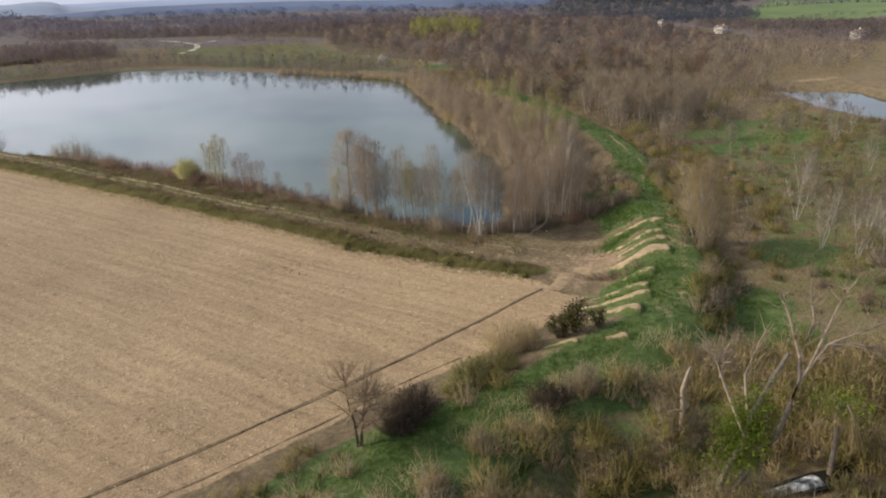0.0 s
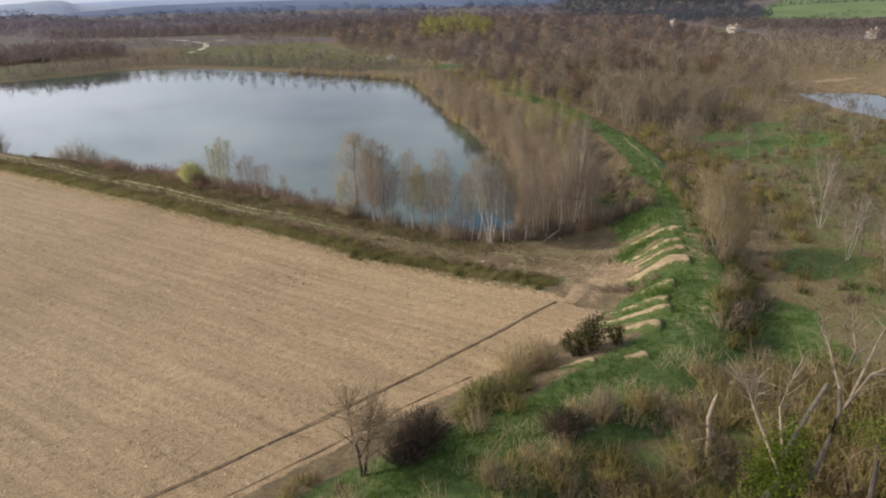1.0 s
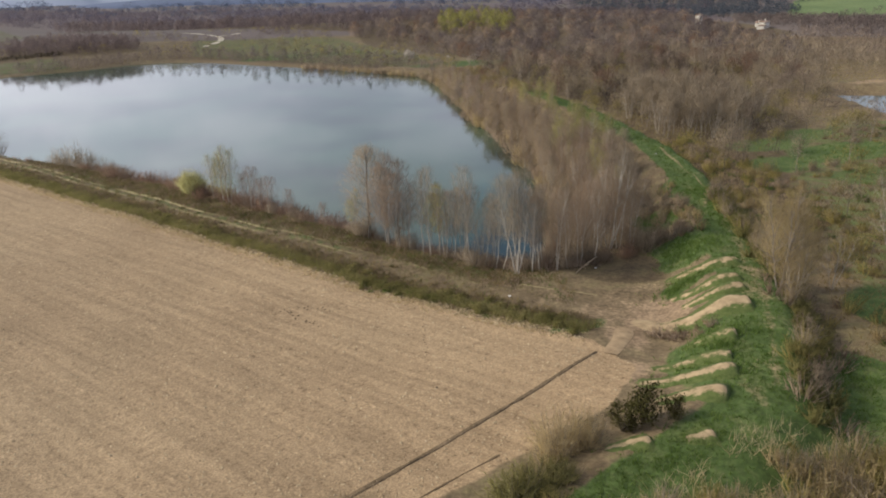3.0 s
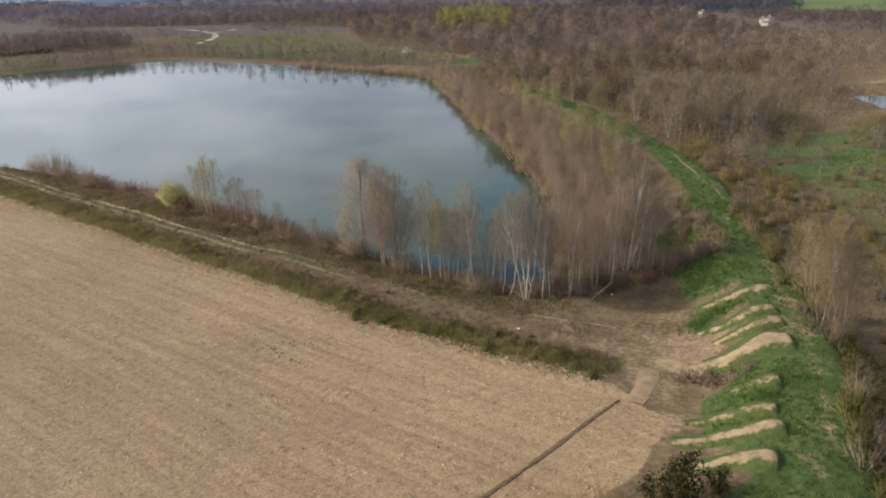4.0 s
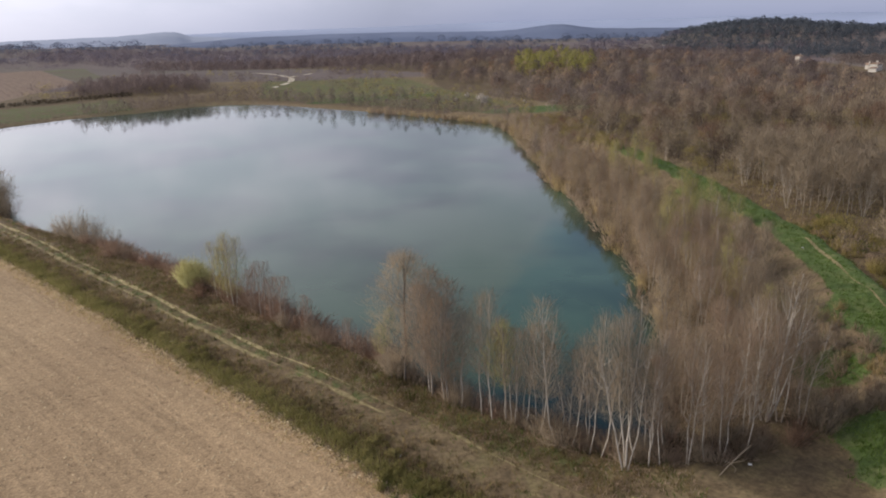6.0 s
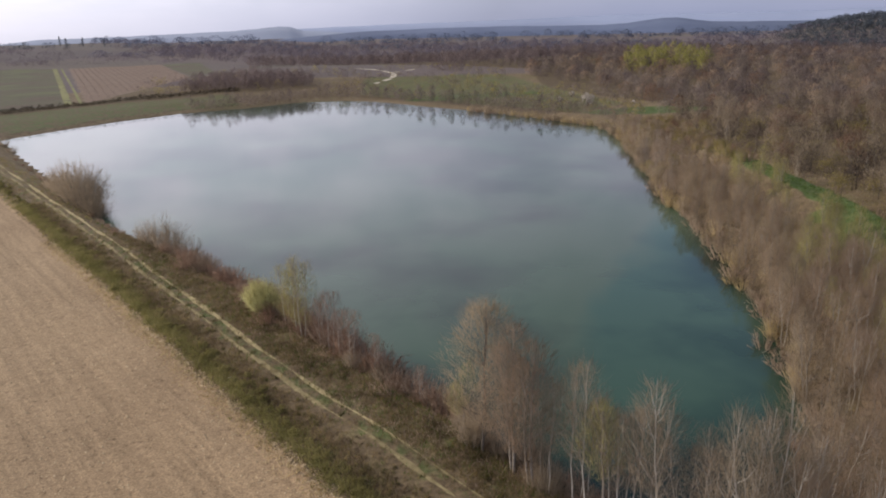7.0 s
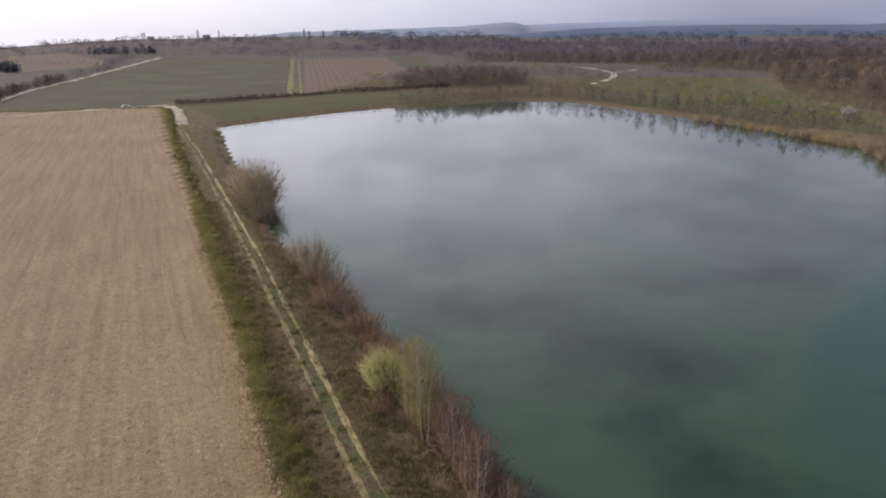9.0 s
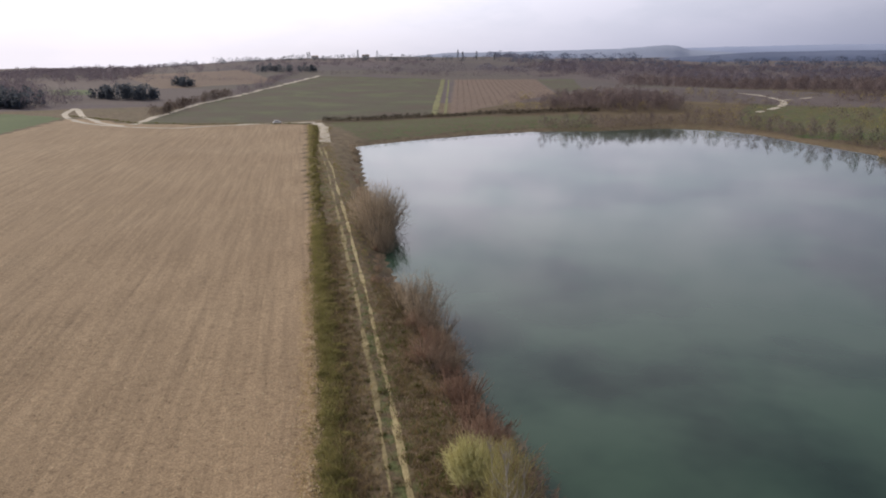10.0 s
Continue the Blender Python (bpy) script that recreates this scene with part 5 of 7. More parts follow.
weed_green, weed_dead, weed_rust = thin(571, 0.9, 1.5, weeds_dark, 13, 6, 0.12), thin(572, 0.8, 1.6, grass_dry, 13, 6, 0.09), thin(573, 0.8, 1.7, weeds_brown, 13, 6, 0.09)
MARGIN = [(22, 17), (8.6, 38.4), (-15, 82.4), (-21.4, 94.2), (-26.4, 104.2), (-34.4, 118.6), (-46.4, 140.2), (-64.4, 173.2), (-102.4, 241.2), (-166, 362)]
some_thorn = thin(574, 1.9, 2.6, bramble_green, 60, 9, 0.08)
mass("margin_brambles", [some_thorn, weed_dead, weed_green, weed_rust, weed_green], along(MARGIN, 0.26, 574, 0.5, 0.6), 575, "dark green brambles and weeds on the field's margin", "weeds", 0.22, 0.5)
mass("margin_brambles", [some_green, weed_green, weed_dead, some_thorn, some_green], along([(7.4, 39.4), (14.6, 29.8), (19, 23.8), (22.4, 18.8), (24.4, 14.6)], 0.22, 580, 0.2, 0.8), 581, "thick green bramble hedge at the field's corner", "weeds", 0.25, 0.5)
mass("hollow_weeds", [weed_rust, some_brown, weed_dead, weed_rust], scatter([(28.4, 12.6), (30.6, 8.2), (33.6, 6.0), (36.4, 7.6), (33.6, 9.4), (31.2, 11.6)], 0.9, 582), 583, "dead brown weeds in the hollow behind the big ramp", "weeds", 0.35, 0.8)
mass("margin_brambles", [weed_rust, weed_green, weed_rust, weed_dead], along(MARGIN[:8], 0.32, 576, 2.5, 1.1), 577, "dead brown weeds between field and track", "weeds", 0.28, 0.6)
mass("bank_weeds", [weed_dead, weed_rust, weed_green], along(TRACK[3:12], 0.8, 578, 3.6, 1.0), 579, "brown and green weeds between track and water", "weeds", 0.4, 0.9)

# the foreground thicket below the dike
fieldtree = plant("field_tree", bare_tree(91, 6.4, 4.6, 2, 20, 13, 8, 0.19, 0.22, 0.45, 0.10, 0.026), thorn_dark, twigs_fawn, "small bare tree with a dark crooked trunk", "tree")
stand(fieldtree, [(-9.8, -11.0, 1.0)], 5)
stand(brush_dark, [(-5.0, -9.8, 1.15), (-3.4, -8.2, 0.95), (-6.6, -11.0, 0.9), (5.6, -14.5, 0.9)], 6)
thorn_green = plant("shrub", shrub(571, 2.5, 3.4, 150, 18, 0.04), bark_grey, bramble_green, "olive-green rounded thorn bush at the field's foot", "shrub", "scrub shrubs", "crown", "stem")
stand(thorn_green, [(2.2, -7.4, 1.1), (4.6, -6.2, 1.0), (0.4, -8.2, 0.7), (6.6, -6.6, 0.7)], 61)
evergreen = plant("evergreen_bush", leafy(92, 3.6, 4.6, 1900, 0.20, 22, 0.1), bark_grey, leaves_dark, "dark green evergreen bush on the dike's slope", "shrub", "", "crown", "stem")
stand(evergreen, [(16.6, -3.6, 1.0), (14.6, -3.4, 0.7), (18.6, -4.8, 0.6)], 7)
tan_tree = plant("shrub", shrub(93, 4.2, 3.4, 90, 12, 0.03), bark_pale, twigs_tan, "pale tan leafless bush at the field's corner", "shrub", "", "crown", "stem")
stand(tan_tree, [(9.0, -3.0, 1.1), (10.8, -3.6, 0.95), (7.6, -3.6, 0.9), (12.0, -2.4, 0.6)], 8)
THICKET = [(-22, -24), (-10, -18), (2, -15), (12, -13), (20, -12), (26, -11), (31, -14), (36, -19), (34, -26), (24, -25.5), (14, -24.5), (4, -22), (-8, -27)]
clearing = lambda x, y: waves(x, y, 11, 31) > -0.55   # the scrub stands in clumps with grass between
thick = scatter(THICKET, 2.3, 94, clearing)
deal(thick, [brush_tan, brush_pale, brush_brown, brush_tan, brush_olive], 95, low=0.55, high=1.1)
mass("thicket_scrub", [some_tan, some_grey, some_olive, some_tan_b, some_green, some_olive, some_green], scatter(THICKET, 1.5, 194, clearing), 195, "dense leafless scrub with upright stems", "scrub", 0.35, 0.9)
mass("thicket_scrub", [some_tan, some_olive, some_grey, some_green], scatter([(-30, -22), (-24, -24), (-8, -26.5), (4, -24.5), (14, -29.5), (24, -31), (60, -42), (50, -56), (10, -44), (-30, -40)], 2.2, 96), 97,
     "dense leafless scrub beside the stream", "scrub", 0.6, 1.1)
mass("thicket_scrub", [some_red, some_brown, some_olive, some_green], scatter([(-34, -14), (-20, -10.5), (-13, -8), (-10, -12), (-14, -18), (-30, -22)], 1.8, 196), 197, "low brown scrub along the field's foot", "scrub", 0.35, 0.7)
mass("thicket_scrub", [some_olive, some_tan, some_olive], scatter([(26, -22), (36, -21), (48, -24), (60, -30), (60, -38), (24, -30.5), (23, -26)], 1.9, 98), 99, "olive catkin scrub beside the stream", "scrub", 0.8, 1.4)
for side, low, high in ((1.9, 0.3, 0.75), (-1.9, 0.4, 0.8), (3.4, 0.5, 0.95), (-3.4, 0.5, 0.9)):
    bankside = along(STREAM[:5], 1.2, 1960 + int(side * 10), side, 0.5)
    bankside = bankside[(side < 0) | (bankside[:, 0] < 14.6) | (bankside[:, 0] > 21.5)]
    mass("stream_scrub", [some_tan, some_olive, some_grey, some_green], bankside, 1970 + int(side * 10), "tan and olive scrub on the stream's bank", "scrub", low, high)
stand(brush_tan, [(10.2, -27.6, 1.3), (11.4, -28.3, 1.4), (12.6, -28.6, 1.35), (13.6, -28.4, 1.2), (9.0, -28.6, 1.2)], 1965)
stand(brush_olive, [(11.0, -29.6, 1.2), (13.2, -29.8, 1.1), (14.6, -29.4, 0.9)], 1966)
deal(scatter([(4, -30.5), (13.5, -31), (13, -35), (2, -35)], 2.2, 1961), [brush_tan, brush_pale, brush_olive], 1962, low=0.8, high=1.2)
mass("slope_scrub", [some_tan, some_brown, some_olive, some_grey, some_red], np.concatenate([along([(68, 66), (76, 82), (83, 100), (88, 120), (91, 140), (98, 168)], 0.6, 1991, -3.0, 1.5), scatter([(93, 140), (106, 148), (120, 190), (140, 240), (150, 270), (122, 266), (110, 218), (98, 176)], 2.6, 1990)]), 1989,
     "tan and olive scrub between the shore trees and the grass way", "scrub", 0.6, 1.15)
mass("slope_scrub", [some_brown, some_grey, weed_rust, some_tan_b], scatter([(49, 33), (52, 27.5), (56, 31), (60, 39), (66, 49), (62, 52), (56, 44)], 1.6, 1967), 1968, "brown brush and dead grass on the dike's inner slope", "scrub", 0.4, 0.85)
mass("dike_brambles", [some_thorn, some_olive, some_brown, some_thorn, some_grey], along([(30, -9), (36, -5), (41, 0), (47, 7), (54, 17), (62, 29), (70, 41)], 0.6, 1963, -0.2, 1.2), 1964, "dark green brambles down the dike's slope", "brambles", 0.6, 1.1)
mass("thicket_scrub", [some_tan, some_tan_b, some_olive], scatter([(16, -14), (30, -15), (44, -20), (52, -30), (30, -30), (22, -24)], 2.0, 1981), 1982, "pale tan scrub with upright stems", "scrub", 0.8, 1.35)
deal(np.array([(-2, -16.5), (4, -9.5), (8, -13), (0, -10.5), (22, -13), (-12, -14)]), [brush_olive, brush_tan], 100, low=0.6, high=0.9)


def dead_tree():
    """A big leafless wreck of a tree, its lower trunk wrapped in ivy."""
    root = tagged(new("dead_tree"), "large dead pale tree with broken limbs, ivy round its trunk", "tree")
    root.matrix_basis = pose(14.4, -28.0, 0.0)
    limb = lambda pts, r: tube(pts, np.linspace(r[0], r[1], len(pts)), 6)
    foot = float(height(14.4, -26.6))
    part("trunk", join([limb([(-2.6, 1.4, foot - 0.4), (-2.5, 0.4, 3.5), (-2.28, -0.63, 6.34), (-1.56, -0.32, 8.05), (-0.13, -0.28, 10.03), (1.45, -0.3, 12.0)], (0.30, 0.15))]), bark_grey, root)
    part("stem", join([
                        limb([(-2.4, 1.2, foot - 0.4), (-1.4, -0.6, 3.8), (-0.34, -1.51, 6.58), (0.81, -1.37, 8.42), (1.81, -1.16, 10.27), (2.07, -0.73, 11.7)], (0.27, 0.12))]), bark_grey, root)
    limbs = [[(2.07, -0.73, 11.7), (1.97, -0.01, 13.43), (1.91, 0.47, 14.58), (1.57, 1.09, 15.74)], [(2.07, -0.73, 11.7), (3.42, -0.53, 13.97), (3.46, 0.12, 15.69)],
             [(1.81, -1.16, 10.27), (3.98, -1.38, 12.51), (6.29, -2.23, 13.32), (7.74, -2.75, 13.86)], [(3.98, -1.38, 12.51), (5.6, -2.21, 12.47), (7.16, -3.12, 12.14)],
             [(2.5, -1.2, 10.9), (4.93, -0.97, 14.79), (5.99, -0.96, 16.2)], [(-2.28, -0.6, 6.5), (-2.99, 1.42, 10.68), (-3.14, 2.06, 12.12), (-3.6, 2.46, 12.56)],
             [(-2.99, 1.42, 10.5), (-2.41, 1.79, 12.39)], [(-1.9, -0.4, 7.4), (-1.51, 0.66, 10.64), (-0.34, 0.84, 12.62), (0.38, 0.86, 13.61)]]
    rng = np.random.RandomState(3)
    for path in limbs:
        branch = part("limb", limb(path, (0.12, 0.03)), bark_dead, root)
        twig = []
        for _ in range(38):
            k = rng.randint(1, len(path))
            at = np.array(path[k - 1]) + (np.array(path[k]) - path[k - 1]) * rng.uniform(0.2, 1)
            end = at + unit(unit(np.array(path[-1]) - path[0]) + rng.normal(size=3) * 0.6) * rng.uniform(0.6, 2.1)
            twig.append(tube([at, (at + end) / 2 + rng.normal(size=3) * 0.08, end], [0.032, 0.022, 0.01], 3))
        tagged(part("spray", join(twig), bark_dead, branch), kind="stuff")
    c = rng.normal(size=(4200, 3)) * [0.68, 0.68, 1.1]
    axis = np.stack([np.interp(c[:, 2], [-2, 2], [-2.4, -1.4]), np.interp(c[:, 2], [-2, 2], [0.2, -0.4]), 6.6 + 1.5 * c[:, 2]], 1)
    part("ivy", leafage(rng, axis + c * [1.25, 1.25, 0], rng.uniform(0.12, 0.28, 4200)), leaves_ivy, root, "bright green ivy leaves")


def snag():
    root = tagged(new("dead_snag"), "broken pale trunk with one bare branch", "tree")
    root.matrix_basis = pose(14.6, -20.6, float(height(14.6, -20.6)))
    part("trunk", tube([(0, 0, -0.3), (0.1, 0.1, 2.4), (0.0, 0.25, 3.8), (0.35, 0.2, 5.2), (0.55, 0.1, 5.9)], [0.24, 0.2, 0.18, 0.15, 0.09], 7), bark_dead, root)
    part("branch", tube([(0.05, 0.2, 3.0), (-0.7, 0.3, 3.7), (-1.0, 0.5, 4.6)], [0.09, 0.06, 0.02], 5), bark_dead, root)
    part("branch", tube([(0.05, 0.1, 2.0), (-0.8, 0.1, 2.3), (-1.4, 0.3, 2.2)], [0.09, 0.06, 0.03], 5), bark_dead, root)
    part("branch", tube([(0.1, 0.1, 1.6), (0.6, 0.3, 2.1), (0.9, 0.2, 2.0)], [0.1, 0.07, 0.04], 5), bark_dead, root)


def ivied_willow():
    """A low broken willow: arching shoots that hang, ivy over its crown."""
    root = tagged(new("broken_willow"), "broken willow with hanging tan shoots and ivy on its crown", "tree")
    x, y = 22.6, -28.6
    root.matrix_basis = pose(x, y, max(0.4, float(height(x, y))))
    rng = np.random.RandomState(77)
    part("trunk", tube([(0, 0, -0.6), (0.3, 0.2, 2.0), (0.7, 0.5, 4.2), (0.9, 0.7, 5.6)], [0.24, 0.2, 0.16, 0.08], 7), bark_grey, root)
    for k in range(9):
        a = k * 0.7 + rng.uniform(-0.2, 0.2)
        out = np.array([math.cos(a), math.sin(a), 0.0])
        start = np.array([0.6, 0.45, rng.uniform(3.2, 5.0)])
        reach = rng.uniform(1.6, 3.0)
        pts = [start, start + out * reach * 0.4 + [0, 0, 0.9], start + out * reach * 0.8 + [0, 0, 0.5], start + out * reach + [0, 0, -1.6]]
        bough = part("bough", tube(pts, [0.07, 0.055, 0.04, 0.015], 5), bark_grey, root)
        hang = []
        for _ in range(48):
            u = rng.uniform(0.25, 1.0) * 3
            i = min(2, int(u))
            at = pts[i] + (pts[i + 1] - pts[i]) * (u - i)
            end = at + [*(rng.normal(size=2) * 0.35), -rng.uniform(0.6, 2.0)]
            hang.append(tube([at, (at + end) / 2 + [*(rng.normal(size=2) * 0.15), 0.1], end], [0.02, 0.015, 0.006], 3))
        tagged(part("shoots", join(hang), twigs_tan, bough), kind="stuff")
    c = rng.normal(size=(1500, 3)) * [1.15, 1.15, 0.55]
    part("ivy", leafage(rng, c + [0.8, 0.6, 5.2], rng.uniform(0.1, 0.24, 1500)), leaves_ivy, root, "yellow-green ivy leaves")


dead_tree()
snag()
ivied_willow()
fallen = tagged(new("fallen_branch"), "fallen pale branch lying at the wood's edge", "branch")
fallen.matrix_basis = pose(35.5, 30.0, float(height(35.5, 30.0)))
part("bough", tube([(-2.6, -0.8, 0.1), (-1.2, -0.3, 0.5), (0.2, 0.1, 0.9), (1.6, 0.5, 1.2)], [0.04, 0.07, 0.09, 0.1], 6), bark_dead, fallen)
for k, end in enumerate([(-1.8, -1.6, 0.7), (-2.4, 0.7, 0.9), (-0.5, -1.2, 1.2)]):
    part("twig", tube([(-1.0, -0.2, 0.55), tuple(np.array(end) * 0.7 + [0, 0, 0.15]), end], [0.05, 0.03, 0.012], 4), bark_dead, fallen)

# --- flood plain and woods beside the dike
def off_dike(x, y):
    clear = (line_distance(x, y, DIKE)[0] > 5.5) | (y > 156)
    for cx, cy, rx, ry in LUSH_PATCHES:
        clear &= np.hypot((x - cx) / rx, (y - cy) / ry) > 0.95
    return clear



pale_a = plant("poplar_tree", slender(111, 11.5, 5.2, 3, 4200, 0.022, 0.14, 0.12, 0.10, 16, 0.8), bark_pale, twigs_tan, "tall bare poplar with pale forked trunk below the dike", "tree", "trees of the flood plain")
pale_b = plant("poplar_tree", slender(112, 9.4, 3.6, 3, 1500, 0.028, 0.24, 0.09, 0.10, 12, 0.9), bark_white, twigs_grey, "bare pale-stemmed poplar on the flood plain", "tree", "trees of the flood plain")
wood_a = plant("woodland_tree", round_tree(113, 10.5, 7.5, 560, 0.09), bark_grey, wood_mid, "bare brown tree in the wood", "tree", "trees of the wood")
wood_b = plant("woodland_tree", round_tree(114, 9.0, 8.0, 560, 0.09), bark_grey, twigs_grey, "bare grey-brown tree in the wood", "tree", "trees of the wood")
wood_c = plant("woodland_tree", round_tree(115, 12.0, 5.0, 480, 0.08, 0.11, 0.2), bark_pale, twigs_grey, "slim tall bare tree in the wood", "tree", "trees of the wood")
wood_d = plant("woodland_tree", round_tree(116, 7.0, 7.0, 520, 0.09, 0.1, 0.06), bark_grey, twigs_olive, "low tree with olive catkins in the wood", "tree", "trees of the wood")
stand(pale_a, [(46.6, 9.4, 1.0), (49.6, 10.6, 1.05), (50.2, 14.0, 0.8), (53.5, 12.0, 0.75), (45.4, 6.4, 0.6)], 9)
stand(pale_b, [(64, 3, 1.0), (64.5, -2, 1.0), (66, -5, 1.1), (73, 14, 0.9), (87, 24, 0.9), (58, 11, 0.8), (70, 0, 0.9), (79, 6, 0.9)], 10)
deal(scatter([(52, -12), (64, 8), (78, 26), (92, 36), (118, 54), (150, 60), (160, 20), (120, -20), (80, -30), (56, -22)], 8.5, 117), [wood_b, pale_b, wood_d, wood_d], 118, low=0.5, high=0.85)
plain_scrub = scatter([(44, 1), (56, 12), (70, 26), (80, 44), (92, 62), (118, 72), (160, 80), (176, 60), (160, 10), (110, -25), (60, -20), (42, -12), (42, -4)], 3.7, 119,
                      lambda x, y: (np.sin(x * 0.13 + 1) + np.sin(y * 0.17 + x * 0.05) > -0.5) & off_dike(x, y))
mass("flood_plain_scrub", [some_brown, some_olive, some_tan, some_olive, some_grey, some_red, some_green], plain_scrub, 120, "brown and olive scrub of the flood plain", "scrub", 0.35, 0.9)
stand(pale_b, [(219, 204, 1.5), (222.5, 202.5, 1.4), (224, 206, 1.2)], 101)
WOOD_NEAR = [(82, 52), (90, 68), (98, 92), (104, 118), (107, 141), (116, 180), (130, 222), (144, 266), (250, 268), (240, 200), (206, 132), (176, 100), (150, 64), (112, 52)]
near_wood = scatter(WOOD_NEAR, 6.6, 121, lambda x, y: (np.sin(x * 0.09 + 2) + np.sin(y * 0.075 + x * 0.03) > -0.5) & off_dike(x, y))
close = near_wood[:, 1] < 135
deal(near_wood[close], [wood_a, wood_b, wood_c, wood_d, wood_b, wood_d], 122, low=0.6, high=1.0)
wood_e = (round_tree(117, 8.5, 7.5, 480, 0.10), bark_grey, wood_dark)
wood_f = (round_tree(118, 11.0, 7.0, 480, 0.10), bark_grey, wood_red)
mass("wood", [wood_a, wood_b, wood_c, wood_e, wood_d, wood_e, wood_f], near_wood[~close], 125, "bare brown wood beside the grass way", "wood", 0.65, 1.1)
deal(along([(58, 52), (66, 66), (75, 80), (81, 92), (85, 104), (90, 122), (92, 138)], 2.4, 126, -2.6, 1.4), [brush_olive, budding, brush_tan, budding], 127, low=0.6, high=1.0)
deal(scatter([(104, 92), (112, 118), (134, 140), (150, 120), (140, 96), (118, 84)], 3.9, 123), [wood_c, pale_b, wood_c, wood_c], 124, low=0.8, high=1.05)


def copse(name, spots, tall, wide, strands, width, material, seed, label, category="wood", leaf=False, upright=0.9):
    """Many far plants as one mass of twigs or leaves, each plant with a rounded crown."""
    rng = np.random.RandomState(seed)
    n = len(spots)
    z = height(spots[:, 0], spots[:, 1])
    h = tall * rng.uniform(0.55, 1.2, n) * (1 + 0.16 * waves(spots[:, 0], spots[:, 1], 48, seed))
    w = wide * rng.uniform(0.7, 1.2, n)
    pick = np.repeat(np.arange(n), strands)
    m = len(pick)
    f = rng.uniform(0.0, 1.0, m)
    a = rng.uniform(0, 6.28, m)
    r = rng.uniform(0.25, 1.0, m) ** 0.6 * np.sqrt(np.clip(1 - (1.75 * f - 0.75) ** 2, 0.05, 1))
    flat = np.stack([np.cos(a) * r, np.sin(a) * r, np.zeros(m)], 1)
    out = flat * (w[pick] / 2)[:, None]
    foot = np.c_[spots, z][pick]
    face = unit(flat * 1.2 + np.c_[np.zeros((m, 2)), 1.5 * f - 0.25])
    normals = np.repeat(unit(face + 0.1 * rng.normal(size=(m, 3)) + [0, 0, 0.6]), 3, 0)
    if leaf:
        v, t = leafage(rng, foot + out + np.c_[np.zeros((m, 2)), (0.08 + 0.9 * f) * h[pick]], width * rng.uniform(0.6, 1.4, m))
        side = np.cross(v[1::3] - v[::3], v[2::3] - v[::3])
        t = np.where((side * face).sum(1)[:, None] < 0, t[:, ::-1], t)
    else:
        base = foot + out * 0.9 + np.c_[np.zeros((m, 2)), (0.04 + 0.84 * f) * h[pick]]
        way = (face * 0.5 + [0, 0, 0.7 * upright] + 0.28 * rng.normal(size=(m, 3))) * (h[pick] * rng.uniform(0.09, 0.18, m))[:, None]
        v, t = blades(rng, base, way, width * rng.uniform(0.6, 1.4, m), face, 0.3)
    return tagged(new(name, mesh_of(name, v, t, material, normals)), label, category, kind="stuff")


def woods(name, spots, tall, wide, strands, width, materials, seed, labels, category="wood"):
    """A wood whose trees differ in tone from one to the next."""
    which = np.random.RandomState(seed).randint(0, len(materials), len(spots))
    for k, (m, label) in enumerate(zip(materials, labels)):
        copse(name, spots[which == k], tall * (1 - 0.05 * k), wide, strands, width, m, seed + k, label, category)


BROWN, GREY, TAWNY = "leafless brown trees of the woodland", "grey leafless trees of the woodland", "tawny leafless trees of the woodland"
woods("undergrowth", scatter(WOOD_NEAR, 3.3, 131, off_dike), 3.2, 4.6, 50, 0.1, [wood_mid, twigs_grey, twigs_olive], 132,
      ["tangled brown undergrowth of the wood", "grey undergrowth of the wood", "olive undergrowth of the wood"], "undergrowth")
mass("shore_brush", [some_grey, some_brown, some_tan], along([(46.5, 53), (54.5, 69), (62.5, 87), (70.5, 110), (80.5, 147), (92.5, 183), (106.5, 226), (116, 267), (101, 302), (80, 345)], 2.1, 1301, -0.6, 0.7), 1302,
     "leafless brush leaning over the water", "brush", 0.7, 1.5)
mass("way_scrub", [some_olive, some_tan, some_brown, some_green, some_olive], scatter([(57, 18), (70, 38), (82, 62), (92, 88), (108, 92), (100, 58), (82, 28), (64, 8)], 2.5, 1303, off_dike), 1304, "olive and brown scrub beside the grass way", "scrub", 0.4, 0.95)
copse("undergrowth", scatter(BELT, 2.2, 133), 2.4, 2.6, 60, 0.06, twigs_brown, 134, "dense brown undergrowth along the shore", "undergrowth")
FAR_A = [(146, 266), (160, 330), (176, 420), (150, 520), (330, 640), (520, 560), (430, 400), (340, 250), (262, 190), (250, 268)]
woods("far_wood", scatter(FAR_A, 9.0, 135, lambda x, y: waves(x, y, 40, 7) > -0.55), 10.5, 10.5, 270, 0.17, [wood_far, wood_ash, wood_mauve, twigs_rose, wood_red, wood_ash, wood_mauve], 136, [BROWN, GREY, "dark leafless trees of the woodland", TAWNY, "reddish-brown leafless trees of the woodland", GREY, BROWN])
copse("far_wood", scatter(FAR_A, 50, 1354), 6.5, 5.5, 90, 0.4, leaves_pine, 1364, "scattered dark ivy-clad trees of the woodland", "wood", True)
LIME_SPOTS = scatter([(218, 478), (262, 446), (316, 520), (270, 566)], 8.5, 1355)
copse("far_wood", LIME_SPOTS, 13, 8.5, 150, 0.3, twigs_lime, 1365, "tall budding yellow-green trees of the woodland")
FAR_B = [(150, 510), (96, 560), (110, 610), (60, 650), (-40, 700), (-60, 790), (200, 900), (560, 860), (620, 640), (520, 560), (330, 640)]
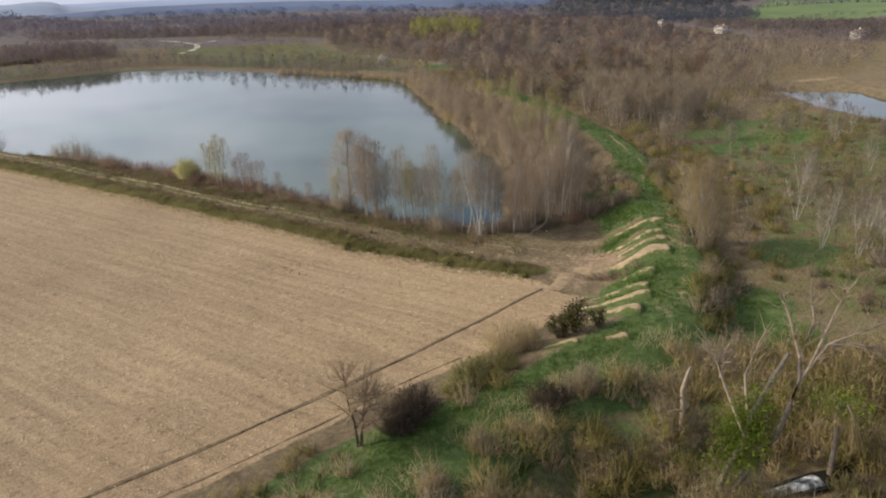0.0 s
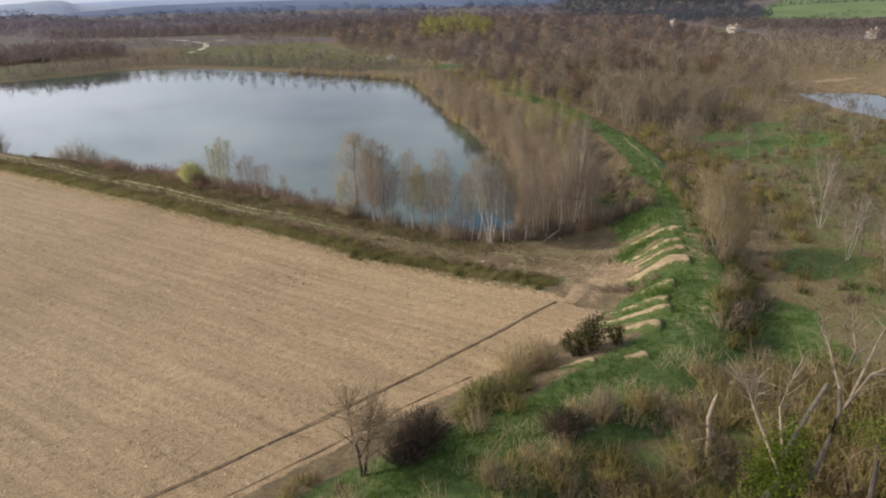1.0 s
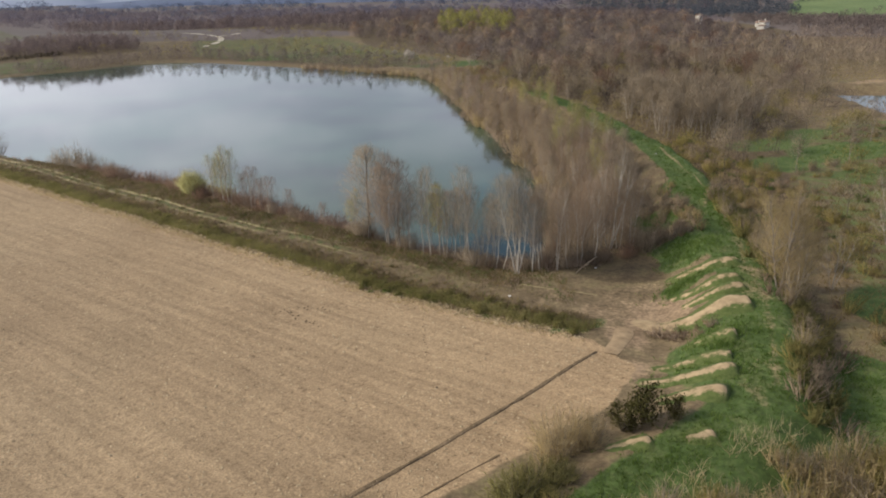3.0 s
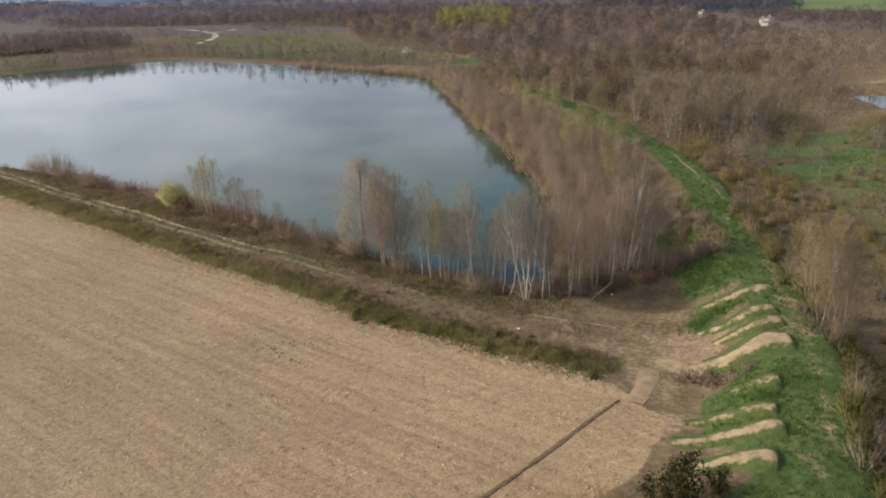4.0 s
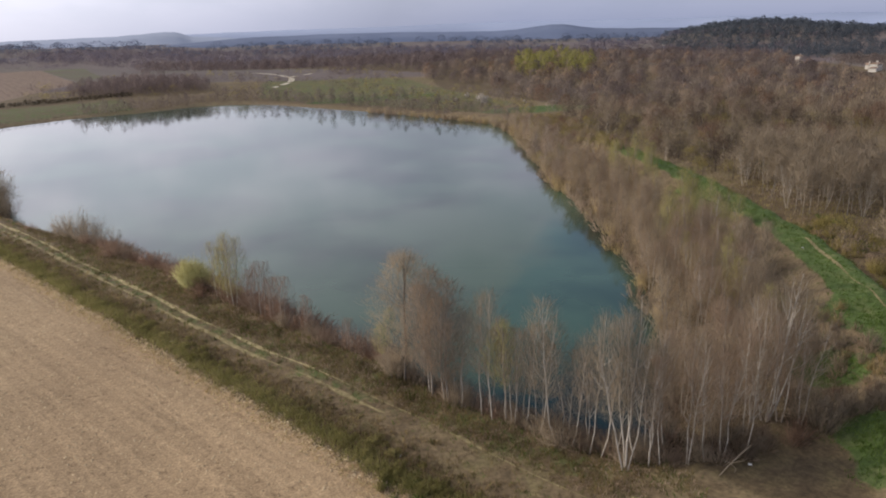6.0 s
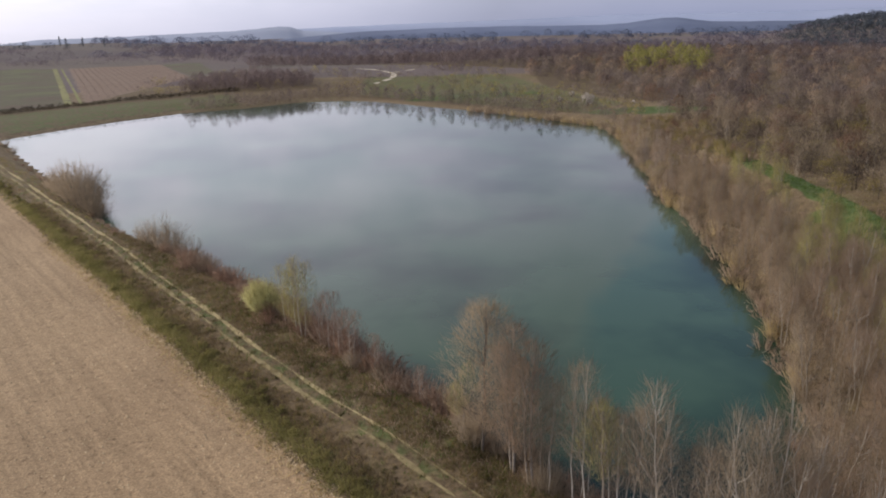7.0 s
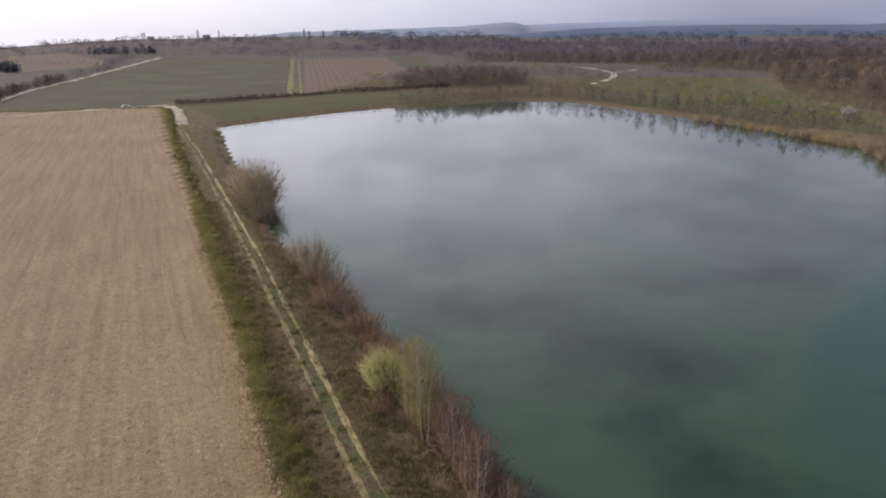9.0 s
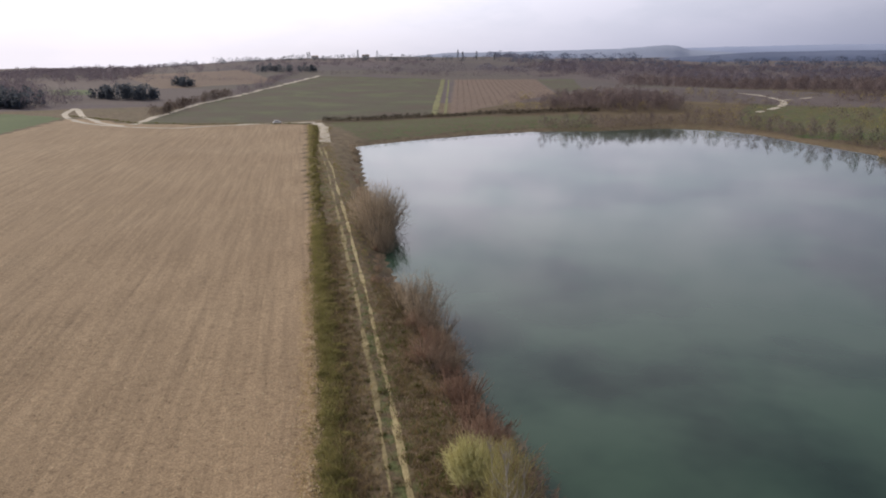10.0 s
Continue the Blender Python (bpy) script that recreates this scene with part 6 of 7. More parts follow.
copse("far_wood", scatter(FAR_B, 11, 137, lambda x, y: waves(x, y, 70, 9) > -0.75), 9.5, 11, 130, 0.36, wood_mauve, 138, "leafless purple-brown woodland on the rise")
FAR_C = [(-300, 1300), (-60, 800), (200, 900), (560, 860), (640, 640), (800, 760), (700, 1100), (500, 1500), (0, 1700)]
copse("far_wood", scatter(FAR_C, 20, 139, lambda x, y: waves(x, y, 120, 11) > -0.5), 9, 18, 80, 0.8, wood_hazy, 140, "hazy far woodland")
copse("shore_scrub", scatter([(-60, 394), (-30, 408), (2, 434), (24, 432), (44, 416), (66, 380), (86, 348), (106, 304), (120, 270), (140, 280), (120, 330), (90, 390), (52, 440), (0, 450), (-60, 412)], 4.4, 141),
      4.4, 4.4, 60, 0.14, wood_ash, 142, "tan reeds and scrub on the far shore", "scrub")
woods("shore_scrub", scatter([(-120, 470), (-60, 470), (-30, 440), (30, 450), (110, 420), (170, 520), (80, 600), (-40, 600), (-110, 560)], 8, 1431, lambda x, y: waves(x, y, 60, 3) > -0.1), 4.5, 7.5, 50, 0.28, [wood_far, twigs_olive, wood_mauve], 1432,
      ["leafless scrub on the slope behind the lake", "olive scrub on the slope behind the lake", "dark scrub on the slope behind the lake"], "scrub")
copse("shore_scrub", scatter([(20, 440), (60, 400), (110, 320), (150, 330), (140, 420), (110, 520), (60, 500)], 9, 143), 2.4, 6, 34, 0.2, twigs_olive, 144, "olive scrub on the slope behind the lake", "scrub")
woods("shore_scrub", scatter([(108, 296), (140, 272), (166, 330), (160, 420), (120, 440), (96, 400), (104, 340)], 6.0, 1441, lambda x, y: waves(x, y, 30, 13) > -0.4), 4.6, 6.0, 70, 0.2, [wood_ash, twigs_olive, wood_far], 1442,
      ["pale leafless scrub between shore and wood", "olive scrub between shore and wood", "brown leafless scrub between shore and wood"], "scrub")
copse("far_thicket", scatter([(-78, 480), (-68, 545), (-30, 560), (6, 520), (8, 484), (-40, 474)], 4.6, 145), 8.5, 7.0, 150, 0.17, wood_mauve, 146, "dark leafless thicket at the lake's end", "thicket")
copse("far_thicket", along([(-58, 398), (-28, 410), (0, 437), (24, 436), (46, 414), (66, 380), (90, 342), (110, 304)], 2.6, 147, -3, 1.8), 8.0, 4.6, 90, 0.16, wood_mauve, 148, "leafless shrubs along the far shore", "thicket")
copse("far_thicket", along([(-119, 316), (-101, 346), (-86, 370), (-62, 395), (-31, 408), (-4, 432)], 1.6, 1471, -1.2, 0.6), 1.5, 2.6, 36, 0.2, wood_dark, 1472, "low dark scrub along the water's edge", "thicket")
# shade of the earth bank, put in as a strip of dark twigs
copse("hedge", along([(-168, 376), (-150, 392), (-127, 420), (-104, 440), (-70, 462), (-40, 474)], 0.8, 149, 0, 0.6), 2.6, 3.0, 70, 0.3, bank_shade, 150, "dark twig strip coloured like the shaded earth bank at the lake's end", "hedge")
copse("hedge", along([(-262, 372), (-296, 450), (-315, 520)], 1.8, 151, -6, 1.5), 6.0, 6, 70, 0.35, wood_dark, 152, "leafless hedge beside the lane", "hedge")
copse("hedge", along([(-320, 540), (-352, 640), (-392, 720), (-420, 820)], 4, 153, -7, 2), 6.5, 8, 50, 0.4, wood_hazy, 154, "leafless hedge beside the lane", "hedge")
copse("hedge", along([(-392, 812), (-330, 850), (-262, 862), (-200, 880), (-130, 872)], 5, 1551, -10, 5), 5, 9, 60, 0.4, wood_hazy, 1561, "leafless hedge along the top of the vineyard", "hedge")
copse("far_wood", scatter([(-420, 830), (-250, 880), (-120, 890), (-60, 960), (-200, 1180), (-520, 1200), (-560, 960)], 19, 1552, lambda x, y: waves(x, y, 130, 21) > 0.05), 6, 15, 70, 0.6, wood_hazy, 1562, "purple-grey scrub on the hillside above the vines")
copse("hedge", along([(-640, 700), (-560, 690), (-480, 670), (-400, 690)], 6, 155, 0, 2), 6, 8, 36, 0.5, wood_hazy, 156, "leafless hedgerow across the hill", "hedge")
for k, (cx, cy, rx, ry, n) in enumerate([(-372, 464, 26, 9, 46), (-392, 386, 18, 14, 40), (-428, 600, 9, 8, 16), (-470, 420, 60, 12, 30), (-470, 860, 40, 20, 30)]):
    rng = np.random.RandomState(160 + k)
    spots = np.array([(cx, cy)]) + rng.uniform(-1, 1, (n, 2)) * [rx, ry]
    copse("far_conifers", spots, 9, 6, 130, 1.1, pine_hazy, 170 + k, "dark evergreen trees beyond the field", "trees", True)
hill = scatter([(745, 965), (730, 880), (800, 720), (880, 700), (930, 770), (960, 1000), (860, 1130), (790, 1110)], 11, 181)
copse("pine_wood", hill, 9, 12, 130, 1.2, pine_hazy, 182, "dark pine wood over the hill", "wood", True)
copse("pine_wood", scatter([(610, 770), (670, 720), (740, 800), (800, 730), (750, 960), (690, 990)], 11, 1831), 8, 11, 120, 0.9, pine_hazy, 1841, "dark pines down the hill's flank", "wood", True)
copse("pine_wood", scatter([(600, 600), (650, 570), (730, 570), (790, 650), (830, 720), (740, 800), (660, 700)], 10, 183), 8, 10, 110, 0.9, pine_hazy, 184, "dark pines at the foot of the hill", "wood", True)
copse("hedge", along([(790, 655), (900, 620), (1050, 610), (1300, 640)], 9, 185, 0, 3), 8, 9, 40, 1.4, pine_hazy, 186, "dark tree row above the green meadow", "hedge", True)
copse("hedge", along([(690, 560), (780, 520), (900, 470)], 7, 187, 0, 3), 5, 7, 36, 0.8, wood_far, 188, "hedge across the green meadow", "hedge")
copse("far_wood", scatter([(430, 330), (520, 480), (620, 560), (700, 520), (720, 430), (560, 260), (400, 220)], 10, 189, lambda x, y: np.hypot(x - 440, y - 370) > 20), 8, 13, 110, 0.36, wood_far, 190, "leafless woodland round the farmhouses")
copse("far_wood", scatter([(260, 190), (340, 250), (430, 330), (400, 220), (330, 170)], 9, 191), 7, 10, 120, 0.24, wood_mid, 192, "leafless trees along the river")
olive = scatter([(560, 320), (150, 60), (160, 84), (186, 124), (240, 190), (330, 180), (300, 90), (240, 60), (205, 40)], 6, 193, lambda x, y: (line_distance(x, y, RIVER)[0] > 17) & ((x < 165) | (x > 205)))
copse("far_wood", scatter([(196, 128), (222, 148), (262, 156), (300, 150), (330, 250), (250, 268), (215, 190)], 8, 1931), 9, 9.5, 150, 0.18, twigs_grey, 1932, "bare trees along the river bend")
copse("far_wood", along([(190, 118), (176, 92), (164, 64), (158, 40), (157, 10)], 3.2, 1933, 0, 2.0), 6.5, 5, 80, 0.14, wood_mid, 1934, "bare trees on the near river bank")
copse("river_scrub", olive, 3.2, 4.5, 45, 0.12, twigs_olive, 194, "olive willow scrub by the river", "scrub")
far_spots = np.array([(-560 + 26 * k, 1400 + 30 * math.sin(k * 1.3)) for k in range(-14, 15)])
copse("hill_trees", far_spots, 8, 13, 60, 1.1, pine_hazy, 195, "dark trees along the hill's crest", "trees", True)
# belt after belt, with the haze carried by the belt materials
for k, (far, tall, wide, half, m) in enumerate([(1080, 8, 26, 0.5, belt_haze_mauve), (1220, 9, 24, 0.55, belt_haze_mauve), (1420, 10, 24, 0.5, belt_haze_blue), (1650, 9, 34, 0.55, belt_haze_mauve), (1880, 11, 30, 0.5, belt_haze_blue), (2080, 17, 40, 0.75, belt_haze_blue)]):
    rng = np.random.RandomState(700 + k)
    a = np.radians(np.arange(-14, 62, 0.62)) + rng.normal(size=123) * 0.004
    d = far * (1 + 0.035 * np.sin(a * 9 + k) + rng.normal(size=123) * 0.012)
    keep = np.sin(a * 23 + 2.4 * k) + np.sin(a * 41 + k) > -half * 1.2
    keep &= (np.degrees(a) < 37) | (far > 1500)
    copse("far_wood", np.stack([np.sin(a) * d, np.cos(a) * d], 1)[keep], tall, wide, 130, 0.0011 * far, m, 720 + k, "hazy blue tree belts on the far plain", "wood", m == belt_haze_blue)
purple = scatter([(-400, 352), (-352, 390), (-395, 450), (-430, 462), (-500, 505), (-540, 550), (-760, 640), (-760, 420), (-520, 300), (-430, 290)], 11, 1991)
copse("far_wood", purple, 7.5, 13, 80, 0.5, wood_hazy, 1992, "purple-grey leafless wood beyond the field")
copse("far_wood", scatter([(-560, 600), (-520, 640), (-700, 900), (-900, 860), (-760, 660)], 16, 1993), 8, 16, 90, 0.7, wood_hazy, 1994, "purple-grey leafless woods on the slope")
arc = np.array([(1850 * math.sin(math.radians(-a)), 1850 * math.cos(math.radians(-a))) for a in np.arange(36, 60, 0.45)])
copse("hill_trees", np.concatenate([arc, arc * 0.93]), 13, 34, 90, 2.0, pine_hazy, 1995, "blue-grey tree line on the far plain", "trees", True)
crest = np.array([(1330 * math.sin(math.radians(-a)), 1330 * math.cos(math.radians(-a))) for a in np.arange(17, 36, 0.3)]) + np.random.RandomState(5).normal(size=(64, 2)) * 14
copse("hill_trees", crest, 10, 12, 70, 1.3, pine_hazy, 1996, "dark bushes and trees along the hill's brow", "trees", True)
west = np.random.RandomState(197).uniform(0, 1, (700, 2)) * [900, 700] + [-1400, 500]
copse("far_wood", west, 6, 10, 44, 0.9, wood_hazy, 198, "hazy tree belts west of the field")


def bloom_tree(x, y, size, seed):
    t = plant("blossom_tree", leafy(seed, 5.2, 6.0, 900, 0.32, 16, 0.12), bark_grey, leaves_bloom, "round tree in full white blossom", "tree", "blossom trees", "blossom", "stem")
    stand(t, [(x, y, size)], seed)


bloom_tree(131, 322, 1.25, 201)
bloom_tree(142, 372, 0.6, 202)
bloom_tree(152, 318, 0.5, 203)
bloom_tree(128, 352, 0.45, 204)
cypress = plant("cypress", conifer(205, 14, 4.0, 260, 0.9, 0.05), bark_grey, pine_hazy, "slim dark cypress on the skyline", "tree", "skyline cypresses")
stand(cypress, [(-408, 1396, 1.2), (-400, 1402, 1.0), (-372, 1400, 1.1), (-338, 1404, 0.9), (-560, 1360, 1.0), (-610, 1380, 1.1), (-690, 1330, 1.0), (-700, 1340, 0.9)], 206)


def vine_rows():
    """Pruned vines in rows up the slope."""
    rng = np.random.RandomState(211)
    spots = []
    for k in range(1, 20):
        a, b = np.array([-121 + k * 2.4, 442 + k * 7.6]), np.array([-238 + k * 4.6, 826 + k * 1.2])
        u = np.arange(0, 1, 0.011)[:, None]
        spots.append(a + (b - a) * u + rng.normal(size=(len(u), 2)) * 0.3)
    spots = np.concatenate(spots)
    return copse("vine_rows", spots[inside(spots[:, 0], spots[:, 1], PLOUGHED[0])], 1.1, 1.6, 12, 0.22, wood_far, 212, "rows of pruned bare vines on brown soil", "vines")


vine_rows()


# ---------------------------------------------------------------- far ridges
def ridge(name, far, skyline, material, seed, label):
    """A long ridge on the horizon; skyline: bearings in degrees left of straight ahead, with the height of the crest in degrees."""
    n = 240
    b = np.array(skyline)[::-1]
    deg = np.linspace(b[0, 0], b[-1, 0], n)
    a = np.radians(deg)
    rng = np.random.RandomState(seed)
    rise = np.interp(deg, b[:, 0], b[:, 1]) + np.convolve(rng.normal(size=n + 4), np.ones(5) / 5, "valid") * 0.022
    t = 37 + far * np.tan(np.radians(rise))
    foot = -30.0
    rows = []
    for d, k in ((0, 0.0), (0.04, 0.72), (0.1, 1.0), (0.16, 0.0)):
        rows.append(np.stack([-np.sin(a) * far * (1 + d), np.cos(a) * far * (1 + d), foot + (t * (1 + d) - 37 * d - foot) * k], 1))
    v = np.concatenate(rows)
    i = (np.arange(3)[:, None] * n + np.arange(n - 1)).ravel()
    me = mesh_of(name, v, np.stack([i, i + 1, i + n + 1, i + n], 1), material)
    me.polygons.foreach_set("use_smooth", np.ones(len(me.polygons), bool))
    return tagged(new(name, me), label, "hills", kind="structure")


# backdrop layers whose haze comes from their blue materials
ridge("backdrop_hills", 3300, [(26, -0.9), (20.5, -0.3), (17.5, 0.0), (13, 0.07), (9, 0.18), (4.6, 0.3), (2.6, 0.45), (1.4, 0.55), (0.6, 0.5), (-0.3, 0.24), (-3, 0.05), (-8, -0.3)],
      ridge_haze_blue, 302, "long ridge coloured in blue haze behind the plain")
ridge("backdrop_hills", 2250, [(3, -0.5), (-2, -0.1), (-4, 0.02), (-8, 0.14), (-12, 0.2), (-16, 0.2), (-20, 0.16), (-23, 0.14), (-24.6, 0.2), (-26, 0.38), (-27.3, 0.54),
                              (-28.4, 0.53), (-29.6, 0.33), (-30.8, 0.2), (-33, 0.14), (-36.5, 0.12), (-48, 0.1), (-62, 0.1)], ridge_haze_deep, 301, "wooded rise coloured in dark blue haze across the plain")
ridge("backdrop_hills", 4150, [(14, -0.3), (6, 0.15), (0, 0.36), (-6, 0.5), (-14, 0.62), (-24, 0.8), (-34, 0.74), (-46, 0.85), (-64, 0.7)], ridge_haze_pale, 303, "pale far mountains in the haze")


# ---------------------------------------------------------------- houses and the parked car
def box(x0, y0, z0, x1, y1, z1, bevel=0.0):
    bm = bmesh.new()
    bmesh.ops.create_cube(bm, size=1, matrix=Matrix.LocRotScale(((x0 + x1) / 2, (y0 + y1) / 2, (z0 + z1) / 2), None, (x1 - x0, y1 - y0, z1 - z0)))
    if bevel:
        bmesh.ops.bevel(bm, geom=bm.edges, offset=bevel, segments=2, affect="EDGES")
    return bm


def solid(name, bm, material, parent, label=""):
    me = bpy.data.meshes.new(name)
    bm.to_mesh(me)
    bm.free()
    me.materials.append(material)
    return part(name, me, material, parent, label)


def farmhouse(x, y, turn, long, wide, tall, storeys=2):
    root = tagged(new("farmhouse"), "white rendered farmhouse with a low tiled roof", "house", "farmhouses")
    root.matrix_basis = pose(x, y, float(height(x, y)) - 0.3, 0, 0, turn)
    wall = solid("wall", box(-long / 2, -wide / 2, 0, long / 2, wide / 2, tall), wall_render, root)
    bm = bmesh.new()
    e, r = 0.4, tall + wide * 0.2
    pts = [(-long / 2 - e, -wide / 2 - e, tall + 0.01), (long / 2 + e, -wide / 2 - e, tall + 0.01), (long / 2 + e, wide / 2 + e, tall + 0.01), (-long / 2 - e, wide / 2 + e, tall + 0.01), (-long / 2 - e, 0, r), (long / 2 + e, 0, r)]
    q = [bm.verts.new(p) for p in pts]
    for f in ((0, 1, 5, 4), (2, 3, 4, 5), (0, 4, 3), (1, 2, 5), (3, 2, 1, 0)):
        bm.faces.new([q[k] for k in f])
    roof = solid("roof", bm, roof_tile, root)
    solid("chimney", box(long * 0.25, -0.4, tall, long * 0.25 + 0.7, 0.4, r + 0.9), wall_render, roof)
    for s in range(storeys):
        for k in range(int(long / 3)):
            cx = -long / 2 + 1.6 + 3 * k
            for side in (-1, 1):
                y0 = side * wide / 2
                solid("window", box(cx - 0.5, y0 - 0.06, 0.9 + 2.8 * s, cx + 0.5, y0 + 0.06, 2.2 + 2.8 * s), dark_pane, wall)
    return root


for h in ((448, 375, 25, 10, 6, 4.6), (456, 384, 115, 8, 6, 3.2), (438, 368, 30, 6, 5, 2.8), (456, 452, 10, 4, 4, 7), (452, 262, 20, 12, 7, 5.2), (462, 268, 100, 9, 6, 3.5)):
    farmhouse(*h)
for h in ((-600, 1395, 20, 14, 8, 5), (-690, 1352, 70, 12, 8, 5)):
    farmhouse(*h)

car_paint, _, _, m_b = node_material("car_paint", 0.35)
m_b.inputs["Base Color"].default_value = (0.78, 0.78, 0.77, 1)
tyre_rubber = speckled("tyre_rubber", (0.015, 0.015, 0.016), (0.03, 0.03, 0.03), 6.0)


def parked_car():
    root = tagged(new("parked_car"), "small white car parked on the gravel road", "car")
    root.matrix_basis = pose(-188.5, 364.5, float(height(-188.5, 364.5)) + 0.1, 0, 0, 45)
    solid("body", box(-2.1, -0.85, 0.25, 2.1, 0.85, 0.85, 0.15), car_paint, root)
    bm = box(-1.5, -0.75, 0.8, 0.9, 0.75, 1.45, 0.0)
    for v in bm.verts:
        if v.co.z > 1.2:
            v.co.x *= 0.72
            v.co.y *= 0.86
    bmesh.ops.bevel(bm, geom=bm.edges, offset=0.1, segments=2, affect="EDGES")
    cabin = solid("cabin", bm, car_paint, root)
    for side in (-1, 1):
        solid("side_window", box(-1.0, side * 0.72 - 0.02, 0.95, 0.5, side * 0.72 + 0.02, 1.28), dark_pane, cabin)
    for wx in (-1.3, 1.3):
        for wy in (-0.8, 0.8):
            wheel = part("wheel", tube([(wx, wy - 0.1, 0.32), (wx, wy + 0.1, 0.32)], [0.32, 0.32], 12), tyre_rubber, root)
            part("rim", tube([(wx, wy - 0.11, 0.32), (wx, wy + 0.11, 0.32)], [0.18, 0.18], 10), car_paint, wheel)


parked_car()


# ---------------------------------------------------------------- loose cover of the ground
def tufts(name, spots, tall, wide, count, width, material, seed, label, category="grass"):
    """Grass or weeds: fans of short blades, many plants in one mass."""
    rng = np.random.RandomState(seed)
    z = height(spots[:, 0], spots[:, 1])
    pick = np.repeat(np.arange(len(spots)), count)
    m = len(pick)
    base = np.c_[spots, z - 0.04][pick] + np.c_[rng.normal(size=(m, 2)) * wide * 0.3, np.zeros(m)]
    way = np.c_[rng.normal(size=(m, 2)) * tall * 0.4, tall * rng.uniform(0.5, 1.2, m)]
    return tagged(new(name, mesh_of(name, *blades(rng, base, way, width * rng.uniform(0.6, 1.4, m)), material)), label, category, kind="stuff")


EDGE = [(23.5, 14), (7.6, 37.6), (-16, 81.8), (-22.4, 93.6), (-27.4, 103.6), (-35.4, 118), (-47.4, 139.6), (-65.4, 172.6), (-103.4, 240.6), (-170, 364)]
tufts("bank_grass", np.concatenate([along(TRACK[1:], 0.9, 4073, 2.0, 1.2), along(TRACK[1:], 1.2, 4074, -1.6, 0.6), along(TRACK[1:9], 0.6, 4075, 4.2, 1.0)]), 0.3, 0.9, 6, 0.08, grass_lush, 4076, "green grass beside the track")
tufts("field_margin_weeds", along(EDGE, 0.22, 401, 0.8, 0.6), 0.4, 1.1, 8, 0.09, bramble_green, 402, "dark green weeds along the field's margin", "weeds")
tufts("field_margin_weeds", along([(-172, 368), (-222, 343), (-256, 340), (-311, 355)], 0.8, 4011, 0.5, 0.8), 0.6, 1.6, 8, 0.3, weeds_dark, 4012, "dark verge along the field's far edge", "weeds")
tufts("field_margin_weeds", along(EDGE[:5], 0.5, 403, 2.6, 1.0), 0.6, 1.0, 7, 0.08, grass_dry, 404, "dry brown stalks on the field's margin", "weeds")
tufts("field_margin_weeds", along(EDGE, 0.5, 405, 2.4, 1.1), 0.5, 1.0, 7, 0.09, weeds_brown, 406, "dead brown stalks on the field's margin", "weeds")
tufts("bank_grass", np.concatenate([along(TRACK[1:], 0.22, 407, 2.4, 1.0), along(TRACK[1:9], 0.3, 4071, 4.0, 1.2), along(TRACK[1:], 0.3, 4072, -2.0, 0.7)]), 0.4, 0.8, 6, 0.06, grass_dry, 408, "rough dry grass between track and water")
tufts("bank_grass", along(TRACK[1:], 0.9, 409, 0.0, 0.25), 0.2, 0.4, 5, 0.05, grass_dry, 410, "short olive grass between the ruts")
for k, (gap, side, loose, tall, m, w) in enumerate([(0.045, 0.7, 0.6, 0.75, bramble_green, "olive-green weeds standing along the field's margin"), (0.05, 2.2, 1.0, 0.6, weeds_brown, "dead brown weeds standing between field and track"),
                                                   (0.09, 1.8, 1.1, 0.55, weeds_dark, "dark green weeds between field and track"), (0.11, 2.0, 1.2, 0.5, grass_dry, "dry grass between field and track")]):
    tufts("field_margin_weeds", along(EDGE[:8], gap, 4500 + k, side, loose), tall, 0.7, 6, 0.06, m, 4510 + k, w, "weeds")
tufts("bank_weeds", along(TRACK[1:13], 0.06, 4520, 3.4, 1.4), 0.6, 0.8, 6, 0.06, weeds_brown, 4521, "dead brown weeds between track and water", "weeds")
tufts("bank_weeds", along(TRACK[1:13], 0.12, 4522, 3.0, 1.6), 0.5, 0.8, 6, 0.06, weeds_dark, 4523, "dark green weeds between track and water", "weeds")
BANK = [(27, 20), (31, 30), (24, 43), (14.5, 57.5), (5, 72), (-4, 88), (-14, 105), (-26, 125), (-30, 122), (-22, 107), (-14, 94), (-9, 85), (-2, 71), (7, 55), (14, 43), (20, 34), (24, 26)]
for k, (gap, m, w) in enumerate([(0.75, grass_dry, "rough tawny grass on the bank"), (1.1, weeds_dark, "dark green weeds on the bank"), (0.95, twigs_brown, "dead brown stalks on the bank"), (1.2, grass_lush, "green grass tufts on the bank")]):
    spots = scatter(BANK, gap, 4200 + k)
    tufts("bank_grass", spots[waves(spots[:, 0], spots[:, 1], 9, k) > -0.2], 0.45, 1.1, 8, 0.08, m, 4210 + k, w)
tufts("field_edge_straw", np.concatenate([along(EDGE, 0.2, 4301, -0.4, 0.4), along(EDGE[:7], 0.05, 4303, -1.3, 0.7)]), 0.16, 0.5, 4, 0.10, straw, 4302, "pale straw and stubble along the field's edge", "straw")
dike_q = resample(DIKE[1:17], 0.25)
rng = np.random.RandomState(411)
tufts("dike_grass", np.repeat(dike_q, 5, 0) + rng.normal(size=(len(dike_q) * 5, 2)) * 1.9, 0.32, 0.5, 4, 0.08, grass_lush, 412, "lush green grass on the dike")
tufts("dike_grass", along(GREEN_STRIP, 0.06, 4401, 0, 0.8), 0.3, 0.5, 6, 0.08, grass_lush, 4402, "green grass of a narrow path in the thicket")
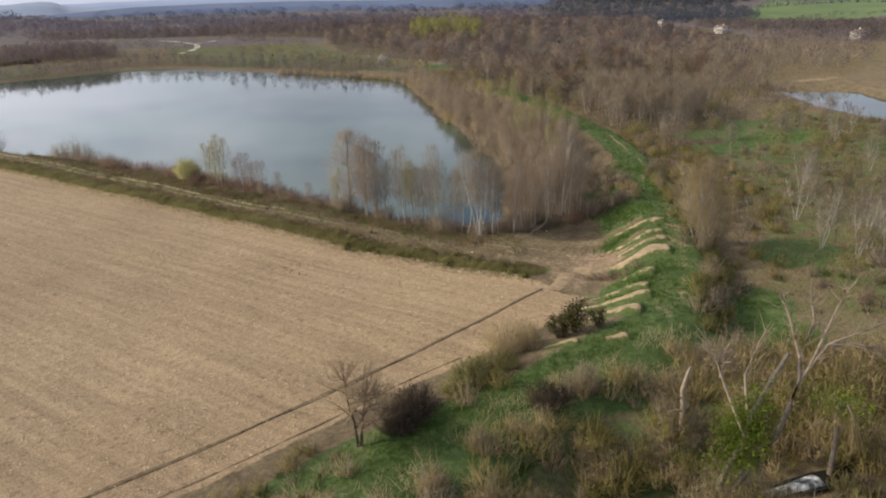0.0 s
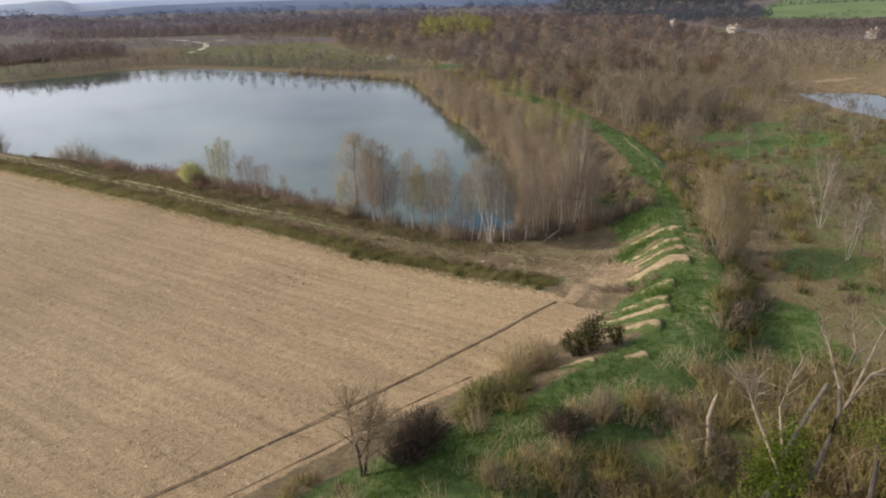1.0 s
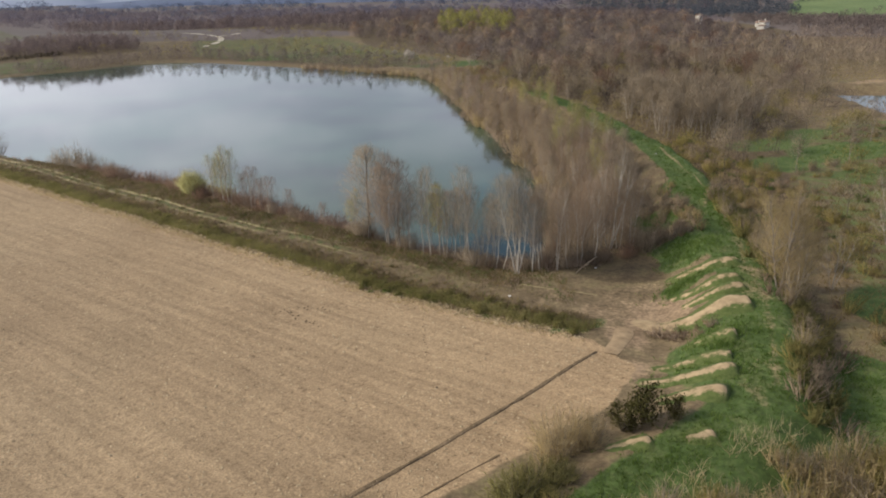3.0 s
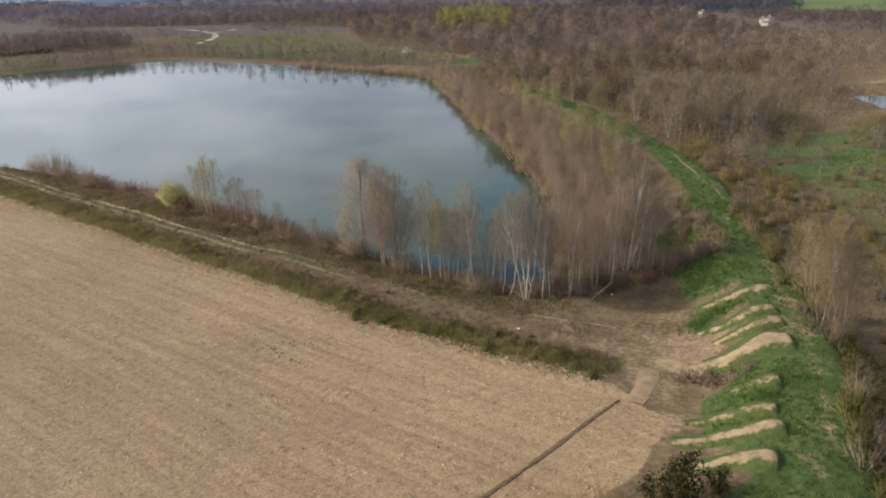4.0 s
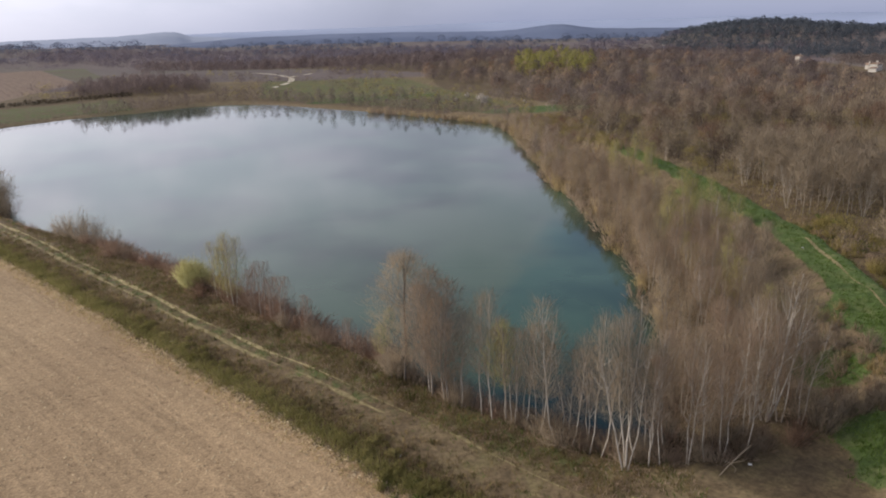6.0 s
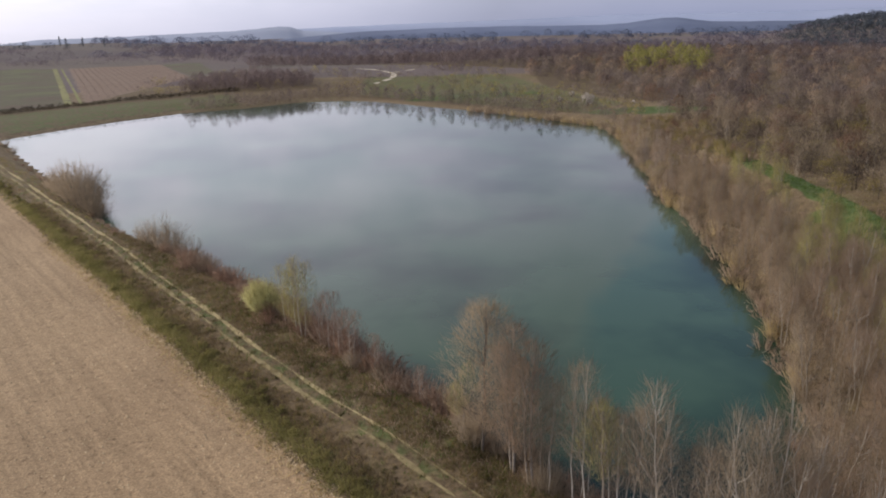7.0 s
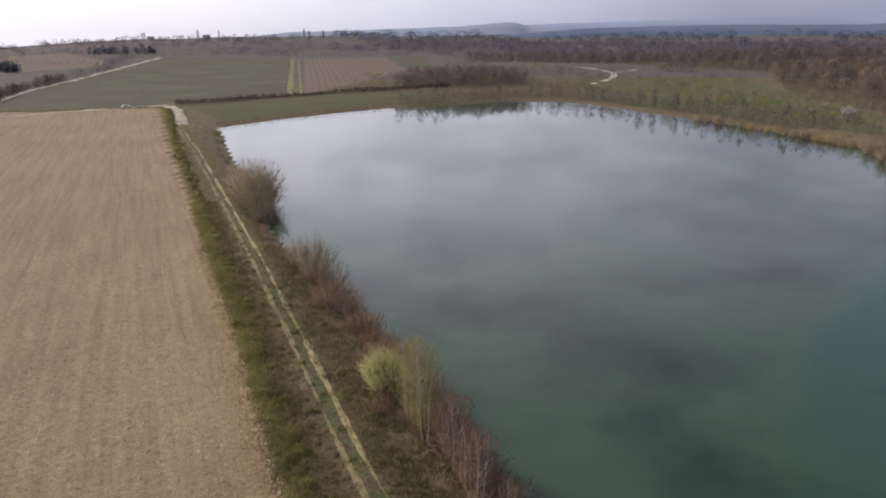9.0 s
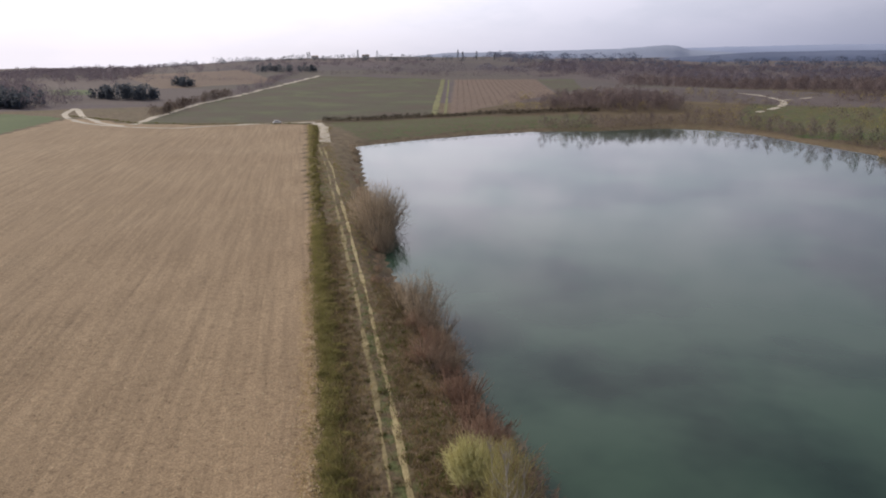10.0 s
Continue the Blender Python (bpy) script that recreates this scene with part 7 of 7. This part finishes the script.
tufts("dike_grass", np.concatenate([rng.normal(size=(260, 2)) * [rx * 0.5, ry * 0.5] + [cx, cy] for cx, cy, rx, ry in LUSH_PATCHES[:12]]), 0.4, 0.8, 5, 0.10, grass_lush, 413, "lush green grass beside the dike")
tufts("rough_grass", scatter([(44, -4), (56, 10), (70, 26), (92, 42), (150, 62), (176, 80), (170, 0), (110, -30), (50, -22)], 1.3, 414), 0.5, 1.4, 6, 0.12, grass_dry, 415, "rough tawny grass on the flood plain")
tufts("rough_grass", scatter([(-24, -16), (-10, -11), (8, -7), (24, -9), (32, -12), (34, -24), (0, -26), (-24, -32)], 0.85, 416, clearing), 1.2, 1.0, 7, 0.045, straw, 417, "tall dry grass in the thicket")


def clods(name, spots, size, material, seed, label):
    """Crumbs of soil: uneven little pyramids."""
    rng = np.random.RandomState(seed)
    n = len(spots)
    z = height(spots[:, 0], spots[:, 1]) - 0.18 * smooth(0, -1.2, signed(spots[:, 0], spots[:, 1], FIELD)) - 0.02
    s = size * rng.uniform(0.5, 1.5, n)
    a = rng.uniform(0, 6.28, n)
    c = np.c_[spots, z]
    v = [c + np.stack([np.cos(a + k * 2.09) * s * rng.uniform(0.7, 1.2, n), np.sin(a + k * 2.09) * s * rng.uniform(0.7, 1.2, n), np.zeros(n)], 1) for k in range(3)]
    v.append(c + np.c_[rng.normal(size=(n, 2)) * 0.25 * s[:, None], s * rng.uniform(0.6, 1.1, n)])
    v = np.stack(v, 1).reshape(-1, 3)
    k = np.arange(n)[:, None] * 4
    f = np.concatenate([k + [0, 1, 3], k + [1, 2, 3], k + [2, 0, 3]])
    return tagged(new(name, mesh_of(name, v, f, material)), label, "clods", kind="stuff")


rng = np.random.RandomState(421)
spots = rng.uniform(0, 1, (60000, 2)) * [120, 130] + [-95, -20]
d = signed(spots[:, 0], spots[:, 1], FIELD)
spots = spots[(d < -0.3) & (rng.uniform(0, 1, len(d)) < 0.35 + 0.65 * np.exp(d / 5))]
spots = np.concatenate([spots, along(EDGE[:7], 0.035, 424, -1.0, 0.7)])
clods("soil_clods", spots, 0.12, clod_soil, 422, "loose pale clods over the tilled field")
marks = np.concatenate([resample([(-3.9, 35.4), (-3.4, 33.6), (-2.7, 31.8), (-1.8, 30.4), (-1.2, 29.2)], 0.42), resample([(-3.8, 35.6), (-2.8, 36.2), (-1.4, 34.8), (0.4, 33.8), (2.2, 32.8)], 0.5)])
marks = np.concatenate([marks, marks[::3] + [0.5, 0.4]]) + rng.normal(size=(len(marks) + len(marks[::3]), 2)) * 0.22
clods("dark_clods", marks, 0.15, dark_soil, 423, "scattered dark clods on the field")
# a footprint trail: dark-coloured clods are added in place of its dents
trail = resample([(11.6, 30.6), (10.5, 27), (9.1, 24.2), (7.6, 20.4), (6.1, 17), (4.6, 11)], 0.55)
clods("dark_clods", trail + rng.normal(size=trail.shape) * 0.1, 0.11, dark_soil, 425, "footprint trail across the field, its dents put in as small dark clods")


def litter(x, y, seed):
    rng = np.random.RandomState(seed)
    bm = bmesh.new()
    bmesh.ops.create_grid(bm, x_segments=5, y_segments=4, size=0.16)
    for v in bm.verts:
        v.co.z = 0.05 + rng.uniform(0, 0.09)
    me = bpy.data.meshes.new("litter_sheet")
    bm.to_mesh(me)
    bm.free()
    me.materials.append(car_paint)
    ob = tagged(new("litter_sheet", me), "crumpled white scrap of paper in the grass", "litter", "scraps of litter")
    ob.matrix_basis = pose(x, y, float(height(x, y)), 0, 0, rng.uniform(0, 360))


for k, (x, y) in enumerate([(-10.3, 73.9), (21.6, 26.8), (36.4, 29.6), (78, 66.5), (9, 41)]):
    litter(x, y, 430 + k)
